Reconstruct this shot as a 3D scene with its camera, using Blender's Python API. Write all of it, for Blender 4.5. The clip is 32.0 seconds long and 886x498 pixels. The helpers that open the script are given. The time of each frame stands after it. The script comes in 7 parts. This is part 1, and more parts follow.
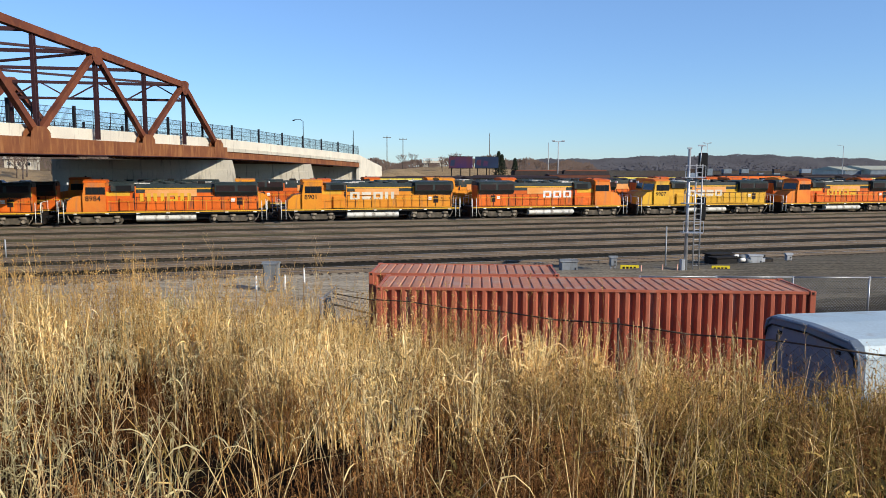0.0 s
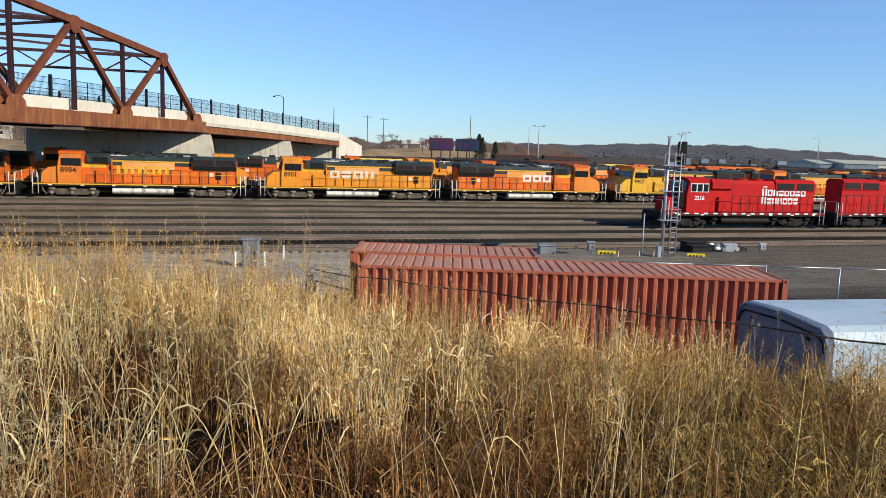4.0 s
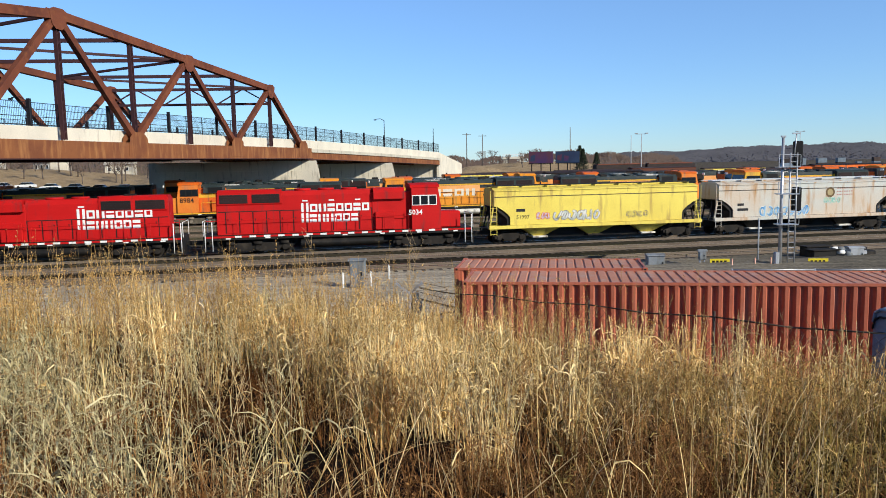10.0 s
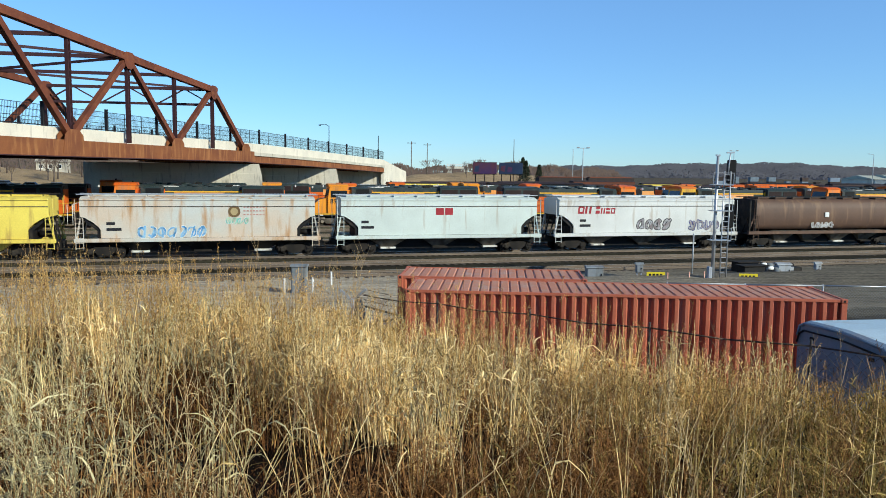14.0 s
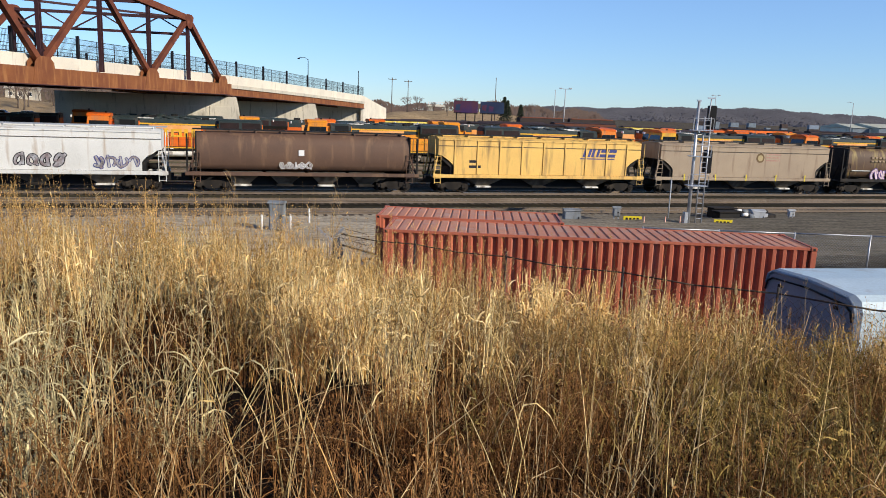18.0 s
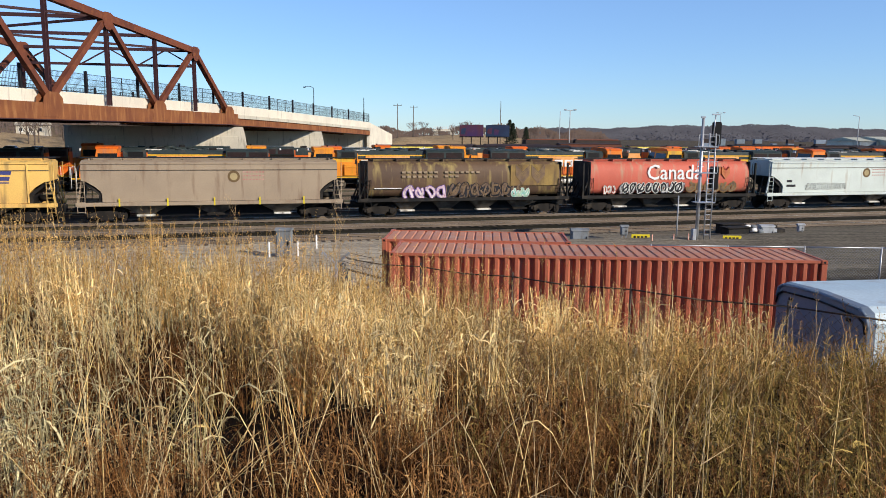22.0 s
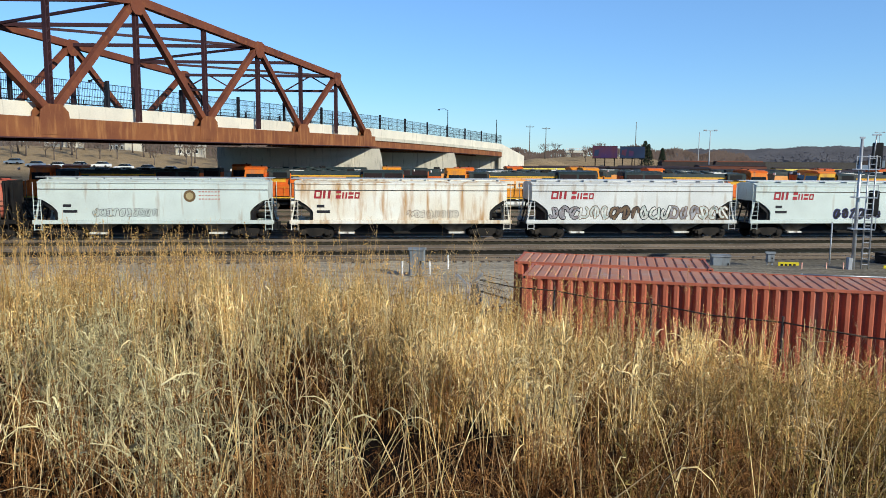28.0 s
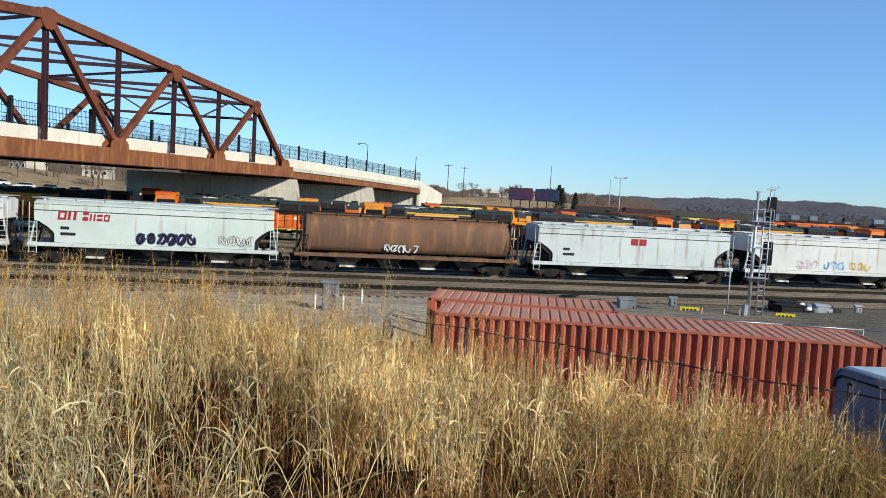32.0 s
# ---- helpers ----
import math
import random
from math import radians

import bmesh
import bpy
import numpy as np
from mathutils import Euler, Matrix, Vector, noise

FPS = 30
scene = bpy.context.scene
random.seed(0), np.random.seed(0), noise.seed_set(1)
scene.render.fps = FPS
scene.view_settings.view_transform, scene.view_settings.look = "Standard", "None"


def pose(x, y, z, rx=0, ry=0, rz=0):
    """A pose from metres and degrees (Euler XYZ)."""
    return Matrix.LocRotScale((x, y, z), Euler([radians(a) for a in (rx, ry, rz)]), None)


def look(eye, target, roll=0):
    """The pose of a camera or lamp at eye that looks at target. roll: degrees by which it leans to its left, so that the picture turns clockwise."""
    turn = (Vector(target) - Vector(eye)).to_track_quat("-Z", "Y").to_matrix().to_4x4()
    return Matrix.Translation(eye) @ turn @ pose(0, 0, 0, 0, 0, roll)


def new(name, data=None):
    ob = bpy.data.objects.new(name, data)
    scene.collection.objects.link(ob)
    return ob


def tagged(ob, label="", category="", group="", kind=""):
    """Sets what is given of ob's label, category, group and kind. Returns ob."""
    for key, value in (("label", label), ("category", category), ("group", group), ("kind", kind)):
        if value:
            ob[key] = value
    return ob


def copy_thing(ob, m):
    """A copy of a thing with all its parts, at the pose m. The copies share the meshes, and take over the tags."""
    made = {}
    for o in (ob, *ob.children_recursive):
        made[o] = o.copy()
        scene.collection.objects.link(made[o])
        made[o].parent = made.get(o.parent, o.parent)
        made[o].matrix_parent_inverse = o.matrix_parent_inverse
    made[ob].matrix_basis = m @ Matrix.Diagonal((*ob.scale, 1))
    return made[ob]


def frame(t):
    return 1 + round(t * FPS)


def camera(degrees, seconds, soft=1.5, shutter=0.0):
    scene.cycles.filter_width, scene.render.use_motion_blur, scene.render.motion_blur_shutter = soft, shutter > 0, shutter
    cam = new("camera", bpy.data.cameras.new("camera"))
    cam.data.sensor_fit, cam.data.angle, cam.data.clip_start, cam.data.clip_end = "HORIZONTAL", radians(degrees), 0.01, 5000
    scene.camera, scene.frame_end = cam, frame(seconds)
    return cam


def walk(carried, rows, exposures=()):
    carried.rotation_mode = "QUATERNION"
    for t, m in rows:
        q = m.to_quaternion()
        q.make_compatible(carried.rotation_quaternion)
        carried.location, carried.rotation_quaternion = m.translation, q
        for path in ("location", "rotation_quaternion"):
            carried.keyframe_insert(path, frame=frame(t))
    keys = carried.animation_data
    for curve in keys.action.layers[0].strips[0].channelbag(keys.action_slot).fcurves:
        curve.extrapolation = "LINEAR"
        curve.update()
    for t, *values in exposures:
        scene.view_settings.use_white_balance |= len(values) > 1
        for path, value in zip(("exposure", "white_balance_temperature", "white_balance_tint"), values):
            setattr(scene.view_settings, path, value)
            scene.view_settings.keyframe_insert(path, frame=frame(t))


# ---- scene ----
cam = camera(60.51, 32.0, soft=0.9)
PATH = [
    (0.0, pose(0.171, 0.094, 6.371, 83.71, -0.22, 0.02)),
    (0.5, pose(0.102, 0.086, 6.343, 83.01, -1.81, 2.10)),
    (1.0, pose(0.063, 0.038, 6.340, 83.10, -0.90, 2.36)),
    (1.5, pose(0.043, -0.015, 6.349, 84.15, -0.59, 2.73)),
    (2.0, pose(-0.014, -0.083, 6.370, 84.04, -1.36, 2.56)),
    (2.5, pose(0.005, -0.081, 6.357, 82.76, -1.34, 1.23)),
    (3.0, pose(0.035, -0.098, 6.346, 82.15, -1.30, -0.94)),
    (3.5, pose(0.048, -0.097, 6.333, 82.44, -2.04, -1.61)),
    (5.5, pose(0.037, -0.058, 6.340, 82.01, -0.41, 0.12)),
    (6.0, pose(0.045, -0.036, 6.329, 81.98, 0.33, 0.90)),
    (6.5, pose(0.035, -0.028, 6.333, 81.59, 0.62, 1.60)),
    (7.0, pose(0.045, -0.001, 6.352, 81.38, 0.76, 2.47)),
    (7.5, pose(0.032, -0.015, 6.355, 81.12, 0.84, 4.23)),
    (8.0, pose(-0.026, -0.009, 6.361, 82.00, 1.05, 5.79)),
    (8.5, pose(0.014, 0.016, 6.352, 80.74, 0.62, 4.76)),
    (9.0, pose(0.044, 0.031, 6.331, 82.43, 1.74, 4.84)),
    (9.5, pose(0.028, 0.023, 6.311, 82.51, 1.79, 5.69)),
    (10.0, pose(0.022, 0.037, 6.320, 83.52, 1.10, 5.96)),
    (10.5, pose(0.037, 0.067, 6.294, 85.36, 1.52, 7.04)),
    (11.0, pose(0.009, 0.121, 6.303, 84.67, -0.19, 10.80)),
    (11.5, pose(-0.043, 0.225, 6.283, 85.01, 0.06, 13.10)),
    (12.0, pose(-0.136, 0.292, 6.240, 84.98, 0.26, 16.26)),
    (12.5, pose(-0.165, 0.440, 6.241, 85.19, 0.74, 17.15)),
    (13.0, pose(-0.136, 0.426, 6.234, 85.73, -0.34, 13.77)),
    (13.5, pose(-0.056, 0.103, 6.274, 85.19, -0.56, 7.88)),
    (14.0, pose(-0.018, -0.106, 6.329, 84.13, -0.67, 1.78)),
    (14.5, pose(0.031, -0.283, 6.349, 83.41, -0.94, -2.64)),
    (16.5, pose(0.016, -0.143, 6.377, 80.75, -2.38, 0.28)),
    (17.0, pose(-0.004, -0.191, 6.383, 79.83, -2.15, 1.61)),
    (17.5, pose(-0.018, -0.172, 6.376, 79.02, -2.51, 1.23)),
    (18.0, pose(-0.003, -0.163, 6.383, 79.57, -2.08, 0.35)),
    (18.5, pose(0.034, -0.088, 6.348, 78.53, -0.85, -0.43)),
    (19.0, pose(0.066, -0.086, 6.342, 77.91, -0.88, -1.40)),
    (19.5, pose(0.101, -0.088, 6.336, 78.72, -1.36, -3.28)),
    (20.0, pose(0.109, -0.055, 6.333, 81.36, -0.93, -0.85)),
    (20.5, pose(0.083, -0.127, 6.348, 82.24, -1.25, -0.04)),
    (21.0, pose(0.048, -0.113, 6.333, 79.95, -2.25, -0.14)),
    (21.5, pose(0.073, -0.119, 6.331, 81.47, -0.73, -0.71)),
    (22.0, pose(0.076, -0.078, 6.319, 81.37, -0.56, 0.79)),
    (22.5, pose(0.071, -0.060, 6.328, 81.21, -1.34, 0.56)),
    (23.0, pose(0.060, -0.130, 6.358, 83.39, -1.05, 1.02)),
    (23.5, pose(0.016, 0.040, 6.365, 84.11, 0.14, 6.74)),
    (24.0, pose(-0.008, 0.117, 6.341, 84.55, -0.72, 9.90)),
    (24.5, pose(-0.036, 0.161, 6.330, 83.40, -0.68, 11.16)),
    (25.0, pose(-0.052, 0.154, 6.319, 82.96, 0.04, 11.95)),
    (25.5, pose(-0.087, 0.139, 6.310, 84.53, -0.33, 12.21)),
    (27.5, pose(-0.052, 0.149, 6.302, 84.17, -0.57, 10.48)),
    (28.0, pose(-0.043, 0.028, 6.336, 82.86, -0.54, 10.59)),
    (28.5, pose(-0.041, 0.098, 6.287, 82.86, -0.17, 9.06)),
    (29.0, pose(-0.048, 0.030, 6.315, 84.00, -1.06, 7.17)),
    (29.5, pose(-0.046, 0.020, 6.325, 84.48, -1.26, 7.45)),
    (30.0, pose(-0.040, -0.011, 6.334, 85.20, -1.34, 6.12)),
    (30.5, pose(-0.043, -0.019, 6.327, 84.40, -1.54, 4.45)),
    (31.0, pose(-0.004, -0.044, 6.326, 84.21, -1.84, 3.04)),
    (31.5, pose(-0.012, -0.030, 6.330, 85.41, -2.34, 3.40)),
    (32.0, pose(-0.001, -0.043, 6.339, 85.75, -3.26, 4.48)),
]
# seconds, stops, kelvin, tint: the picture cools while the bridge fills it
TONE = [(0.0, 0.02, 6450, 9), (2.0, 0.00, 6250, 6), (5.0, 0.05, 6500, 10), (9.0, 0.05, 6450, 9), (10.0, 0.04, 6300, 7), (11.0, 0.02, 6200, 4), (12.0, 0.04, 6050, 0), (14.0, 0.03, 5980, -1),
        (15.5, 0.06, 6250, 4), (17.0, 0.05, 6550, 11), (22.0, 0.06, 6550, 11), (23.0, 0.06, 6450, 9), (24.0, 0.04, 6250, 4), (25.0, 0.02, 6200, 3), (28.0, 0.01, 6100, 3), (30.0, 0.03, 6100, 3), (32.0, 0.05, 6150, 4)]
walk(cam, PATH, TONE)

# ---- light ----
SUN_EL, SUN_AZ = 26.0, 124.0
world = bpy.data.worlds.new("sky")
scene.world = world
world.use_nodes = True
wn = world.node_tree.nodes
sky = wn.new("ShaderNodeTexSky")
sky.sky_type, sky.sun_disc = "NISHITA", False
sky.sun_elevation, sky.sun_rotation = radians(SUN_EL), radians(SUN_AZ)
sky.air_density, sky.dust_density, sky.ozone_density = 1.0, 0.0, 2.2
deep = wn.new("ShaderNodeHueSaturation")
deep.inputs["Saturation"].default_value = 1.05
cool = wn.new("ShaderNodeMix")
cool.data_type, cool.blend_type = "RGBA", "MULTIPLY"
cool.inputs[0].default_value, cool.inputs[7].default_value = 1.0, (0.68, 0.96, 1.44, 1)
world.node_tree.links.new(sky.outputs[0], deep.inputs["Color"])
world.node_tree.links.new(deep.outputs[0], cool.inputs[6])
haze = wn.new("ShaderNodeMix")
haze.data_type = "RGBA"
haze.inputs[7].default_value = (4.6, 6.8, 9.4, 1)
# the haze lies low and thins out towards the zenith
up_way, up_axis, thin = wn.new("ShaderNodeTexCoord"), wn.new("ShaderNodeSeparateXYZ"), wn.new("ShaderNodeMapRange")
thin.interpolation_type = "SMOOTHSTEP"
thin.inputs[1].default_value, thin.inputs[2].default_value, thin.inputs[3].default_value, thin.inputs[4].default_value = 0.22, 0.7, 0.22, 0.0
world.node_tree.links.new(up_way.outputs["Generated"], up_axis.inputs[0])
world.node_tree.links.new(up_axis.outputs["Z"], thin.inputs[0])
world.node_tree.links.new(thin.outputs[0], haze.inputs[0])
zenith, depth_ = wn.new("ShaderNodeVectorMath"), wn.new("ShaderNodeMapRange")
zenith.operation = "SCALE"
depth_.interpolation_type = "SMOOTHSTEP"
depth_.inputs[1].default_value, depth_.inputs[2].default_value, depth_.inputs[3].default_value, depth_.inputs[4].default_value = 0.25, 0.85, 1.0, 0.5
world.node_tree.links.new(cool.outputs[2], zenith.inputs[0])
world.node_tree.links.new(depth_.outputs[0], zenith.inputs["Scale"])
world.node_tree.links.new(zenith.outputs[0], haze.inputs[6])
world.node_tree.links.new(up_axis.outputs["Z"], depth_.inputs[0])
world.node_tree.links.new(haze.outputs[2], wn["Background"].inputs[0])
wn["Background"].inputs[1].default_value = 0.105
sun = new("sun", bpy.data.lights.new("sun", "SUN"))
sun.data.energy, sun.data.angle, sun.data.color = 5.0, radians(0.53), (1.0, 0.91, 0.76)
sun_from = Vector((math.sin(radians(SUN_AZ)), math.cos(radians(SUN_AZ)), math.tan(radians(SUN_EL))))
sun.matrix_world = look(sun_from * 100, (0, 0, 0))

# ---- materials ----
def surf(name, col, col2=None, rough=0.7, metal=0.0, big=0.6, fine=25.0, bump=0.1, dirt=None, dirt_amt=0.3, streak=False, vary=0.0, emit=None, island=False):
    m = bpy.data.materials.new(name)
    m.use_nodes = True
    nt = m.node_tree
    n, lk = nt.nodes, nt.links.new
    b = n["Principled BSDF"]
    b.inputs["Roughness"].default_value, b.inputs["Metallic"].default_value = rough, metal
    b.inputs["Specular IOR Level"].default_value = 0.5 if rough < 0.35 else 0.25
    co = n.new("ShaderNodeTexCoord")
    n1 = n.new("ShaderNodeTexNoise")
    n1.inputs["Scale"].default_value, n1.inputs["Detail"].default_value = big, 6
    lk(co.outputs["Object"], n1.inputs["Vector"])
    n2 = n.new("ShaderNodeTexNoise")
    n2.inputs["Scale"].default_value, n2.inputs["Detail"].default_value = fine, 4
    lk(co.outputs["Object"], n2.inputs["Vector"])
    mx = n.new("ShaderNodeMix")
    mx.data_type = "RGBA"
    mx.inputs[6].default_value, mx.inputs[7].default_value = (*col, 1), (*(col2 or [c * 0.75 for c in col]), 1)
    rp = n.new("ShaderNodeMapRange")
    rp.inputs[1].default_value, rp.inputs[2].default_value = 0.38, 0.62
    lk(n1.outputs[0], rp.inputs[0])
    lk(rp.outputs[0], mx.inputs[0])
    last = mx.outputs[2]
    if dirt:
        n3 = n.new("ShaderNodeTexNoise")
        n3.inputs["Scale"].default_value, n3.inputs["Detail"].default_value = 1.6, 8
        if streak:
            mp = n.new("ShaderNodeMapping")
            mp.inputs["Scale"].default_value = (1.5, 1.5, 0.22)
            lk(co.outputs["Object"], mp.inputs[0])
            lk(mp.outputs[0], n3.inputs["Vector"])
        else:
            lk(co.outputs["Object"], n3.inputs["Vector"])
        r3 = n.new("ShaderNodeMapRange")
        r3.inputs[1].default_value, r3.inputs[2].default_value = 0.62 - dirt_amt * 0.3, 0.8 - dirt_amt * 0.2
        lk(n3.outputs[0], r3.inputs[0])
        m3 = n.new("ShaderNodeMix")
        m3.data_type = "RGBA"
        m3.inputs[7].default_value = (*dirt, 1)
        lk(r3.outputs[0], m3.inputs[0])
        lk(last, m3.inputs[6])
        last = m3.outputs[2]
    hv = n.new("ShaderNodeHueSaturation")
    lk(last, hv.inputs["Color"])
    mr = n.new("ShaderNodeMapRange")
    mr.inputs[3].default_value, mr.inputs[4].default_value = 0.8, 1.2
    lk(n2.outputs[0], mr.inputs[0])
    val = mr.outputs[0]
    if vary:
        if island:
            src = n.new("ShaderNodeNewGeometry").outputs["Random Per Island"]
        else:
            src = n.new("ShaderNodeObjectInfo").outputs["Random"]
        r4 = n.new("ShaderNodeMapRange")
        r4.inputs[3].default_value, r4.inputs[4].default_value = 1 - vary, 1 + vary
        lk(src, r4.inputs[0])
        mm = n.new("ShaderNodeMath")
        mm.operation = "MULTIPLY"
        lk(val, mm.inputs[0])
        lk(r4.outputs[0], mm.inputs[1])
        val = mm.outputs[0]
    lk(val, hv.inputs["Value"])
    lk(hv.outputs[0], b.inputs["Base Color"])
    if bump:
        bp = n.new("ShaderNodeBump")
        bp.inputs["Strength"].default_value, bp.inputs["Distance"].default_value = bump, 0.02
        lk(n2.outputs[0], bp.inputs["Height"])
        lk(bp.outputs[0], b.inputs["Normal"])
    if emit:
        b.inputs["Emission Color"].default_value, b.inputs["Emission Strength"].default_value = (*emit[:3], 1), emit[3]
    return m

RUST = (0.16, 0.07, 0.03)
M = {}
M["corten"] = surf("weathering_steel", (0.17, 0.052, 0.026), (0.115, 0.036, 0.021), 0.75, 0, 0.35, 12, 0.15, (0.21, 0.07, 0.028), 0.35)
M["corten_orange"] = surf("rust_orange_steel", (0.23, 0.085, 0.032), (0.17, 0.058, 0.026), 0.75, 0, 0.5, 12, 0.15, (0.34, 0.15, 0.055), 0.4, True)
# purplish dark copy of the same steel, painting its shaded members
M["corten_shade"] = surf("weathering_steel_shade", (0.06, 0.024, 0.026), (0.045, 0.02, 0.024), 0.7, 0, 0.4, 12, 0.1)
M["concrete"] = surf("pale_concrete", (0.72, 0.66, 0.54), (0.62, 0.57, 0.47), 0.85, 0, 0.3, 14, 0.12, (0.4, 0.35, 0.28), 0.1, True)
M["pier"] = surf("pier_concrete", (0.56, 0.51, 0.41), (0.46, 0.42, 0.34), 0.88, 0, 0.25, 10, 0.15, (0.2, 0.18, 0.15), 0.2, True)
M["asphalt"] = surf("asphalt", (0.05, 0.05, 0.05), None, 0.9)
M["fence_dark"] = surf("dark_fence_steel", (0.02, 0.02, 0.025), None, 0.5, 0.3)
M["galv"] = surf("galvanised_steel", (0.5, 0.51, 0.53), (0.38, 0.39, 0.42), 0.45, 0.6, 1.5, 30, 0.05)
M["grey_paint"] = surf("grey_paint", (0.42, 0.44, 0.46), (0.34, 0.36, 0.38), 0.55, 0, 1.0, 30, 0.05, (0.2, 0.16, 0.12), 0.2, True)
M["black"] = surf("black_iron", (0.007, 0.007, 0.008), (0.014, 0.012, 0.010), 0.7, 0, 1.2, 20, 0.1, (0.04, 0.032, 0.024), 0.3)
M["truck_iron"] = surf("bogie_iron", (0.010, 0.009, 0.008), (0.022, 0.018, 0.015), 0.85, 0, 1.2, 20, 0.1, (0.05, 0.04, 0.03), 0.25)
M["bogie_dusty"] = surf("dusty_bogie", (0.05, 0.042, 0.033), (0.09, 0.075, 0.056), 0.8, 0, 1.2, 20, 0.1, (0.16, 0.13, 0.1), 0.4)
M["rail_top"] = surf("polished_rail", (0.62, 0.58, 0.52), (0.45, 0.4, 0.34), 0.32, 0.9, 0.05, 20, 0.02)
M["dusty"] = surf("dusty_iron", (0.30, 0.25, 0.19), (0.17, 0.14, 0.11), 0.8, 0, 2.0, 20, 0.1)
M["tarp"] = surf("dark_tarp", (0.03, 0.035, 0.045), (0.015, 0.017, 0.02), 0.5, 0, 2.5, 20, 0.2)
M["patch"] = surf("pale_faded_orange", (0.78, 0.38, 0.14), (0.75, 0.3, 0.07), 0.6, 0, 0.8, 18, 0.03)
M["case_grey"] = surf("case_grey", (0.24, 0.26, 0.28), (0.17, 0.19, 0.2), 0.6, 0, 1.5, 30, 0.05, (0.1, 0.08, 0.06), 0.3, True)
M["rail"] = surf("rail_steel", (0.20, 0.155, 0.115), (0.13, 0.10, 0.075), 0.7, 0.0, 0.3, 20, 0.03)
M["tie"] = surf("old_tie_wood", (0.06, 0.045, 0.035), (0.09, 0.07, 0.055), 0.9, 0, 2, 20, 0.2, vary=0.4, island=True)
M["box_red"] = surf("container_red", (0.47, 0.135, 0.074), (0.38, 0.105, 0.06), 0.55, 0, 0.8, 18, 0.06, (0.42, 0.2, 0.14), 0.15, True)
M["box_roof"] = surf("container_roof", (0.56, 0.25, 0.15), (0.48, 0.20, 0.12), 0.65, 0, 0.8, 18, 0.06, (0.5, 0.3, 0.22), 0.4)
# white with the sky's reflection put in as a pale blue tint
M["trailer_white_sky_tint"] = surf("trailer_white_sky_tint", (0.52, 0.63, 0.69), (0.45, 0.56, 0.62), 0.4, 0, 0.6, 20, 0.03, (0.35, 0.33, 0.3), 0.25)
# blue paint; on the trailer's end it is shade put into colour
M["trailer_blue_and_shade"] = surf("trailer_blue_and_shade", (0.20, 0.25, 0.32), (0.165, 0.21, 0.27), 0.4, 0, 0.6, 20, 0.03, (0.25, 0.22, 0.2), 0.2)
M["orange"] = surf("engine_orange", (0.75, 0.15, 0.015), (0.62, 0.11, 0.012), 0.5, 0, 0.5, 18, 0.03, (0.2, 0.09, 0.05), 0.25, True, vary=0.12)
M["orange_fade"] = surf("faded_orange", (0.78, 0.24, 0.03), (0.72, 0.17, 0.025), 0.6, 0, 0.5, 18, 0.03, (0.45, 0.2, 0.1), 0.25, True, vary=0.1)
M["yellow"] = surf("engine_yellow", (0.75, 0.42, 0.03), (0.65, 0.34, 0.03), 0.5, 0, 0.5, 18, 0.03, (0.3, 0.16, 0.07), 0.2, True)
M["amber"] = surf("engine_amber", (0.76, 0.29, 0.02), (0.68, 0.23, 0.02), 0.5, 0, 0.5, 18, 0.03, (0.35, 0.16, 0.06), 0.2, True)
M["green"] = surf("engine_dark_green", (0.022, 0.034, 0.034), (0.03, 0.042, 0.042), 0.5, 0, 0.6, 18, 0.03, (0.07, 0.06, 0.05), 0.3)
M["tank"] = surf("fuel_tank_silver", (0.78, 0.76, 0.70), (0.66, 0.64, 0.58), 0.6, 0.0, 0.7, 18, 0.05, (0.15, 0.12, 0.1), 0.35, True)
M["red"] = surf("engine_red", (0.50, 0.004, 0.004), (0.43, 0.003, 0.003), 0.7, 0, 0.5, 18, 0.03, (0.16, 0.02, 0.02), 0.15, True)
M["white"] = surf("white_paint", (0.8, 0.8, 0.78), (0.72, 0.72, 0.7), 0.5)
M["glass"] = surf("dark_window", (0.015, 0.02, 0.025), None, 0.08)
M["grille"] = surf("radiator_grille", (0.016, 0.010, 0.010), (0.03, 0.014, 0.014), 0.7)
M["yel_sign"] = surf("yellow_sign", (0.75, 0.6, 0.03), None, 0.5)
M["lead"] = surf("signal_black", (0.006, 0.006, 0.007), None, 0.7)

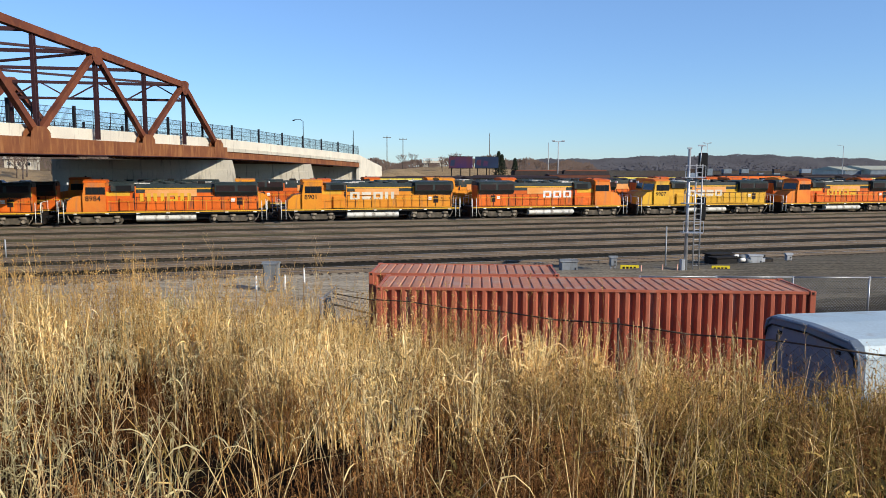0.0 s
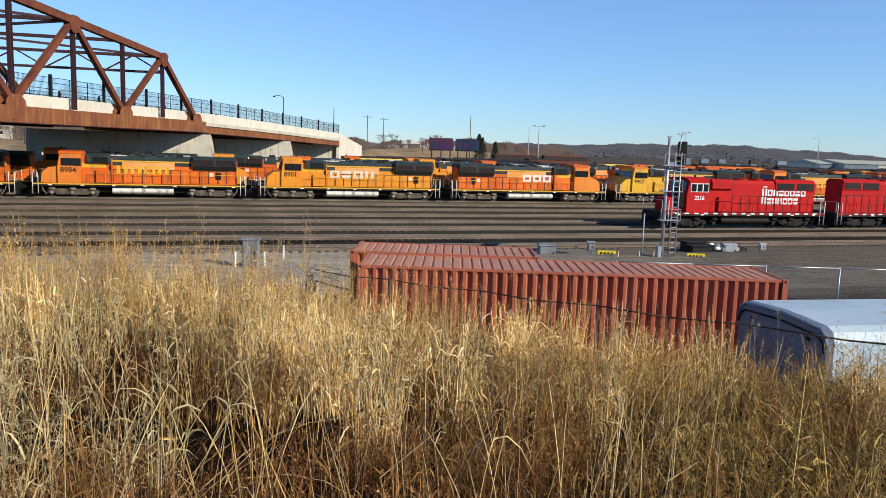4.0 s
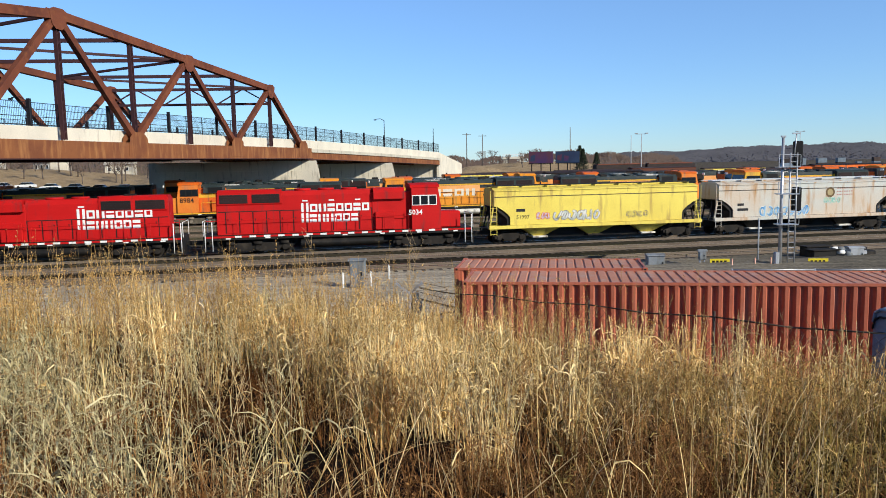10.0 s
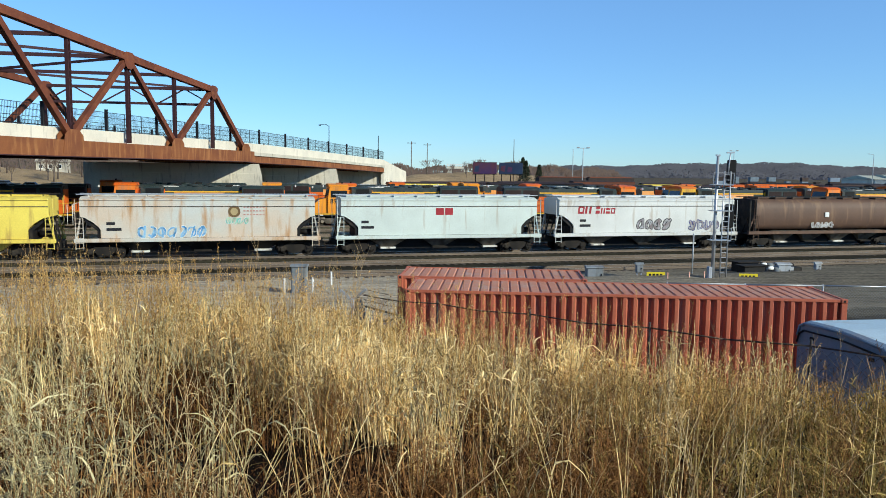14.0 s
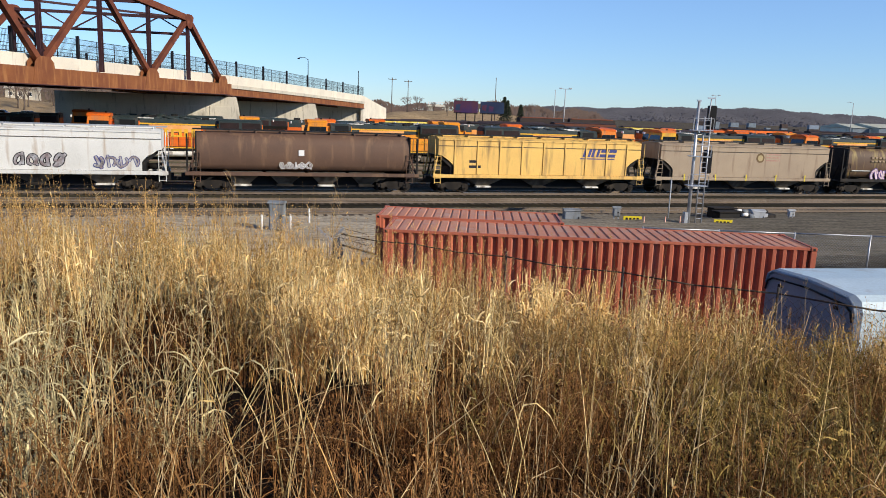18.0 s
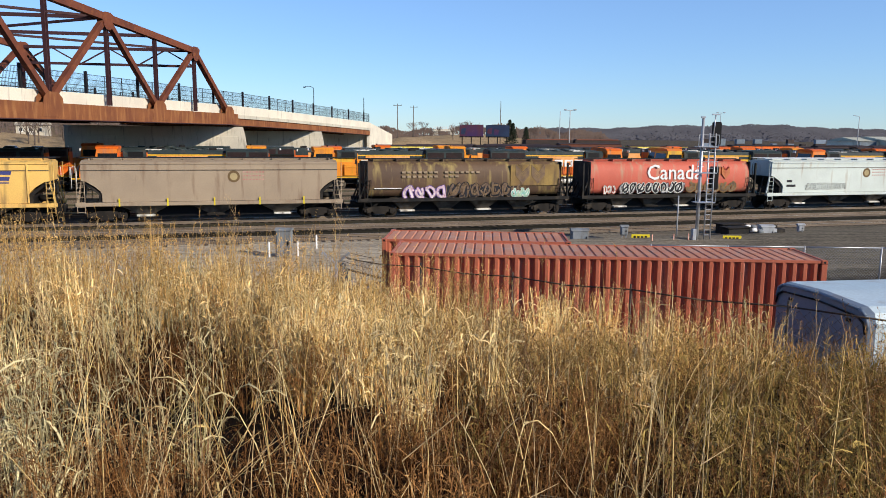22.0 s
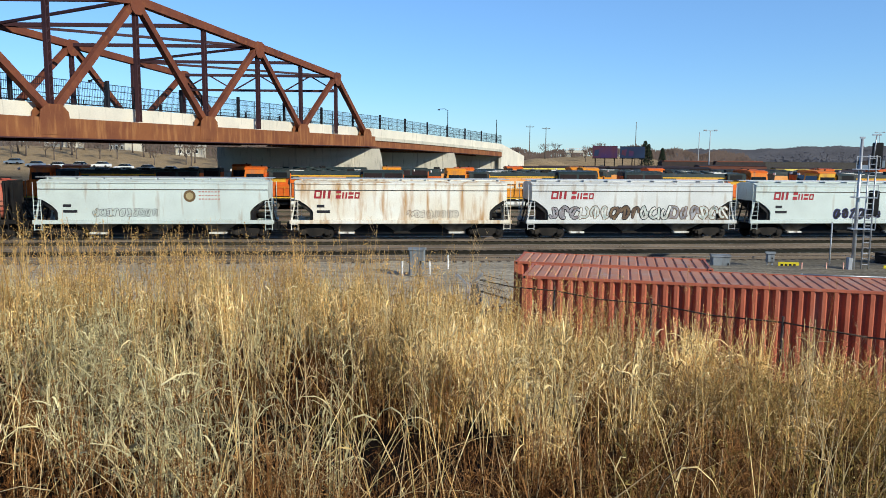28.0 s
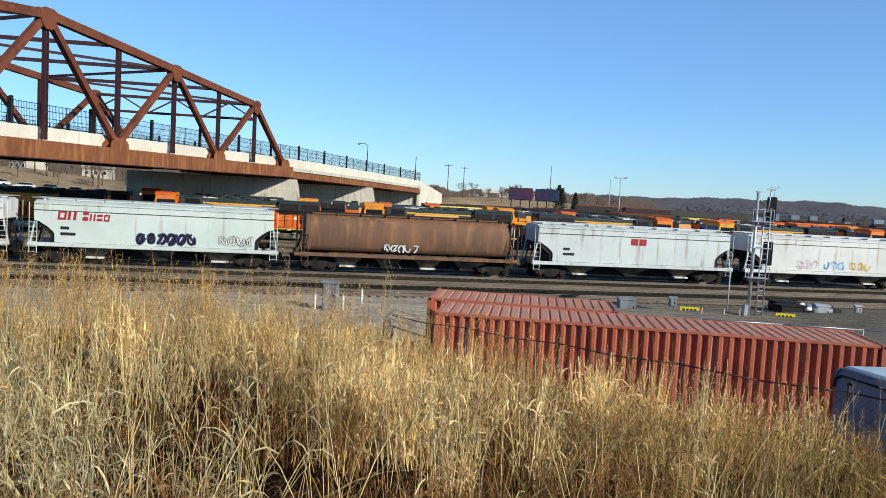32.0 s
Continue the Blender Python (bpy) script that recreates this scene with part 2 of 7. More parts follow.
# ---- mesh helpers ----
class Shape:
    """Collects vertices and faces of one mesh."""
    def __init__(self):
        self.v, self.f, self.s = [], [], []

    def add(self, vs, fs, smooth=False):
        o = len(self.v)
        self.v += [tuple(p) for p in vs]
        self.f += [tuple(i + o for i in f) for f in fs]
        self.s += [smooth] * len(fs)
        return self

    def box(self, x0, x1, y0, y1, z0, z1, c=0.0):
        """A box; c: its chamfer."""
        if c <= 0:
            vs = [(x, y, z) for x in (x0, x1) for y in (y0, y1) for z in (z0, z1)]
            return self.add(vs, [(0, 1, 3, 2), (4, 6, 7, 5), (0, 4, 5, 1), (2, 3, 7, 6), (0, 2, 6, 4), (1, 5, 7, 3)])
        c = min(c, (x1 - x0) * 0.45, (y1 - y0) * 0.45, (z1 - z0) * 0.45)
        vs, ix = [], {}
        for i, (x, sx) in enumerate(((x0, 1), (x1, -1))):
            for j, (y, sy) in enumerate(((y0, 1), (y1, -1))):
                for k, (z, sz) in enumerate(((z0, 1), (z1, -1))):
                    for a in range(3):
                        ix[i, j, k, a] = len(vs)
                        vs.append((x + (sx * c if a != 0 else 0), y + (sy * c if a != 1 else 0), z + (sz * c if a != 2 else 0)))
        fs = []
        for i in (0, 1):
            q = [ix[i, 0, 0, 0], ix[i, 1, 0, 0], ix[i, 1, 1, 0], ix[i, 0, 1, 0]]
            fs.append(q if i else q[::-1])
            q = [ix[0, i, 0, 1], ix[0, i, 1, 1], ix[1, i, 1, 1], ix[1, i, 0, 1]]
            fs.append(q if i else q[::-1])
            q = [ix[0, 0, i, 2], ix[1, 0, i, 2], ix[1, 1, i, 2], ix[0, 1, i, 2]]
            fs.append(q if i else q[::-1])
        for i in (0, 1):
            for j in (0, 1):
                flip = i ^ j
                for a, b, key in ((0, 1, lambda k, a: (i, j, k, a)), (0, 2, lambda k, a: (i, k, j, a)), (1, 2, lambda k, a: (k, i, j, a))):
                    q = [ix[key(0, a)], ix[key(1, a)], ix[key(1, b)], ix[key(0, b)]]
                    fs.append(q)
                for k in (0, 1):
                    fs.append([ix[i, j, k, a] for a in range(3)])
        return self.add(vs, fs)

    def beam(self, p, q, w, h, up=(0, 0, 1)):
        """A box-section member from p to q: w across, h in the plane of up."""
        p, q = Vector(p), Vector(q)
        d = (q - p).normalized()
        u = Vector(up)
        if abs(d.dot(u)) > 0.98:
            u = Vector((0, 1, 0))
        a = d.cross(u).normalized() * (w / 2)
        b = a.cross(d).normalized() * (h / 2)
        vs = [e + sa * a + sb * b for e in (p, q) for sa, sb in ((-1, -1), (1, -1), (1, 1), (-1, 1))]
        return self.add(vs, [(3, 2, 1, 0), (4, 5, 6, 7), (0, 1, 5, 4), (1, 2, 6, 5), (2, 3, 7, 6), (3, 0, 4, 7)])

    def rod(self, p, q, r, n=6, r2=None, caps=True):
        p, q = Vector(p), Vector(q)
        d = (q - p).normalized()
        a = d.orthogonal().normalized()
        b = d.cross(a)
        r2 = r if r2 is None else r2
        vs = [e + (a * math.cos(t) + b * math.sin(t)) * rr for e, rr in ((p, r), (q, r2)) for t in (2 * math.pi * i / n for i in range(n))]
        self.add(vs, [(i, (i + 1) % n, n + (i + 1) % n, n + i) for i in range(n)], n > 5)
        if caps:
            o = len(self.v) - 2 * n
            self.f += [tuple(range(o + n - 1, o - 1, -1)), tuple(range(o + n, o + 2 * n))]
            self.s += [False, False]
        return self

    def path(self, pts, r, n=5):
        for p, q in zip(pts, pts[1:]):
            self.rod(p, q, r, n)
        return self

    def prism(self, poly, lo, hi, axis="y"):
        """A polygon in the plane across the axis, pulled from lo to hi."""
        def at(a, b, w):
            return {"y": (a, w, b), "x": (w, a, b), "z": (a, b, w)}[axis]
        n = len(poly)
        vs = [at(a, b, lo) for a, b in poly] + [at(a, b, hi) for a, b in poly]
        return self.add(vs, [tuple(range(n)), tuple(range(2 * n - 1, n - 1, -1))] + [(i, n + i, n + (i + 1) % n, (i + 1) % n) for i in range(n)])

    def loft(self, rings, closed=True, smooth=True, caps=True):
        n = len(rings[0])
        vs = [p for r in rings for p in r]
        fs = [(k * n + i, k * n + (i + 1) % n, (k + 1) * n + (i + 1) % n, (k + 1) * n + i) for k in range(len(rings) - 1) for i in range(n if closed else n - 1)]
        self.add(vs, fs, smooth)
        if caps:
            self.add(rings[0], [tuple(range(n))])
            self.add(rings[-1], [tuple(range(n))])
        return self

    def mesh(self, name, mat):
        me = bpy.data.meshes.new(name)
        me.from_pydata(self.v, [], self.f)
        me.polygons.foreach_set("use_smooth", self.s)
        bm = bmesh.new()
        bm.from_mesh(me)
        bmesh.ops.recalc_face_normals(bm, faces=bm.faces)
        bm.to_mesh(me)
        bm.free()
        me.materials.append(mat)
        return me


def part(name, shape, mat, parent=None, label="", m=None):
    ob = new(name, shape if isinstance(shape, bpy.types.Mesh) else shape.mesh(name, M[mat] if isinstance(mat, str) else mat))
    if parent is not None:
        ob.parent = parent
    if m is not None:
        ob.matrix_basis = m
    if label:
        ob["label"] = label
    return ob


def thing(name, label, category, m=None, group="", kind=""):
    return tagged(new(name), label, category, group, kind) if m is None else place(tagged(new(name), label, category, group, kind), m)


def place(ob, m):
    ob.matrix_basis = m
    return ob


def solid(name, shape, mat, label, category, m=None, group="", kind=""):
    """A thing of one mesh."""
    return tagged(part(name, shape, mat, None, "", m), label, category, group, kind)


def words(text, size, bold=0.0):
    """A flat mesh of built-in lettering in the xz plane, facing -y, from its left base."""
    cu = bpy.data.curves.new("letters", "FONT")
    cu.body, cu.size, cu.offset = text, size, bold
    cu.extrude = 0.004
    cu.resolution_u = 2
    ob = bpy.data.objects.new("letters", cu)
    scene.collection.objects.link(ob)
    me = bpy.data.meshes.new_from_object(ob.evaluated_get(bpy.context.evaluated_depsgraph_get()))
    bpy.data.objects.remove(ob)
    me.transform(pose(0, 0, 0, 90, 0, 0))
    me.name = "lettering"
    return me


def lettering(text, size, mat, parent, x, y, z, flip=False, bold=0.0, name="lettering"):
    me = words(text, size, bold)
    me.materials.clear()
    me.materials.append(M[mat] if isinstance(mat, str) else mat)
    return part(name, me, mat, parent, m=pose(x, y, z, 0, 0, 180 if flip else 0))

# the tracks' frame: s along, d across, away from the embankment
HEAD = 16.93
ALONG, ACROSS = Vector((math.cos(radians(HEAD)), math.sin(radians(HEAD)), 0)), Vector((-math.sin(radians(HEAD)), math.cos(radians(HEAD)), 0))
def yard(s, d, z=0.0, turn=0.0):
    p = ALONG * s + ACROSS * d
    return pose(p.x, p.y, z, 0, 0, HEAD + turn)

# ---- ground ----
def smooth(a, b, x):
    t = np.clip((x - a) / (b - a), 0, 1)
    return t * t * (3 - 2 * t)

def ground_z(x, y):
    """Height of the ground: grass bank by the camera, flat yard, low mounds far off."""
    w, e = smooth(-7.0, 2.0, x), smooth(2.0, 6.5, x)
    slope = 0.14 + 0.055 * w
    brow, run = 17.0 - 4.0 * w - 5.0 * e, 10.0 - 4.0 * w - 2.0 * e
    top = 4.75 - slope * np.minimum(np.maximum(y, -4), brow)
    k = smooth(0, 1, (y - brow) / run)
    z = top * (1 - k) + 0.34 * k
    d = -0.2912 * x + 0.9567 * y
    z = z - 0.525 * smooth(39, 44, d)
    z = z + 6.5 * np.exp(-(((x - 5) / 45) ** 2 + ((y - 285) / 28) ** 2)) + 5.5 * np.exp(-(((x + 12) / 12) ** 2 + ((y - 205) / 16) ** 2))
    z = z + 8.0 * np.exp(-(((x + 175) / 80) ** 2 + ((y - 215) / 45) ** 2))
    return z

def axis_points(near, step, far):
    a = list(np.arange(-near, near + step / 2, step))
    g, out = near, []
    while g < far:
        g *= 1.22
        out.append(g)
    return np.array([-v for v in out[::-1]] + a + out)

gx = axis_points(24, 0.5, 3500)
gy = np.concatenate([[-400, -150, -60, -25, -12], np.arange(-6, 46, 0.5), 46 * 1.04 ** np.arange(1, 60), [600, 800, 1200, 2000, 3500]])
GX, GY = np.meshgrid(gx, gy, indexing="ij")
GZ = ground_z(GX, GY)
near = (np.abs(GX) < 24) & (GY < 46)
GZ = GZ + np.where(near, 0.04 * np.sin(GX * 2.1 + GY) * np.cos(GY * 1.7), 0)
ground_me = bpy.data.meshes.new("ground")
nx, ny = GX.shape
idx = np.arange(nx * ny).reshape(nx, ny)
quads = np.stack([idx[:-1, :-1], idx[1:, :-1], idx[1:, 1:], idx[:-1, 1:]], -1).reshape(-1, 4)
ground_me.from_pydata(np.stack([GX, GY, GZ], -1).reshape(-1, 3).tolist(), [], quads.tolist())
ground_me.polygons.foreach_set("use_smooth", [True] * len(quads))

def ground_material():
    m = bpy.data.materials.new("yard_ground")
    m.use_nodes = True
    n, lk = m.node_tree.nodes, m.node_tree.links.new
    b = n["Principled BSDF"]
    b.inputs["Roughness"].default_value, b.inputs["Specular IOR Level"].default_value = 0.95, 0.05
    geo = n.new("ShaderNodeNewGeometry")
    dot = n.new("ShaderNodeVectorMath")
    dot.operation = "DOT_PRODUCT"
    dot.inputs[1].default_value = ACROSS
    lk(geo.outputs["Position"], dot.inputs[0])
    mp = n.new("ShaderNodeMapping")
    mp.inputs["Rotation"].default_value = (0, 0, radians(-HEAD))
    mp.inputs["Scale"].default_value = (0.05, 0.6, 1)
    lk(geo.outputs["Position"], mp.inputs[0])
    n1 = n.new("ShaderNodeTexNoise")
    n1.inputs["Scale"].default_value, n1.inputs["Detail"].default_value = 1.0, 6
    lk(mp.outputs[0], n1.inputs["Vector"])
    ma = n.new("ShaderNodeMath")
    ma.operation = "MULTIPLY_ADD"
    ma.inputs[1].default_value = 0.7
    lk(n1.outputs[0], ma.inputs[0])
    lk(dot.outputs["Value"], ma.inputs[2])
    mr = n.new("ShaderNodeMapRange")
    mr.inputs[1].default_value, mr.inputs[2].default_value = 0, 400
    lk(ma.outputs[0], mr.inputs[0])
    cr = n.new("ShaderNodeValToRGB")
    cr.color_ramp.interpolation = "CONSTANT"
    # first stop: shade under the bank's grass put into a near-black soil colour
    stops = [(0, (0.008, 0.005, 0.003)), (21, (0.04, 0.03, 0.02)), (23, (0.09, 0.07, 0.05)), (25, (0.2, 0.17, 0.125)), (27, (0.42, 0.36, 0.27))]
    for i, d in enumerate((46.6, 51.9, 57.16, 62.6, 68.3, 74.6, 80.9, 87.08)):
        bed = (0.013 + 0.003 * i, 0.010 + 0.0026 * i, 0.007 + 0.0015 * i)
        side = ((0.085, 0.07, 0.04), (0.12, 0.10, 0.056), (0.14, 0.122, 0.07), (0.11, 0.096, 0.056), (0.18, 0.16, 0.092), (0.12, 0.105, 0.062), (0.15, 0.132, 0.076), (0.085, 0.072, 0.042))[i]
        wear = (0.38, 0.42, 0.62, 0.75, 0.75, 0.8, 0.8, 0.7)[i]
        side = (side[0] * 1.12 * wear, side[1] * 1.18 * wear, side[2] * 1.35 * wear)
        stops += [(d - 1.45, bed), (d + 1.35, side)]
        if i == 4:
            stops += [(d + 2.9, (0.10, 0.088, 0.05)), (d + 3.8, (0.17, 0.15, 0.088))]
        elif i < 6:
            stops += [(d + 2.5, tuple(v * 0.6 for v in side))]
    stops += [(150, (0.11, 0.09, 0.062)), (190, (0.10, 0.082, 0.058))]
    while len(cr.color_ramp.elements) < len(stops):
        cr.color_ramp.elements.new(0.5)
    for el, (d, c) in zip(cr.color_ramp.elements, stops):
        el.position, el.color = (d + 0.35) / 400, (*c, 1)
    lk(mr.outputs[0], cr.inputs[0])
    al = n.new("ShaderNodeVectorMath")
    al.operation = "DOT_PRODUCT"
    al.inputs[1].default_value = ALONG
    lk(geo.outputs["Position"], al.inputs[0])
    ar = n.new("ShaderNodeMapRange")
    ar.inputs[1].default_value, ar.inputs[2].default_value = 6, 30
    ar.inputs[3].default_value, ar.inputs[4].default_value = 0.05, 0.7
    lk(al.outputs["Value"], ar.inputs[0])
    gm = n.new("ShaderNodeMix")
    gm.data_type = "RGBA"
    gm.inputs[7].default_value = (0.032, 0.029, 0.020, 1)
    lt = n.new("ShaderNodeMath")
    lt.operation = "LESS_THAN"
    lt.inputs[1].default_value = 84.0
    lk(ma.outputs[0], lt.inputs[0])
    mu = n.new("ShaderNodeMath")
    mu.operation = "MULTIPLY"
    lk(lt.outputs[0], mu.inputs[0])
    lk(ar.outputs[0], mu.inputs[1])
    lk(mu.outputs[0], gm.inputs[0])
    lk(cr.outputs[0], gm.inputs[6])
    # dry tan earth on the far mounds
    pz = n.new("ShaderNodeSeparateXYZ")
    lk(geo.outputs["Position"], pz.inputs[0])
    zr_ = n.new("ShaderNodeMapRange")
    zr_.inputs[1].default_value, zr_.inputs[2].default_value = 0.3, 1.6
    lk(pz.outputs["Z"], zr_.inputs[0])
    gt = n.new("ShaderNodeMath")
    gt.operation = "GREATER_THAN"
    gt.inputs[1].default_value = 120.0
    lk(dot.outputs["Value"], gt.inputs[0])
    mz = n.new("ShaderNodeMath")
    mz.operation = "MULTIPLY"
    lk(zr_.outputs[0], mz.inputs[0])
    lk(gt.outputs[0], mz.inputs[1])
    tan = n.new("ShaderNodeMix")
    tan.data_type = "RGBA"
    tan.inputs[7].default_value = (0.34, 0.245, 0.14, 1)
    lk(mz.outputs[0], tan.inputs[0])
    lk(gm.outputs[2], tan.inputs[6])
    n2 = n.new("ShaderNodeTexNoise")
    n2.inputs["Scale"].default_value, n2.inputs["Detail"].default_value = 5.0, 8
    lk(geo.outputs["Position"], n2.inputs["Vector"])
    n3 = n.new("ShaderNodeTexNoise")
    n3.inputs["Scale"].default_value, n3.inputs["Detail"].default_value = 5.0, 6
    lk(mp.outputs[0], n3.inputs["Vector"])
    mm = n.new("ShaderNodeMath")
    mm.operation = "ADD"
    lk(n2.outputs[0], mm.inputs[0])
    lk(n3.outputs[0], mm.inputs[1])
    m2 = n.new("ShaderNodeMapRange")
    m2.inputs[1].default_value, m2.inputs[2].default_value = 0.72, 1.28
    m2.inputs[3].default_value, m2.inputs[4].default_value = 0.5, 1.55
    lk(mm.outputs[0], m2.inputs[0])
    hv = n.new("ShaderNodeHueSaturation")
    lk(tan.outputs[2], hv.inputs["Color"])
    lk(m2.outputs[0], hv.inputs["Value"])
    lk(hv.outputs[0], b.inputs["Base Color"])
    bp = n.new("ShaderNodeBump")
    bp.inputs["Strength"].default_value, bp.inputs["Distance"].default_value = 0.6, 0.06
    lk(n2.outputs[0], bp.inputs["Height"])
    lk(bp.outputs[0], b.inputs["Normal"])
    return m

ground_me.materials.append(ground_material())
tagged(new("ground", ground_me), "dry grass bank, gravel and dark ballast of a rail yard", "ground", kind="structure")

# ---- tracks ----
TRAIN_D, PARKED_D = 57.16, 87.08
TRACKS = [46.6, 51.9, TRAIN_D, 62.6, 68.3, 74.6, 80.9, PARKED_D, 92.3, 97.6, 103]
rng = random.Random(4)
for d in TRACKS:
    tr = thing("railway_track", "pair of worn steel rails on dark wooden ties", "track", yard(0, d, 0), "tracks of the yard", "structure")
    lo, hi = -150, 420
    for side in (-0.755, 0.755):
        part("rail", Shape().box(lo, hi, side - 0.036, side + 0.036, -0.05, 0.0).box(lo, hi, side - 0.012, side + 0.012, -0.14, -0.05).box(lo, hi, side - 0.07, side + 0.07, -0.165, -0.14), "rail", tr)
        part("rail_head", Shape().box(lo, hi, side - 0.03, side + 0.03, 0.0, 0.004), "rail_top" if d < 84 else "rail", tr)
    ties = Shape()
    for i in range(int((hi - lo) / (0.56 if d < 70 else 1.12))):
        x = lo + i * (0.56 if d < 70 else 1.12) + rng.uniform(-0.05, 0.05)
        y = rng.uniform(-0.06, 0.06)
        ties.add([(x, y - 1.3, -0.165), (x + 0.22, y - 1.3, -0.165), (x + 0.22, y + 1.3, -0.165), (x, y + 1.3, -0.165), (x, y - 1.3, -0.3), (x + 0.22, y - 1.3, -0.3), (x + 0.22, y + 1.3, -0.3), (x, y + 1.3, -0.3)],
                 [(0, 1, 2, 3), (4, 5, 1, 0), (5, 6, 2, 1), (7, 4, 0, 3)])
    tagged(part("ties", ties, "tie", tr), kind="stuff")

# ---- road bridge ----
AX = Vector((0.1340, 0.9910, 0))
LEFT = Vector((-0.9910, 0.1340, 0))
NODE0, PANEL = Vector((-38.68, 50.21, 0)), 9.36
FAR_SHIFT = LEFT * 18.8 - AX * 6.3
def bnode(n, z, off=0.0):
    return NODE0 + AX * (n * PANEL) + LEFT * off + Vector((0, 0, z))
def chord_z(n):
    return 7.98 + 0.01 * n
TOPS = {-3: 15.4, -1: 16.9, 1: 18.8, 3: 17.5, 5: 16.2}

bridge = thing("truss_bridge", "rust-brown weathering steel truss road bridge with white concrete parapets", "bridge")
for far in (0, 1):
    sh = FAR_SHIFT if far else Vector((0, 0, 0))
    def P(n, z):
        return bnode(n, z) + sh
    tops = {n: P(n, z) for n, z in TOPS.items()}
    bots = {n: P(n, chord_z(n) + 1.0) for n in (-4, -2, 0, 2, 4, 6)}
    part("bottom_chord", Shape().beam(P(-4.3, chord_z(-4.3)), P(6.3, chord_z(6.3)), 0.7, 1.45), "corten_orange", bridge)
    part("chord_flange", Shape().beam(P(-4.3, chord_z(-4.3) - 0.77), P(6.3, chord_z(6.3) - 0.77), 1.1, 0.08), "corten_shade", bridge)
    ks = sorted(tops)
    for a, b in zip(ks, ks[1:]):
        part("top_chord", Shape().beam(tops[a], tops[b], 0.62, 0.72), "corten", bridge)
    for n in ks:
        for b in (n - 1, n + 1):
            end = b in (-4, 6)
            part("end_post" if end else "diagonal", Shape().beam(tops[n], bots[b], 0.6 if end else 0.5, 0.62 if end else 0.55), "corten", bridge)
        g = Shape()
        c = tops[n]
        for e in (-0.33, 0.33):
            pts = [c + AX * u + Vector((0, 0, v)) + LEFT * e for u, v in ((-1.05, 0.25), (-0.5, 0.5), (0.5, 0.5), (1.05, 0.25), (0.75, -0.85), (0.35, -1.2), (-0.35, -1.2), (-0.75, -0.85))]
            q = [p + LEFT * 0.03 for p in pts]
            g.add(pts + q, [tuple(range(8)), tuple(range(15, 7, -1))] + [(i, (i + 1) % 8, 8 + (i + 1) % 8, 8 + i) for i in range(8)])
        part("top_gusset", g, "corten", bridge)
    for n, c in bots.items():
        g = Shape()
        for e in (-0.39, 0.36):
            pts = [c + AX * u + Vector((0, 0, v)) + LEFT * e for u, v in ((-1.6, -1.5), (1.6, -1.5), (1.3, 0.2), (0.7, 0.7), (-0.7, 0.7), (-1.3, 0.2))]
            q = [p + LEFT * 0.03 for p in pts]
            g.add(pts + q, [tuple(range(6)), tuple(range(11, 5, -1))] + [(i, (i + 1) % 6, 6 + (i + 1) % 6, 6 + i) for i in range(6)])
        part("bottom_gusset", g, "corten_orange", bridge)
    for n in range(-3, 6):
        if n in TOPS:
            top = TOPS[n] - 0.3
        else:
            top = (TOPS[n - 1] + TOPS[n + 1]) / 2 - 0.3
        # built-up post: two flanges and a laced web
        po = Shape()
        for e in (-0.17, 0.17):
            po.beam(P(n, chord_z(n) + 0.8) + AX * e, P(n, top) + AX * e, 0.36, 0.06, up=AX)
        k = 0
        z = chord_z(n) + 1.2
        while z < top - 0.5:
            po.beam(P(n, z) - AX * 0.16, P(n, z + 0.35) + AX * 0.16, 0.3, 0.05)
            z += 0.8
        part("post", po, "corten_shade", bridge)
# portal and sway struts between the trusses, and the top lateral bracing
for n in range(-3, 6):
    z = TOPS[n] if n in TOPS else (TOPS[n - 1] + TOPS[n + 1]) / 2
    part("cross_strut", Shape().beam(bnode(n, z), bnode(n, z) + FAR_SHIFT, 0.3, 0.35), "corten_shade", bridge)
    if n < 5:
        z2 = TOPS[n + 1] if n + 1 in TOPS else (TOPS[n] + TOPS[n + 2]) / 2
        mid = (bnode(n, z) + bnode(n + 1, z2) + FAR_SHIFT) / 2
        a, b = (bnode(n, z), bnode(n + 1, z2) + FAR_SHIFT) if n % 2 else (bnode(n + 1, z2), bnode(n, z) + FAR_SHIFT)
        part("lateral_brace", Shape().beam(a, b, 0.25, 0.25), "corten_shade", bridge)
# portal knees at the ends
for n in (-3, 5):
    z = TOPS[n]
    a, b = bnode(n, z - 1.9), bnode(n, z - 1.9) + FAR_SHIFT
    part("portal_beam", Shape().beam(a, b, 0.25, 0.3), "corten_shade", bridge)
    for k in range(6):
        u, v = k / 6, (k + 1) / 6
        lo_, hi_ = a.lerp(b, u), a.lerp(b, v)
        up = Vector((0, 0, 1.9))
        part("portal_brace", Shape().beam(lo_ + (up if k % 2 else up * 0), hi_ + (up * 0 if k % 2 else up), 0.16, 0.16), "corten_shade", bridge)

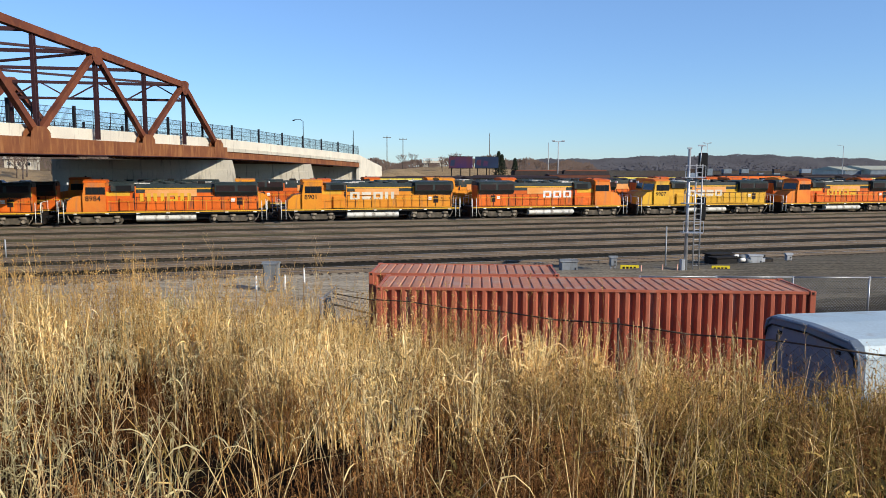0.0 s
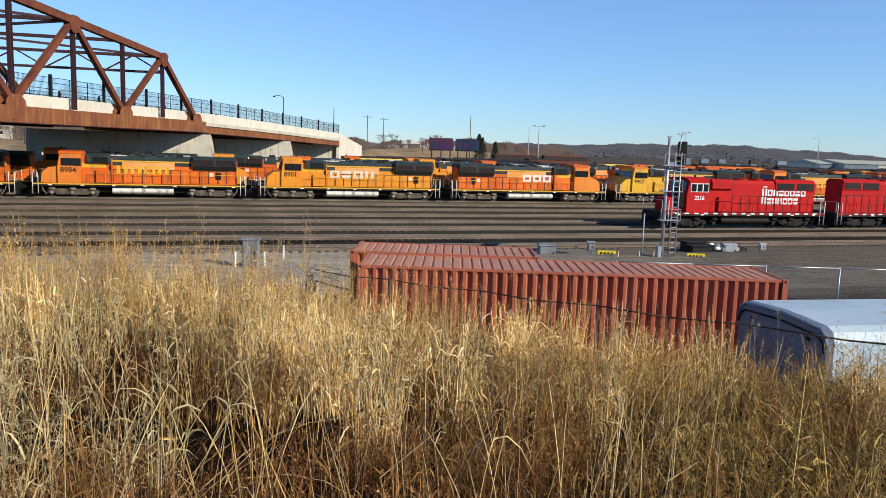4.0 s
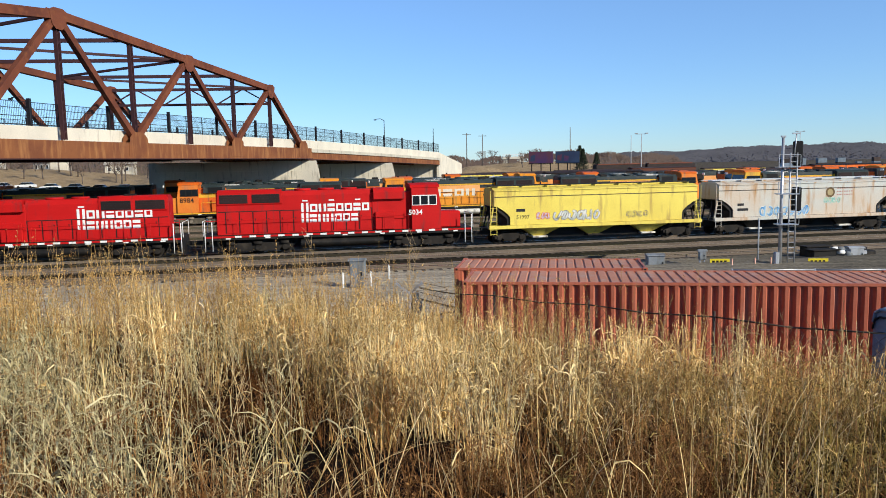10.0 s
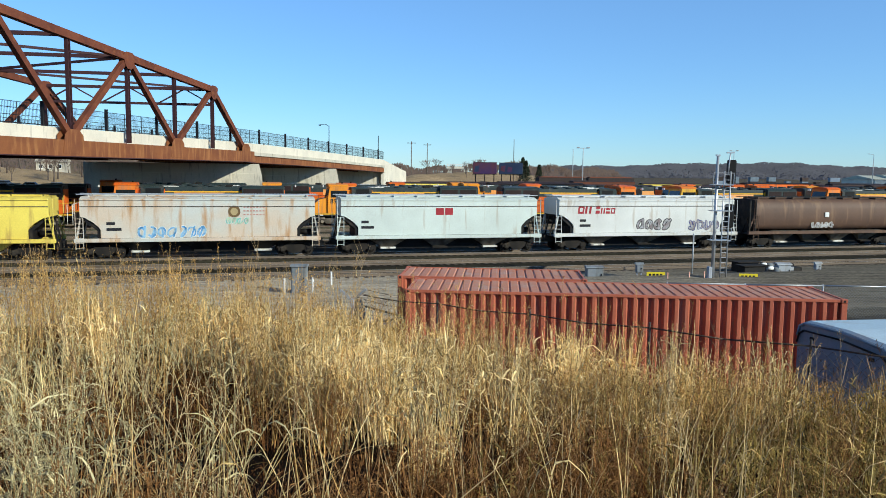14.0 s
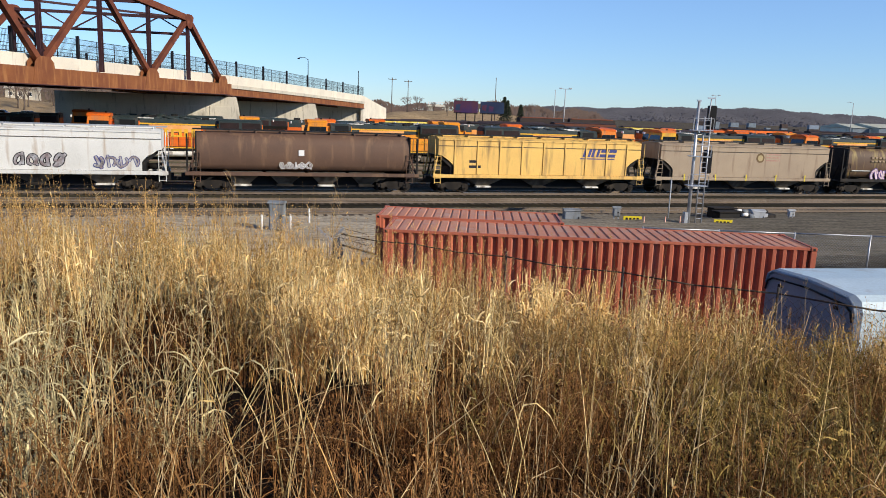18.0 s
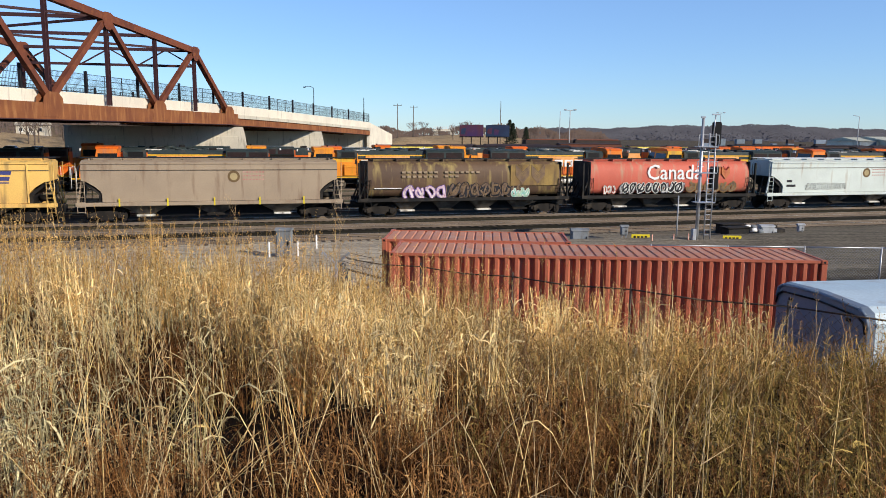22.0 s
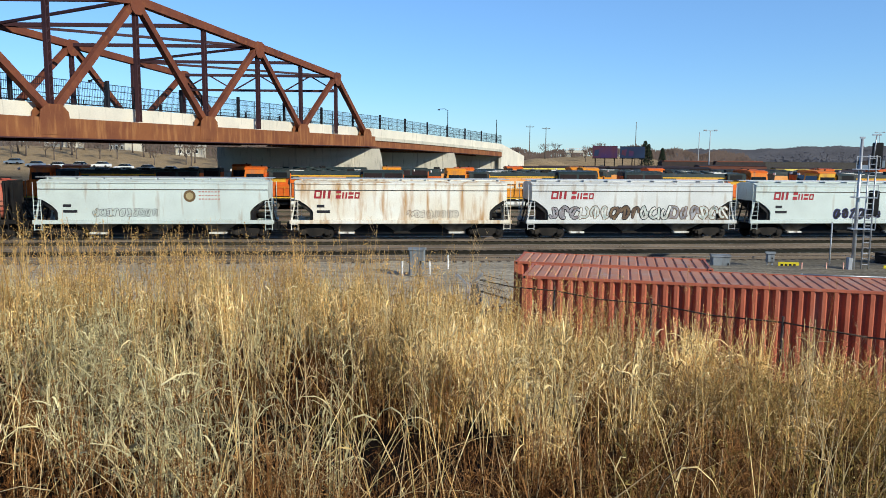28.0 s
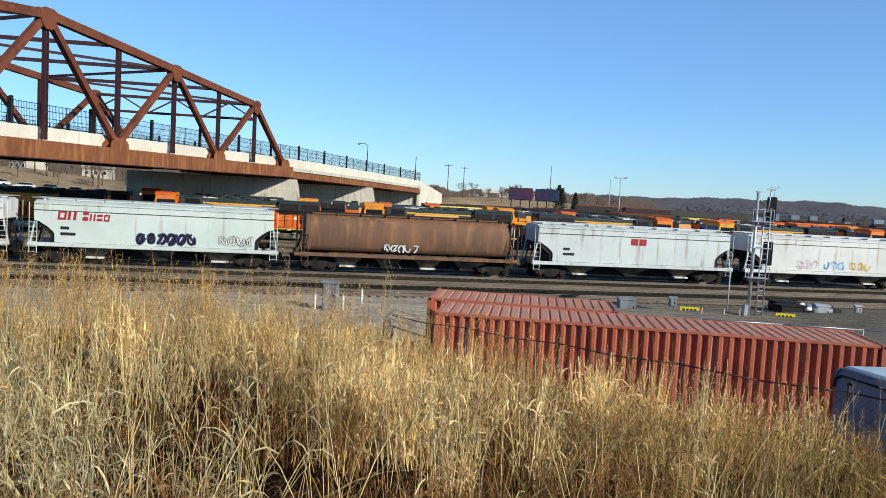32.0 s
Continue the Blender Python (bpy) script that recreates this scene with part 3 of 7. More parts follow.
# the deck line: on the truss and past it, bending towards the abutment
def deck_line(y):
    """Centre of the near parapet at this y: place and top of the parapet."""
    y0 = bnode(6.25, 0).y
    if y <= y0:
        n = (y - NODE0.y) / (PANEL * AX.y)
        p = bnode(n, 0, 0.75)
        return Vector((p.x, p.y, 9.8 + 0.03 * n))
    t = (y - y0) / (172 - y0)
    p0 = bnode(6.25, 0, 0.75)
    return Vector((p0.x + (-18.8 - p0.x) * (t * 0.86 + 0.14 * t * t), y, 9.98 - 1.33 * t ** 1.3))
def strip(line, o0, o1, z0, z1):
    """A long solid along the deck line, between offsets to the left and heights below the parapet's top."""
    rings = []
    for i, p in enumerate(line):
        d = (line[min(i + 1, len(line) - 1)] - line[max(i - 1, 0)])
        l = Vector((-d.y, d.x, 0)).normalized()
        rings.append([p + l * o0 + Vector((0, 0, z0)), p + l * o1 + Vector((0, 0, z0)), p + l * o1 + Vector((0, 0, z1)), p + l * o0 + Vector((0, 0, z1))])
    return Shape().loft(rings, smooth=False)
truss_ys = np.linspace(bnode(-4.3, 0).y, bnode(6.25, 0).y, 11)
app_ys = np.linspace(bnode(6.25, 0).y, 172, 9)
line_t, line_a = [deck_line(y) for y in truss_ys], [deck_line(y) for y in app_ys]
for line in (line_t, line_a):
    part("near_parapet", strip(line, -0.15, 0.2, -1.25, 0), "concrete", bridge)
    part("far_parapet", strip(line, 17.0, 17.35, -1.25, 0), "concrete", bridge)
    part("deck", strip(line, -0.3, 17.5, -1.75, -1.25), "pier", bridge)
    part("road_surface", strip(line, 0.25, 16.95, -1.248, -1.2), "asphalt", bridge)
for n in range(-4, 7):
    part("floor_beam", Shape().beam(bnode(n, chord_z(n) - 0.25), bnode(n, chord_z(n) - 0.25) + FAR_SHIFT, 0.35, 0.9), "corten_shade", bridge)
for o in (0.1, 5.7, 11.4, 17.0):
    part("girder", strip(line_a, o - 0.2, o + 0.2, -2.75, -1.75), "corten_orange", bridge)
    part("girder_flange", strip(line_a, o - 0.32, o + 0.32, -2.82, -2.75), "corten_shade", bridge)
# bridge fence: posts, pickets and rails
for side, o in (("near", 0.02), ("far", 17.2)):
    fine_ys = np.arange(truss_ys[0], 172, 3.1)
    for i, y in enumerate(fine_ys):
        p = deck_line(y) + LEFT * o
        tall = i % 3 == 0
        part("fence_post", Shape().box(-0.14 if tall else -0.035, 0.14 if tall else 0.035, -0.12 if tall else -0.03, 0.12 if tall else 0.03, 0, 2.15 if tall else 1.9, 0.02), "fence_dark", bridge, m=Matrix.Translation(p))
    bars = Shape()
    for z in (0.12, 0.75, 1.35, 1.85):
        for a, b in zip(fine_ys, fine_ys[1:]):
            bars.beam(deck_line(a) + LEFT * o + Vector((0, 0, z)), deck_line(b) + LEFT * o + Vector((0, 0, z)), 0.04, 0.05)
    part("rail_line", bars, "fence_dark", bridge)
    pk = Shape()
    for y in np.arange(truss_ys[0], 172, 0.17):
        p = deck_line(y) + LEFT * o
        pk.beam(p + Vector((0, 0, 0.1)), p + Vector((0, 0, 1.85)), 0.02, 0.02)
    tagged(part("picket_screen", pk, "fence_dark", bridge), kind="stuff")
# the piers stand parallel to the tracks
def pier(s0, s1, d, top):
    m = yard(0, d, 0)
    body = part("pier", Shape().prism([(s0, -0.4), (s1 + 0.8, -0.4), (s1, top - 1.2), (s1 - 0.3, top), (s0, top)], -1.3, 1.3), "pier", bridge, m=m)
    for k in range(int((s1 - s0) / 3.2)):
        for r in range(3):
            x = s1 - 0.9 - k * 3.2
            if x - 2.9 > s0 and top - 1.5 - r * 2.3 > 0.5:
                part("panel", Shape().box(x - 3.0, x, -1.36, -1.302, max(top - 3.5 - r * 2.3, 0), top - 1.35 - r * 2.3, 0.03), "pier", body)
    return body
pier(-20.0, 3.4, 113.5, 7.0)
pier(-6.0, 18.2, 143.5, 6.5)
pier(9.0, 32.0, 172.5, 6.3)
# wing wall running down from the abutment
w0, w1 = deck_line(172), Vector((-15.6, 196, 6.7))
rings = []
for t in np.linspace(0, 1, 6):
    p = w0.lerp(w1, t)
    rings.append([(p.x, p.y, -0.3), (p.x - 0.6, p.y, -0.3), (p.x - 0.6, p.y, p.z - 0.7 * t), (p.x, p.y, p.z - 0.7 * t)])
part("wing_wall", Shape().loft(rings, smooth=False), "concrete", bridge)

# street lamps on the bridge
def street_lamp(p, h, arm=1.6):
    t = thing("street_lamp", "dark slender street lamp with a curved arm on the bridge", "lamp", Matrix.Translation(p), "lamps of the bridge")
    part("pole", Shape().rod((0, 0, 0), (0, 0, h), 0.09, 8, 0.06), "fence_dark", t)
    part("arm", Shape().path([(0, 0, h - 0.05), (-arm * 0.4, 0, h + 0.3), (-arm, 0, h + 0.25)], 0.05, 6), "fence_dark", t)
    part("lamp_head", Shape().box(-arm - 0.35, -arm + 0.1, -0.14, 0.14, h + 0.02, h + 0.22, 0.05), "fence_dark", t)
for y, off, h in ((143, 0.9, 6.3), (75, 16.8, 5.2)):
    p = deck_line(y) + LEFT * off
    street_lamp(Vector((p.x, p.y, p.z - 1.2)), h)
pl_ = deck_line(171) + LEFT * 0.9
bp_ = thing("lamp_pole", "plain dark pole at the end of the bridge", "pole", Matrix.Translation(pl_ - Vector((0, 0, 1.2))))
part("pole", Shape().rod((0, 0, 0), (0, 0, 6.4), 0.1, 8, 0.07), "fence_dark", bp_)
part("cap", Shape().rod((0, 0, 6.4), (0, 0, 6.55), 0.1, 8, 0.03), "fence_dark", bp_)

# ---- rolling stock ----
def wheelset_truck(parent, x, axles, gauge_y=0.98, wheel=0.46, spread=1.75, mat="truck_iron"):
    """A bogie: side frames with springs and bearing boxes, axles and wheels, as parts of the vehicle."""
    xs = [(i - (axles - 1) / 2) * spread for i in range(axles)]
    for sy in (-1, 1):
        fr = Shape()
        a, b = xs[0] - 0.35, xs[-1] + 0.35
        y0, y1 = (gauge_y * sy - 0.09, gauge_y * sy + 0.09)
        fr.prism([(a, 0.42), (a, 0.62), (xs[0] + 0.35, 0.86), (xs[-1] - 0.35, 0.86), (b, 0.62), (b, 0.42), (xs[-1] - 0.3, 0.46), (xs[-1] - 0.5, 0.26), (xs[0] + 0.5, 0.26), (xs[0] + 0.3, 0.46)], y0, y1)
        for c in xs:
            fr.box(c - 0.17, c + 0.17, y0 - 0.06, y1 + 0.06, 0.34, 0.66, 0.03)
        for c in np.linspace(-0.3, 0.3, 3):
            fr.rod((c, gauge_y * sy, 0.3), (c, gauge_y * sy, 0.72), 0.08, 8)
        part("side_frame", fr, mat, parent, m=pose(x, 0, 0))
    for c in xs:
        ws = Shape().rod((c, -0.75, wheel), (c, 0.75, wheel), 0.08, 8)
        for sy in (-1, 1):
            ws.rod((c, sy * 0.69, wheel), (c, sy * 0.83, wheel), wheel, 20)
            ws.rod((c, sy * 0.83, wheel), (c, sy * 0.87, wheel), wheel * 0.72, 16, wheel * 0.45)
        part("wheelset", ws, mat, parent, m=pose(x, 0, 0))


def glyph_blocks(parent, x, y, z, n, w, h, mat, seed, slant=0.0, gap=0.25, name="emblem_block", first=1.0, last=1.0):
    """A row of plain upright block shapes that stands for a company's mark; first, last: how tall the first block and the others stand."""
    r = random.Random(seed)
    for i in range(n):
        a, hh = x + i * w, h * (first if i == 0 else last)
        g, kind_, e = w * (1 - gap), r.randrange(3), 0.26
        th = e * g
        if kind_ == 0:      # hollow frame
            bars = ((0, th, 0, hh), (g - th, g, 0, hh), (th, g - th, 0, 0.24 * hh), (th, g - th, 0.76 * hh, hh))
        elif kind_ == 1:    # two uprights
            bars = ((0, 1.3 * th, 0, hh), (g - 1.3 * th, g, 0, hh))
        else:               # two stacked bars
            bars = ((0, g, 0, 0.4 * hh), (0, g, 0.62 * hh, hh))
        sh = Shape()
        for p0, p1, v0, v1 in bars:
            sh.prism([(a + p + slant * v, z + v) for p, v in ((p0, v0), (p1, v0), (p1, v1), (p0, v1))], y - 0.004, y + 0.004)
        part(name, sh, mat, parent)


def graffiti(parent, x0, x1, z0, z1, y, mats, seed, name="graffiti"):
    """Sprayed tags that cannot be read: leaning loops of broad strokes with darker outlines, thin on the side."""
    r = random.Random(seed)
    h = z1 - z0
    n = max(3, int((x1 - x0) / (h * 0.8)))
    fill, line = Shape(), Shape()
    w = (x1 - x0) / n
    def stroke(st, pts, t, yy):
        for a, b in zip(pts, pts[1:]):
            d = Vector((b[0] - a[0], 0, b[1] - a[1]))
            if d.length < 0.01:
                continue
            d.normalize()
            o, f = Vector((-d.z, 0, d.x)) * t / 2, d * t * 0.3
            p, q = Vector((a[0], yy, a[1])), Vector((b[0], yy, b[1]))
            st.add([p - f - o * 0.6, p - o * 1.0, q - o, q + f - o * 0.6, q + f + o * 0.6, q + o, p + o, p - f + o * 0.6], [tuple(range(8))])
    for i in range(n):
        c, lean = x0 + (i + 0.5) * w, r.uniform(-0.1, 0.3)
        loop = []
        a0, turn, squeeze = r.uniform(0, 6.28), r.choice((-1, 1)) * r.uniform(3.2, 6.0), r.uniform(0.6, 1)
        for k in range(8):
            a = a0 + turn * k / 7
            v = math.sin(a) * 0.42 * r.uniform(0.8, 1.1)
            loop.append((c + math.cos(a) * w * 0.46 * squeeze + lean * v * h, (z0 + z1) / 2 + v * h))
        bar = [(c + r.uniform(-0.4, 0.4) * w, z0 + r.uniform(0, 0.2) * h), (c + r.uniform(-0.4, 0.4) * w + lean * h, z1 - r.uniform(0, 0.2) * h)]
        t = h * r.uniform(0.13, 0.2)
        for pts in (loop, bar):
            stroke(line, pts, t * 1.75, y - 0.003 - 0.0004 * (i % 3))
            stroke(fill, pts, t, y - 0.007 - 0.0004 * (i % 3))
    tagged(part(name, fill, mats[0], parent), "sprayed paint", kind="stuff")
    tagged(part(name, line, mats[1], parent), "sprayed outline", kind="stuff")


def hopper(L, look_, label):
    """A covered hopper car of length L over the couplers, centre at the origin, near side at -y."""
    col, cyl, ribs = look_["col"], look_.get("cyl"), look_.get("ribs", 0)
    t = thing("hopper_car", label, "hopper car", group="cars of the moving train")
    e = L / 2 - 0.55        # end sill
    b = L / 2 - (1.35 if cyl else 0.95)        # end of the body
    W = 1.55
    zt, ze = 4.15, 4.32
    if cyl:
        # rounded tank-like body
        ring = []
        for k in range(13):
            a = math.pi * (-0.30 + 1.6 * k / 12)
            ca, sa = math.cos(a), math.sin(a)
            ring.append((math.copysign(abs(ca) ** 0.4, ca) * W * 0.985, 2.85 + math.copysign(abs(sa) ** 0.8, sa) * 1.45))
        ring = [(y, min(z, 4.25)) for y, z in ring]
        body = Shape().loft([[(x, y, z) for y, z in ring] for x in (-b, -b + 0.02, b - 0.02, b)], closed=True, smooth=True, caps=True)
        part("body", body, col, t)
        for sx in (-1, 1):
            part("end_bulkhead", Shape().box(min(sx * b, sx * (b + 0.12)), max(sx * b, sx * (b + 0.12)), -W * 0.99, W * 0.99, 1.3, 4.2, 0.03), "black", t)
            part("end_post", Shape().box(sx * (e - 0.15) - 0.06, sx * (e - 0.15) + 0.06, -W - 0.02, -W + 0.14, 1.25, 4.1), "black", t)
    else:
        curve_ = [(b, 2.95), (b - 0.3, 2.9), (b - 0.85, 2.55), (b - 1.2, 2.22), (b - 1.28, 2.05), (b - 1.28, 1.5)]
        side = [(-b, zt)] + [(-x, z) for x, z in curve_] + curve_[::-1] + [(b, zt)]
        sh = Shape().prism(side, -W, W)
        sh.prism([(-W, zt), (W, zt), (W * 0.62, ze), (-W * 0.62, ze)], -b, b, "x")
        part("body", sh, col, t)
        for sx in (-1, 1):
            # coloured black to paint the shadow inside the open end bays
            part("slope_sheet", Shape().prism([(sx * (b - 0.05), 3.0), (sx * (b - 1.3), 2.1), (sx * (b - 1.3), 1.35), (sx * (b - 1.05), 1.35), (sx * (b - 1.05), 2.0), (sx * (b + 0.02), 2.9)], -W + 0.12, W - 0.12), "black", t)
    for k in range(ribs):
        x = -b + 1.3 + (2 * b - 2.6) * k / (ribs - 1)
        part("rib", Shape().box(x - 0.05, x + 0.05, -W - 0.07, -W + 0.002, 1.5, zt - 0.05, 0.01), col, t)
    # eave line and side sill
    for sy in (-1, 1):
        if not cyl:
            part("eave", Shape().box(-b, b, sy * W - 0.06 if sy < 0 else W, sy * W if sy < 0 else W + 0.06, zt - 0.08, zt + 0.03, 0.015), col, t)
            # strip coloured dark as the shadow line below the side's slight overlap
            part("top_rail", Shape().box(-b, b, sy * W - 0.03 if sy < 0 else W, sy * W if sy < 0 else W + 0.03, zt - 0.52, zt - 0.47), "overlap_shade", t)
        part("side_sill", Shape().box(-e, e, sy * W - 0.12 if sy < 0 else W - 0.1, sy * W + 0.1 if sy < 0 else W + 0.12, 1.22, 1.48, 0.02), look_.get("sill", col), t)
    part("centre_sill", Shape().box(-L / 2 + 0.25, L / 2 - 0.25, -0.22, 0.22, 0.72, 1.25), "black", t)
    # black box added to give the dark shade under the car
    part("underbody", Shape().box(-b + 3.3, b - 3.3, -0.45, 0.45, 0.4, 1.3), "lead", t)
    # outlet hoppers underneath
    nb = 3 if not cyl else 4
    for k in range(nb):
        c = (k - (nb - 1) / 2) * (2 * b - 3.2) / nb
        hw = (2 * b - 4.2) / nb / 2
        part("outlet_hopper", Shape().loft([[(c - hw, -W + 0.1, 1.5), (c + hw, -W + 0.1, 1.5), (c + hw, W - 0.1, 1.5), (c - hw, W - 0.1, 1.5)],
                                            [(c - 0.45, -0.6, 0.55), (c + 0.45, -0.6, 0.55), (c + 0.45, 0.6, 0.55), (c - 0.45, 0.6, 0.55)]], smooth=False), look_.get("under", "under_grey"), t)
        part("gate", Shape().box(c - 0.6, c + 0.6, -1.0, 1.0, 0.42, 0.55, 0.02), "tank" if k % 2 == 0 else "truck_iron", t)
    # roof: running boards and hatches
    zr = ze if not cyl else 4.25
    for y in (-0.75, 0.75):
        part("running_board", Shape().box(-b - 0.3, b + 0.3, y - 0.22 if y < 0 else y - 0.1, y + 0.1 if y < 0 else y + 0.22, zr + 0.12, zr + 0.17), "galv" if look_.get("pale") else "black", t)
    part("hatch_cover", Shape().box(-b + 0.6, b - 0.6, -0.32, 0.32, zr - 0.02, zr + 0.12, 0.04), col, t)
    for k in range(9):
        x = -b + 0.5 + (2 * b - 1) * k / 8
        part("board_bracket", Shape().box(x - 0.04, x + 0.04, -1.0, 1.0, zr - 0.05, zr + 0.12), col, t)
    # ends: ladders, platforms, struts, brake wheel, couplers
    lad = look_.get("sill", col)
    for sx in (-1, 1):
        x = sx * (b - 0.02)
        for y in (-W - 0.06, W + 0.06):
            ld = Shape()
            for dx in (0.0, -sx * 0.48):
                ld.rod((x + dx + sx * 0.3, y, 0.75), (x + dx + sx * 0.3, y, zt if dx == 0 else 2.9), 0.028, 5)
            for z in np.arange(0.85, 2.9, 0.33):
                ld.rod((x + sx * 0.3, y, z), (x - sx * 0.18, y, z), 0.018, 4)
            part("ladder", ld, lad, t)
        part("end_platform", Shape().box(min(sx * (b - 1.1), sx * e), max(sx * (b - 1.1), sx * e), -W, W, 1.2, 1.26), "black", t)
        for y in (-1.35, 1.35):
            part("corner_strut", Shape().beam((sx * (e - 0.1), y, 1.25), (sx * (b - 0.05), y, 3.1), 0.1, 0.12), lad, t)
        for y in (-0.5, 0.5):
            part("end_strut", Shape().beam((sx * (e - 0.1), y, 1.25), (sx * (b - 0.1), y, 3.0), 0.08, 0.1), "black", t)
        part("coupler", Shape().box(min(sx * (e - 0.2), sx * L / 2), max(sx * (e - 0.2), sx * L / 2), -0.13, 0.13, 0.72, 1.0, 0.04), "black", t)
        wheelset_truck(t, sx * (L / 2 - 2.35), 2)
    part("brake_reservoir", Shape().rod((b - 1.0, 0.2, 1.7), (b - 0.1, 0.2, 1.7), 0.22, 10), "black", t)
    part("brake_wheel", Shape().rod((b + 0.25, -0.6, 2.3), (b + 0.3, -0.6, 2.3), 0.28, 14), "truck_iron", t)
    return t


def locomotive(L, c, label, six=True, flip=False, group="parked engines", name="locomotive"):
    """A diesel road engine, cab towards -x, near side at -y. c: colours by role."""
    t = thing(name, label, "locomotive", group=group)
    f = -1 if flip else 1   # with flip the cab is at +x
    def X(a, b):
        a, b = a * f, b * f
        return (min(a, b), max(a, b))
    h = L / 2
    dz = 1.45
    part("frame", Shape().box(-h + 0.7, h - 0.7, -1.5, 1.5, 1.12, dz, 0.02), c["frame"], t)
    part("sill_stripe", Shape().box(-h + 0.8, h - 0.8, -1.535, -1.505, 1.30, dz - 0.02), c["stripe"], t)
    # nose, cab, hoods
    nz = c.get("nose_z", 3.0)
    n0, n1, n2 = -h + 1.5, -h + 3.1, -h + 5.3
    nw = c.get("nose_w", 1.35)
    x0, x1 = X(n0, n1)
    if c.get("wide"):
        part("nose", Shape().prism([(f * n0, dz), (f * (n0 + 0.12), nz - 0.5), (f * (n0 + 0.7), nz), (f * n1, nz + 0.15), (f * n1, dz)], -nw, nw), c["nose"], t)
    else:
        part("nose", Shape().box(x0, x1, -0.9, 0.9, dz, nz - 0.2, 0.1), c["nose"], t)
    zc = c.get("cab_z", 4.55)
    part("cab", Shape().prism([(f * n1, dz), (f * n1, 3.1), (f * (n1 + 0.22), zc - 0.1), (f * n2, zc - 0.1), (f * n2, dz)], -1.52, 1.52), c["cab"], t)
    cab_roof = Shape().prism([(-1.55, zc - 0.12), (-1.3, zc + 0.08), (-0.6, zc + 0.2), (0.6, zc + 0.2), (1.3, zc + 0.08), (1.55, zc - 0.12)], *X(n1 + 0.1, n2 + 0.1), "x")
    part("cab_roof", cab_roof, c["cab_roof"], t)
    for i in range(3):
        a = n1 + 0.38 + i * 0.62
        wx = X(a, a + 0.5)
        fr = part("cab_window", Shape().box(wx[0] - 0.06, wx[1] + 0.06, -1.545, -1.515, 3.22, 3.98, 0.01), c.get("win", "black"), t)
        part("pane", Shape().box(wx[0], wx[1], -1.56, -1.54, 3.28, 3.92), "glass", fr)
    part("windshield", Shape().prism([(f * (n1 - 0.01), 3.3), (f * (n1 + 0.17), 4.1), (f * (n1 + 0.15), 4.1), (f * (n1 - 0.03), 3.3)], -1.2, 1.2), "glass", t)
    # equipment bay, long hood, radiators
    hz = c.get("hood_z", 4.3)
    b0, b1, b2 = n2, -h + 8.2, h - 6.4
    hw = 1.0
    x = X(b0, b1)
    part("equipment_bay", Shape().box(*x, -1.05, 1.05, dz, hz - 0.25, 0.03), c["hood"], t)
    part("dynamic_brake", Shape().prism([(-1.35, hz - 0.75), (-1.35, hz - 0.25), (-1.1, hz + 0.05), (1.1, hz + 0.05), (1.35, hz - 0.25), (1.35, hz - 0.75)], *X(b0 + 0.5, b1 - 0.1), "x"), c["roof"], t)
    x = X(b1, h - 1.6)
    part("long_hood", Shape().box(*x, -hw, hw, dz, hz - 0.3, 0.03), c["hood"], t)
    part("hood_roof", Shape().prism([(-hw, hz - 0.32), (-hw * 0.8, hz), (hw * 0.8, hz), (hw, hz - 0.32)], *x, "x"), c["roof"], t)
    part("upper_band", Shape().box(*X(b1, b2), -hw - 0.012, -hw - 0.002, hz - 0.95, hz - 0.32), c["band"], t)
    r0, r1 = b2 + 0.2, h - 1.7
    rw_ = c.get("rad_w", 1.5)
    rz = 1.35 if rw_ > 1.2 else 0.95
    part("radiator", Shape().prism([(-hw, hz - rz), (-rw_, hz - min(rz, 0.85)), (-rw_, hz - 0.1), (-rw_ + 0.3, hz + 0.14), (rw_ - 0.3, hz + 0.14), (rw_, hz - 0.1), (rw_, hz - min(rz, 0.85)), (hw, hz - rz)], *X(r0, r1), "x"), c["rad"], t)
    for k in range(2):
        a = r0 + 0.15 + k * (r1 - r0) / 2
        g = part("grille", Shape().box(*X(a, a + (r1 - r0) / 2 - 0.3), -rw_ - 0.03, -rw_ - 0.002, hz - 0.8, hz - 0.18), "grille", t)
        sl = Shape()
        for z in np.arange(hz - 0.75, hz - 0.2, 0.12):
            sl.box(*X(a + 0.05, a + (r1 - r0) / 2 - 0.35), -rw_ - 0.05, -rw_ - 0.03, z, z + 0.03)
        part("slats", sl, c.get("slat", "grille"), g)
    # hood doors
    nd = int((h - 1.7 - b1) / 0.95)
    for k in range(nd):
        a = b1 + 0.08 + k * 0.95
        dr = part("hood_door", Shape().box(*X(a, a + 0.86), -hw - 0.03, -hw - 0.003, dz + 0.12, hz - 1.42, 0.012), c["door"], t)
        part("door_handle", Shape().box(*X(a + 0.7, a + 0.76), -hw - 0.05, -hw - 0.03, dz + 1.0, dz + 1.16), "black", dr)
    seams = Shape()
    for k in range(nd + 1):
        a = b1 + 0.03 + k * 0.95
        seams.box(*X(a - 0.03, a + 0.03), -hw - 0.012, -hw - 0.002, dz + 0.1, hz - 1.4)
    seams.box(*X(b1, h - 1.7), -hw - 0.014, -hw - 0.002, hz - 1.42, hz - 1.36)
    tagged(part("door_seams", seams, "grille", t), kind="stuff")
    for k, a in enumerate((b1 + 1.6, b1 + 3.3, b1 + 5.0)):
        part("roof_fan", Shape().rod((f * a, 0, hz - 0.02), (f * a, 0, hz + 0.14), 0.6, 16), c["roof"], t)
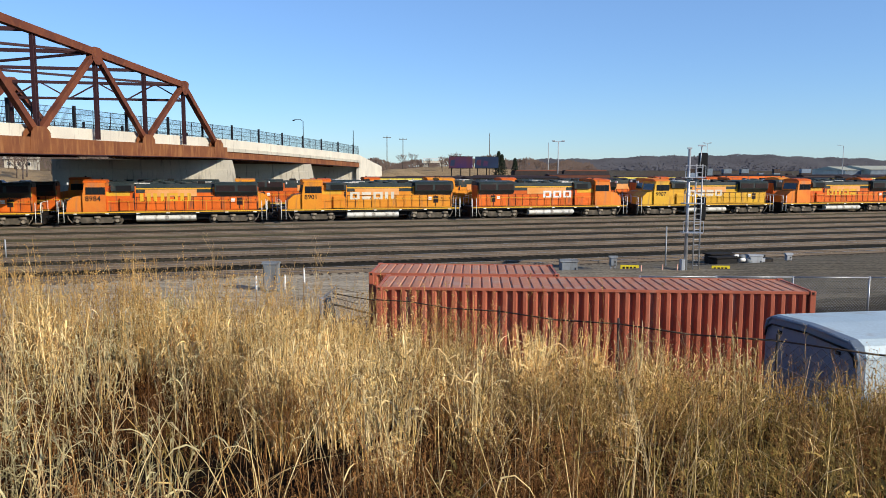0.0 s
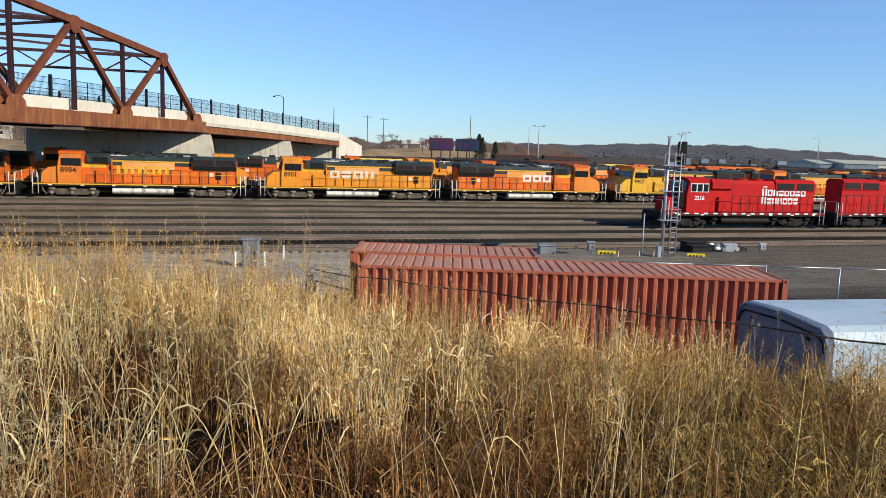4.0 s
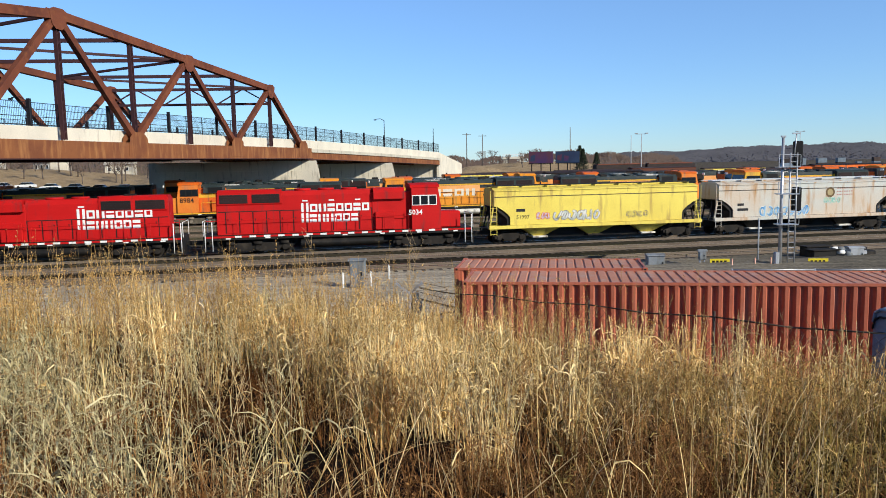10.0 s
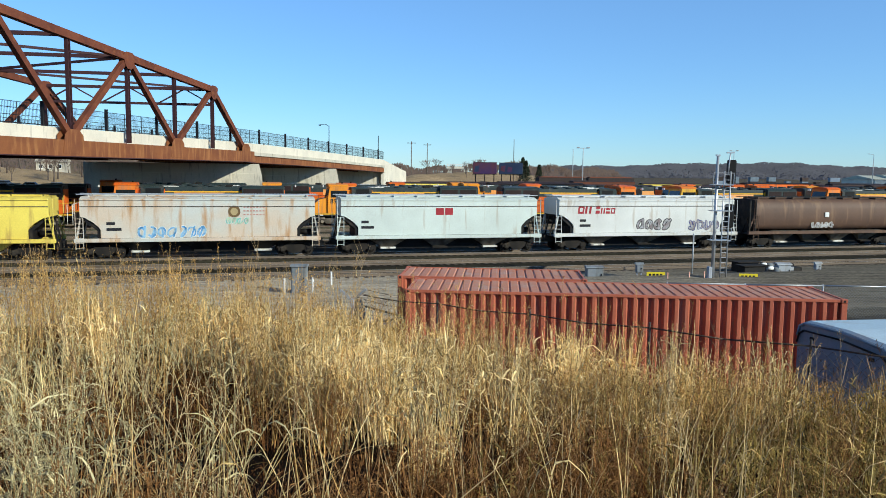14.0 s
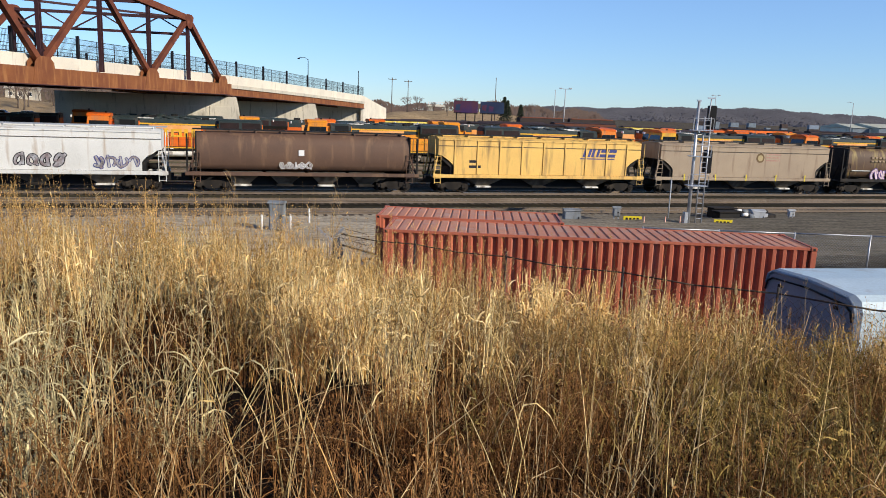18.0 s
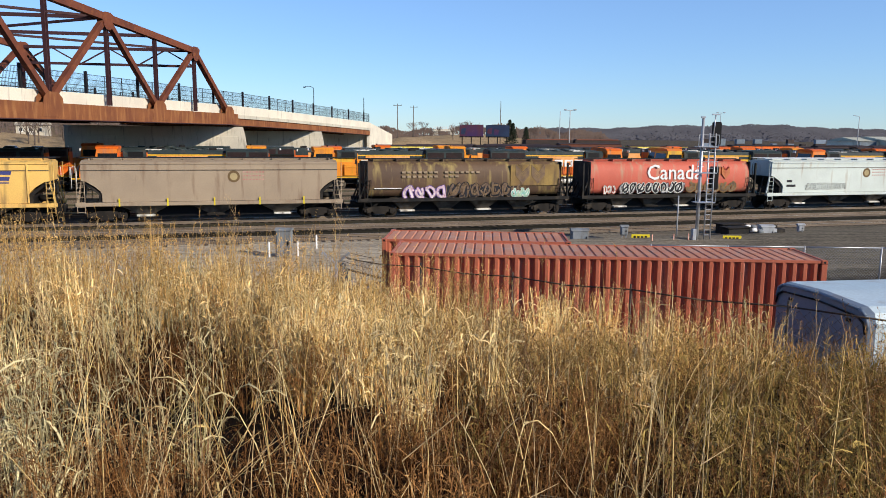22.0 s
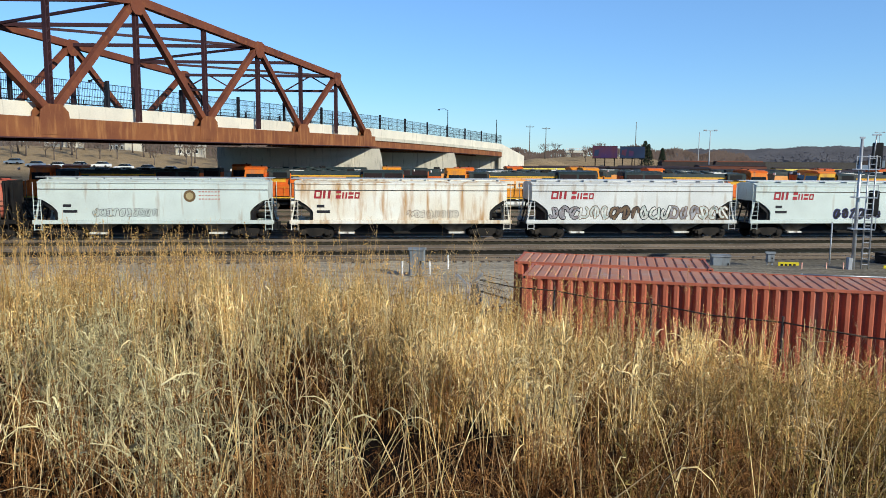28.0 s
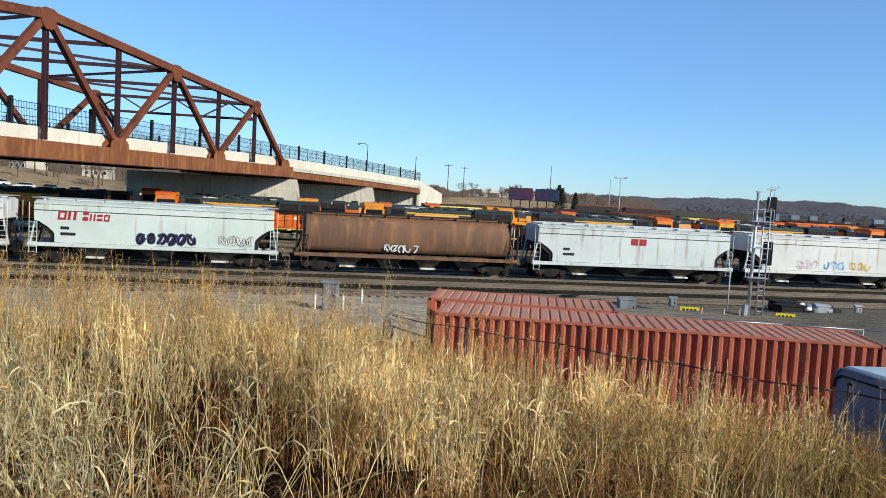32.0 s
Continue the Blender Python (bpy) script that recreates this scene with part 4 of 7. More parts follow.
    part("exhaust", Shape().box(*X(b1 + 6.2, b1 + 7.0), -0.3, 0.3, hz - 0.02, hz + 0.25, 0.04), "black", t)
    part("horn", Shape().rod((f * (n2 - 0.4), 0, zc + 0.1), (f * (n2 - 0.4), 0, zc + 0.35), 0.1, 8), "black", t)
    part("air_filter_box", Shape().box(*X(b1 - 1.6, b1 - 0.2), -1.3, -1.052, dz + 0.05, dz + 1.35, 0.04), c["hood"], t)
    # marks of use: faded lettering field and vents on the side; a dark wedge and plate that paint shade in hollows;
    # dark pipes under the frame
    if c["roof"] == "green":
        part("faded_field", Shape().box(*X(b1 + 0.9, b1 + 6.1), -hw - 0.038, -hw - 0.031, hz - 1.35, hz - 0.6), "patch", t)
        part("recess", Shape().prism([(f * (b1 - 0.5), dz + 0.1), (f * (b1 - 0.1), dz + 0.1), (f * (b1 - 0.1), hz - 0.75), (f * (b1 - 0.28), hz - 1.0)], -1.09, -1.05), "grille", t)
        part("bay_door", Shape().box(*X(b0 + 1.3, b0 + 1.9), -1.085, -1.052, dz + 0.5, dz + 1.35, 0.01), "grille", t)
        part("rear_panel", Shape().box(*X(h - 3.9, h - 3.3), -hw - 0.05, -hw - 0.03, dz + 0.55, hz - 1.5), "grille", t)
        part("notice", Shape().box(*X(h - 4.5, h - 4.1), -hw - 0.05, -hw - 0.03, dz + 0.9, dz + 1.25), "white", t)
        part("end_band", Shape().box(*X(h - 2.3, h - 1.62), -hw - 0.052, -hw - 0.04, hz - 1.3, hz - 0.75), "yellow", t)
        part("bay_band", Shape().box(*X(b0 + 0.02, b1 - 0.6), -1.068, -1.053, hz - 1.25, hz - 0.8), "yellow", t)
        part("brake_grille", Shape().box(*X(b0 + 1.0, b0 + 2.5), -1.37, -1.352, hz - 0.7, hz - 0.15), "lead", t)
        part("roof_plate", Shape().box(*X(b1 - 0.2, b1 + 1.4), -0.8, 0.8, hz + 0.01, hz + 0.09), "tank", t)
    dust = "dusty" if c["roof"] == "green" else "truck_iron"
    # near-black box added to keep light out between bogies and tank
    part("underframe", Shape().box(-h + 1.2, h - 1.2, -0.72, 0.72, 0.55, 1.12), "lead", t)
    for sx in (-1, 1):
        for k in range(3):
            xx = sx * (h - 4.4) - 1.9 + k * 1.9
            part("brake_cylinder", Shape().rod((xx - 0.3, -1.24, 0.84), (xx + 0.3, -1.24, 0.84), 0.13, 8), dust, t)
            part("bearing_cap", Shape().rod((xx, -1.26, 0.5), (xx, -1.17, 0.5), 0.19, 10), dust, t)
        part("sand_pipe", Shape().path([(sx * (h - 1.6), -1.3, 1.1), (sx * (h - 1.7), -1.25, 0.7), (sx * (h - 2.0), -1.2, 0.3)], 0.05, 5), dust, t)
    for k in range(7):
        xx = -h + 2.2 + k * (2 * h - 4.4) / 6
        part("walkway_mark", Shape().box(xx, xx + 0.35, -1.545, -1.536, 1.2, 1.29), "white", t)
    # fuel tank, bogies, pilots, steps
    ft = 3.0 if six else 2.6
    tank_ring = [(-1.45 * math.copysign(abs(math.cos(a)) ** 0.6, math.cos(a)), 0.72 + 0.42 * math.sin(a)) for a in (2 * math.pi * k / 20 for k in range(20))]
    tk = Shape().loft([[(x, y, z) for y, z in tank_ring] for x in (-ft, ft)], smooth=True)
    part("fuel_tank", tk, c["tank"], t)
    part("air_reservoir", Shape().rod((-ft + 0.2, -1.3, 1.2), (ft - 0.5, -1.3, 1.2), 0.14, 8), "truck_iron", t)
    for sx in (-1, 1):
        if six:
            wheelset_truck(t, sx * (h - 4.4), 3, 1.08, 0.52, 1.95, c["bogie"])
        else:
            wheelset_truck(t, sx * (h - 3.9), 2, 1.08, 0.52, 2.6, c["bogie"])
        part("pilot", Shape().prism([(sx * (h - 0.75), 0.25), (sx * (h - 0.62), 0.25), (sx * (h - 0.66), dz), (sx * (h - 0.78), dz)], -1.45, 1.45), c["pilot"], t)
        st = Shape()
        for z in (0.4, 0.75, 1.1):
            for sy in (-1, 1):
                y0, y1 = sorted((sy * 1.05, sy * 1.52))
                st.box(min(sx * (h - 1.25), sx * (h - 0.8)), max(sx * (h - 1.25), sx * (h - 0.8)), y0, y1, z, z + 0.05)
        part("steps", st, c["pilot"], t)
        part("step_edge", Shape().rod((sx * (h - 0.8), -1.54, 0.35), (sx * (h - 0.8), -1.54, 2.45), 0.035, 6).rod((sx * (h - 1.3), -1.54, 0.35), (sx * (h - 1.3), -1.54, 2.45), 0.035, 6), c["rail"], t)
        part("end_rail", Shape().path([(sx * (h - 0.68), -1.45, dz), (sx * (h - 0.68), -1.45, 2.5), (sx * (h - 0.68), 1.45, 2.5), (sx * (h - 0.68), 1.45, dz)], 0.025, 5), c["rail"], t)
        part("coupler", Shape().box(min(sx * (h - 0.8), sx * h), max(sx * (h - 0.8), sx * h), -0.14, 0.14, 0.75, 1.05, 0.04), "black", t)
        part("walkway_end", Shape().box(min(sx * (h - 1.6), sx * (h - 0.7)), max(sx * (h - 1.6), sx * (h - 0.7)), -1.5, 1.5, dz, dz + 0.04), "black", t)
    part("headlight", Shape().box(*X(n0 - 0.02 if c.get("wide") else n1 - 0.02, (n0 if c.get("wide") else n1) + 0.1), -0.25, 0.25, zc - 0.35, zc - 0.1, 0.03), "white", t)
    for y in (-1.48, 1.48):
        hr = Shape().path([(f * (n2 + 0.2), y, 2.52), (f * (h - 0.9), y, 2.52)], 0.022, 5)
        for k in range(9):
            xx = f * (n2 + 0.3 + (h - 1.3 - n2 - 0.3) * k / 8)
            hr.rod((xx, y, dz), (xx, y, 2.52), 0.02, 5)
        part("handrail", hr, c["hand"], t)
    return t

SCHEME_O = dict(frame="black", stripe="yellow", nose="orange_fade", cab="orange_fade", cab_roof="orange", hood="orange", roof="green", band="green", rad="green", door="orange", tank="tank",
                bogie="bogie_dusty", pilot="black", rail="white", hand="yellow", wide=True, nose_w=1.3)
SCHEME_Y = dict(SCHEME_O, nose="amber", cab="amber", hood="amber", door="amber", cab_roof="amber")
SCHEME_P = dict(SCHEME_O, nose="yellow", cab="yellow", hood="yellow", door="yellow", cab_roof="orange_fade")
SCHEME_R = dict(frame="black", stripe="red", nose="red", cab="red", cab_roof="red", hood="red", roof="red", band="red", rad="red", door="red", tank="black",
                bogie="truck_iron", pilot="black", rail="white", hand="red", win="white", rad_w=1.06, nose_z=2.9, hood_z=4.35, slat="grille")

# parked orange engines, nearest row
EL = 22.35
E0 = -15.63 + EL / 2
ROW = [(SCHEME_O, False, "8984", "orange"), (SCHEME_Y, False, "8901", "orange"), (SCHEME_O, True, None, "white"), (SCHEME_P, False, "9907", "yellow"), (SCHEME_O, False, None, "orange"), (SCHEME_O, False, None, "orange"), (SCHEME_Y, True, None, "orange")]
def parked(c, flip, num, s, d, seed, near=True):
    col = "orange and dark green" if c is SCHEME_O else "yellow-orange and dark green"
    t = locomotive(EL, c, "weathered %s diesel engine parked on a yard track" % col, True, flip)
    if near:
        glyph_blocks(t, -2.6 if not flip else -1.0, -1.044, 2.45, 4, 1.35, 0.85, "yellow" if num == "8984" or num is None and not flip else "white" if flip else "concrete", seed, 0, 0.2)
        part("hood_stripe", Shape().box(-5.0, 8.0, -1.022, -1.006, 3.72, 3.86), "yellow", t)
        if num:
            lettering(num, 0.74, "black", t, (-EL / 2 + 3.35) if not flip else EL / 2 - 5.0, -1.53, 2.55, bold=0.01, name="number")
    place(t, yard(s, d, 0))
    return t
for i, (c, flip, num, _) in enumerate(ROW):
    parked(c, flip, num, E0 + i * EL, PARKED_D, i)
# engine at the left end of that row
parked(dict(SCHEME_O, nose="orange", cab="orange"), False, None, E0 - EL, PARKED_D, 31)
parked(SCHEME_O, True, None, E0 - 2 * EL, PARKED_D, 32)
# rows behind, of which roofs and gaps show
for k, d in enumerate((92.3, 97.6, 103.0)):
    for i in range(8):
        s = -34 + 9.5 * (k + 1) * 0.9 + i * (EL + 0.2) + (0 if k != 1 else 40)
        parked([SCHEME_O, SCHEME_Y, SCHEME_O][(i + k) % 3], bool((i * 7 + k * 3) % 2), None, s, d, 50 + i + 10 * k, near=False)

# the moving train
M["overlap_shade"] = surf("dark_overlap_shade", (0.05, 0.045, 0.04), (0.1, 0.08, 0.06), 0.8, big=2)
# grey-tan that paints light falling on the outlets' sloping sheets
M["under_grey"] = surf("lit_underside", (0.2, 0.17, 0.135), (0.09, 0.075, 0.06), 0.85, 0, 1.5, 20, 0.1)
M["yel_hop"] = surf("hopper_yellow", (0.80, 0.65, 0.12), (0.72, 0.56, 0.10), 0.55, 0, 0.4, 16, 0.04, (0.4, 0.26, 0.08), 0.25, True)
M["buff_hop"] = surf("hopper_buff", (0.78, 0.50, 0.14), (0.72, 0.44, 0.13), 0.6, 0, 0.4, 16, 0.04, (0.3, 0.19, 0.08), 0.35, True)
M["grey_rust"] = surf("hopper_grey_rusty", (0.54, 0.55, 0.51), (0.58, 0.47, 0.36), 0.65, 0, 0.35, 16, 0.05, (0.42, 0.22, 0.08), 0.35, True)
M["white_hop"] = surf("hopper_white", (0.60, 0.66, 0.615), (0.53, 0.58, 0.54), 0.5, 0, 0.4, 16, 0.04, (0.4, 0.34, 0.26), 0.12, True)
M["rust_white"] = surf("hopper_white_rusty", (0.80, 0.77, 0.68), (0.72, 0.64, 0.50), 0.6, 0, 0.35, 16, 0.05, (0.45, 0.24, 0.08), 0.45, True)
M["dirty_white"] = surf("hopper_dirty_white", (0.67, 0.67, 0.64), (0.58, 0.58, 0.55), 0.6, 0, 0.35, 16, 0.05, (0.4, 0.32, 0.24), 0.2, True)
M["brown_hop"] = surf("hopper_brown", (0.13, 0.075, 0.05), (0.10, 0.06, 0.043), 0.6, 0, 0.4, 16, 0.05, (0.2, 0.12, 0.07), 0.3, True)
M["rusty_brown"] = surf("hopper_rusty_brown", (0.18, 0.09, 0.052), (0.12, 0.07, 0.045), 0.65, 0, 0.35, 16, 0.05, (0.26, 0.13, 0.06), 0.45, True)
M["tan_hop"] = surf("hopper_taupe", (0.36, 0.28, 0.195), (0.31, 0.24, 0.17), 0.6, 0, 0.4, 16, 0.05, (0.22, 0.15, 0.1), 0.25, True)
M["red_hop"] = surf("hopper_faded_red", (0.56, 0.125, 0.08), (0.49, 0.11, 0.07), 0.6, 0, 0.4, 16, 0.05, (0.4, 0.25, 0.16), 0.3, True)
M["olive_rust"] = surf("hopper_olive_brown", (0.125, 0.075, 0.043), (0.085, 0.052, 0.034), 0.6, 0, 0.35, 16, 0.05, (0.3, 0.22, 0.08), 0.4, True)
M["grey_hop"] = surf("hopper_pale_grey", (0.58, 0.62, 0.60), (0.52, 0.55, 0.54), 0.55, 0, 0.4, 16, 0.04, (0.3, 0.26, 0.22), 0.25, True)
M["faint_red"] = surf("faded_red_paint", (0.42, 0.18, 0.15), (0.5, 0.3, 0.25), 0.6, big=3)
M["leaf_gold"] = surf("faded_gold_paint", (0.30, 0.18, 0.05), (0.2, 0.11, 0.04), 0.6, big=3)
M["leaf_field"] = surf("ochre_field", (0.30, 0.20, 0.06), (0.19, 0.115, 0.045), 0.65, 0, 0.8, 16, 0.05, (0.11, 0.07, 0.04), 0.5, True)
M["spray_violet"] = surf("spray_violet", (0.10, 0.06, 0.22), (0.2, 0.12, 0.3), 0.6, big=3)
M["faint_tan"] = surf("faded_tan_paint", (0.34, 0.25, 0.16), None, 0.6)
M["maroon"] = surf("maroon_paint", (0.35, 0.03, 0.04), None, 0.6)
M["navy"] = surf("navy_paint", (0.06, 0.07, 0.22), None, 0.6)
M["spray_blue"] = surf("spray_blue", (0.12, 0.32, 0.6), (0.3, 0.5, 0.7), 0.6, big=3)
M["spray_black"] = surf("spray_black", (0.02, 0.02, 0.025), None, 0.6)
M["spray_grey"] = surf("spray_grey", (0.4, 0.4, 0.42), (0.25, 0.2, 0.2), 0.6, big=3)
M["spray_pale"] = surf("spray_pale", (0.75, 0.72, 0.66), (0.5, 0.55, 0.5), 0.6, big=3)
M["spray_pink"] = surf("spray_pink", (0.6, 0.4, 0.5), (0.7, 0.6, 0.6), 0.6, big=3)
M["spray_teal"] = surf("spray_teal", (0.2, 0.5, 0.45), (0.5, 0.6, 0.4), 0.6, big=3)
M["emblem"] = surf("emblem_brown", (0.16, 0.10, 0.045), None, 0.6)
M["emblem_gold"] = surf("emblem_gold", (0.42, 0.33, 0.17), None, 0.6)
M["leaf_orange"] = surf("faded_orange_leaf", (0.50, 0.17, 0.06), (0.42, 0.14, 0.06), 0.6, big=3)
M["tag_brown"] = surf("tag_brown", (0.13, 0.085, 0.06), (0.2, 0.13, 0.07), 0.6, big=3)

U = [80.0, 99.1, 120.0, 138.6, 156.2, 173.5, 191.4, 209.3, 228.6, 247.7, 265.9, 283.6, 301.2, 318.6, 336.2, 353.8, 371.9, 390.4, 408.4]
def travelled(t):
    return 10.45 * t + 0.018 * t * t
train = []
def join(t, i):
    train.append((t, (U[i] + U[i + 1]) / 2))
    place(t, yard((U[i] + U[i + 1]) / 2, TRAIN_D, 0))
    return t

c1 = locomotive(U[1] - U[0], dict(SCHEME_R, hood_z=4.3, cab_z=4.3), "bright red diesel engine with white-framed cab windows, moving", False, False, "engines of the moving train")
c2 = locomotive(U[2] - U[1], dict(SCHEME_R, hood_z=4.5, cab_z=4.65), "bright red six-axle diesel engine with white lettering blocks, moving", True, True, "engines of the moving train")
for t, n, x, num, nx_ in ((c1, 0, 1.9, "2216", -5.7), (c2, 1, -2.9, "5034", 5.2)):
    glyph_blocks(t, x, -1.04, 2.95, 8, 0.63, 0.6, "white", 7, 0, 0.16, first=1.1, last=0.95)
    glyph_blocks(t, x, -1.04, 2.2, 7, 0.6, 0.6, "white", 9, 0, 0.16, first=1.1, last=0.95)
    for k in range(3):
        part("stencil_bar", Shape().box(x + 0.1 + k * 1.9, x + 0.5 + k * 1.9, -1.044, -1.02, 3.72, 3.82), "white", t)
    lettering(num, 0.52, "white", t, nx_ if n == 0 else 4.9, -1.535, 2.55, bold=0.01, name="number")
    for k in range(16):
        xx = -7.6 + k * 1.0
        part("reflective_patch", Shape().box(xx, xx + 0.45, -1.55, -1.537, 1.3, 1.43), "white", t)
    join(t, n)

LOOKS = [
    (dict(col="yel_hop", sill="yel_hop", under="yel_hop"), "yellow covered hopper car with sprayed tags"),
    (dict(col="grey_rust", sill="grey_rust", pale=1, under="black"), "pale grey covered hopper car with rust patches and blue tag"),
    (dict(col="white_hop", sill="white_hop", pale=1), "clean white covered hopper car"),
    (dict(col="dirty_white", sill="dirty_white", pale=1), "white covered hopper car with dark tags along its side"),
    (dict(col="brown_hop", cyl=1, sill="brown_hop"), "dark brown round-sided covered hopper car"),
    (dict(col="buff_hop", sill="buff_hop", ribs=9), "buff yellow ribbed covered hopper car"),
    (dict(col="tan_hop", sill="tan_hop"), "taupe covered hopper car with a round emblem"),
    (dict(col="olive_rust", cyl=1, sill="black"), "brown round-sided hopper car covered with tags"),
    (dict(col="red_hop", cyl=1, sill="black"), "faded red round-sided hopper car with white lettering"),
    (dict(col="white_hop", sill="white_hop", pale=1), "white covered hopper car with a round emblem and outlined tag"),
    (dict(col="rust_white", sill="rust_white", pale=1), "cream covered hopper car with heavy rust streaks"),
    (dict(col="dirty_white", sill="dirty_white", pale=1), "white covered hopper car with a long dark tag"),
    (dict(col="white_hop", sill="white_hop", pale=1), "white covered hopper car with black block tags"),
    (dict(col="rusty_brown", cyl=1, sill="rusty_brown"), "rusty brown round-sided covered hopper car"),
    (dict(col="grey_hop", sill="grey_hop", pale=1), "pale grey covered hopper car"),
    (dict(col="dirty_white", sill="dirty_white", pale=1), "off-white covered hopper car with pastel tags"),
]
cars = [join(hopper(U[i + 3] - U[i + 2], lk_, lab), i + 2) for i, (lk_, lab) in enumerate(LOOKS)]
Y = -1.56
def emblem(t, x, z, r=0.42):
    part("round_emblem", Shape().rod((x, Y - 0.004, z), (x, Y + 0.001, z), r, 20), "emblem", t)
    part("round_emblem", Shape().rod((x, Y - 0.009, z), (x, Y - 0.003, z), r * 0.62, 16), "emblem_gold", t)
    for k in range(3):
        for j in range(7):
            xx = x + r * 1.5 + j * 0.22
            part("caption_bar", Shape().box(xx, xx + 0.14, Y - 0.004, Y + 0.001, z + 0.26 - k * 0.26, z + 0.35 - k * 0.26), "faint_red", t)
def red_mark(t, x=-6.4, z=3.05, mat="maroon"):
    glyph_blocks(t, x, Y, z, 2, 0.62, 0.62, mat, 21, 0.12, 0.14)
    glyph_blocks(t, x + 1.55, Y, z, 4, 0.45, 0.62, mat, 24, 0.12, 0.2, first=1.0, last=0.75)
def small_marks(t, x=-6.2, z=2.0):
    for k in range(2):
        part("caption_bar", Shape().box(x, x + (0.55, 0.95)[k], Y - 0.004, Y + 0.001, z + 0.4 - 0.4 * k, z + 0.6 - 0.4 * k), "spray_black", t)
lettering("51997", 0.42, "spray_black", cars[0], -6.6, Y, 1.95, name="number")
part("caption_bar", Shape().box(-6.6, -5.9, Y - 0.004, Y + 0.001, 2.5, 2.72), "spray_black", cars[0])
graffiti(cars[0], -5.0, -3.9, 1.9, 2.4, Y, ("spray_pink", "orange"), 1)
graffiti(cars[0], -3.7, 0.2, 1.75, 2.5, Y, ("spray_pale", "spray_grey"), 2)
graffiti(cars[0], 2.3, 4.2, 1.8, 2.3, Y, ("yel_hop", "navy"), 3)
small_marks(cars[1])
graffiti(cars[1], -4.3, 0.3, 1.5, 2.3, Y, ("spray_blue", "spray_pale"), 4)
emblem(cars[1], 2.2, 3.3)
graffiti(cars[1], 1.6, 3.2, 2.4, 2.9, Y, ("spray_teal", "spray_pale"), 5)
small_marks(cars[2])
part("round_emblem", Shape().box(-0.5, 0.12, Y - 0.004, Y + 0.001, 3.0, 3.52).box(0.22, 0.84, Y - 0.004, Y + 0.001, 3.0, 3.52), "maroon", cars[2])
red_mark(cars[3]); small_marks(cars[3])
graffiti(cars[3], -1.2, 2.0, 1.7, 2.6, Y, ("spray_grey", "spray_black"), 6)
graffiti(cars[3], 3.6, 6.6, 1.65, 2.5, Y, ("spray_grey", "navy"), 7)
part("caption_bar", Shape().box(-0.6, -0.2, -1.6, -1.54, 2.7, 3.1), "white", cars[4])
graffiti(cars[4], -2.0, 0.4, 1.75, 2.25, -1.5, ("spray_grey", "spray_pale"), 8)
glyph_blocks(cars[5], 3.4, Y, 3.0, 4, 0.75, 0.62, "navy", 12, 0.3, 0.12)
part("underline", Shape().box(3.2, 6.3, Y - 0.004, Y + 0.001, 2.82, 2.9), "navy", cars[5])
small_marks(cars[5])
emblem(cars[6], 1.3, 3.2)
for k in range(5):
    part("reflective_patch", Shape().box(-6.3 + k * 3.1, -6.2 + k * 3.1, -1.68, -1.66, 1.2, 1.75), "yel_sign", cars[6])
part("faded_field", Shape().box(3.5, 7.6, -1.575, -1.5, 2.35, 4.0, 0.01), "leaf_field", cars[7], "ochre field round the leaf marks")
part("pale_line", Shape().box(-7.3, -5.2, -1.59, -1.5, 2.2, 2.26), "spray_pale", cars[7])
graffiti(cars[7], -5.1, -1.7, 1.45, 2.4, -1.56, ("spray_pink", "spray_violet"), 20)
graffiti(cars[7], -1.8, 3.6, 1.45, 2.45, -1.56, ("spray_black", "tag_brown"), 21)
graffiti(cars[7], -1.5, 4.4, 1.6, 2.6, -1.57, ("tag_brown", "spray_black"), 22)
graffiti(cars[7], 3.6, 5.1, 1.45, 2.2, -1.575, ("spray_teal", "spray_pale"), 23)
for k in range(2):
    for j in range(14 - 4 * k):
        xx = -5.2 + j * 0.42 + (0.4 if j > 6 else 0)
        part("caption_bar", Shape().box(xx, xx + 0.28, -1.6, -1.54, 3.35 - 0.32 * k, 3.5 - 0.32 * k), "faint_tan", cars[7])
def leaf_mark(t, x, z, s, mat):
    """Two upright leaf shapes on a car's side."""
    for k, dx in enumerate((0, 1.15 * s)):
        for j in range(5):
            v = z + s * (0.45 + 0.16 * j)
            part("leaf_vein", Shape().prism([(x + dx - 0.36 * s, v + 0.3 * s), (x + dx, v - 0.12 * s), (x + dx + 0.36 * s, v + 0.3 * s), (x + dx, v - 0.06 * s)], -1.607, -1.5), "leaf_field" if mat == "tag_brown" else "red_hop", t)
        part("leaf_shape", Shape().prism([(x + dx, z), (x + dx + 0.5 * s, z + 0.55 * s), (x + dx + 0.5 * s, z + 1.3 * s), (x + dx, z + 0.8 * s), (x + dx - 0.5 * s, z + 1.3 * s), (x + dx - 0.5 * s, z + 0.55 * s)], -1.6, -1.5), mat, t)
leaf_mark(cars[7], 4.5, 2.5, 1.15, "tag_brown")
lettering("Canada", 1.75, "white", cars[8], -2.45, -1.58, 2.75, bold=0.015)
part("flag_mark", Shape().box(2.35, 2.95, -1.5, -1.47, 3.78, 3.86), "white", cars[8])
leaf_mark(cars[8], 4.2, 2.75, 0.8, "leaf_orange")
graffiti(cars[8], 1.4, 6.3, 1.6, 2.5, -1.53, ("tag_brown", "leaf_gold"), 30)
graffiti(cars[8], -6.4, -5.2, 1.6, 2.3, -1.53, ("spray_pale", "red_hop"), 39)
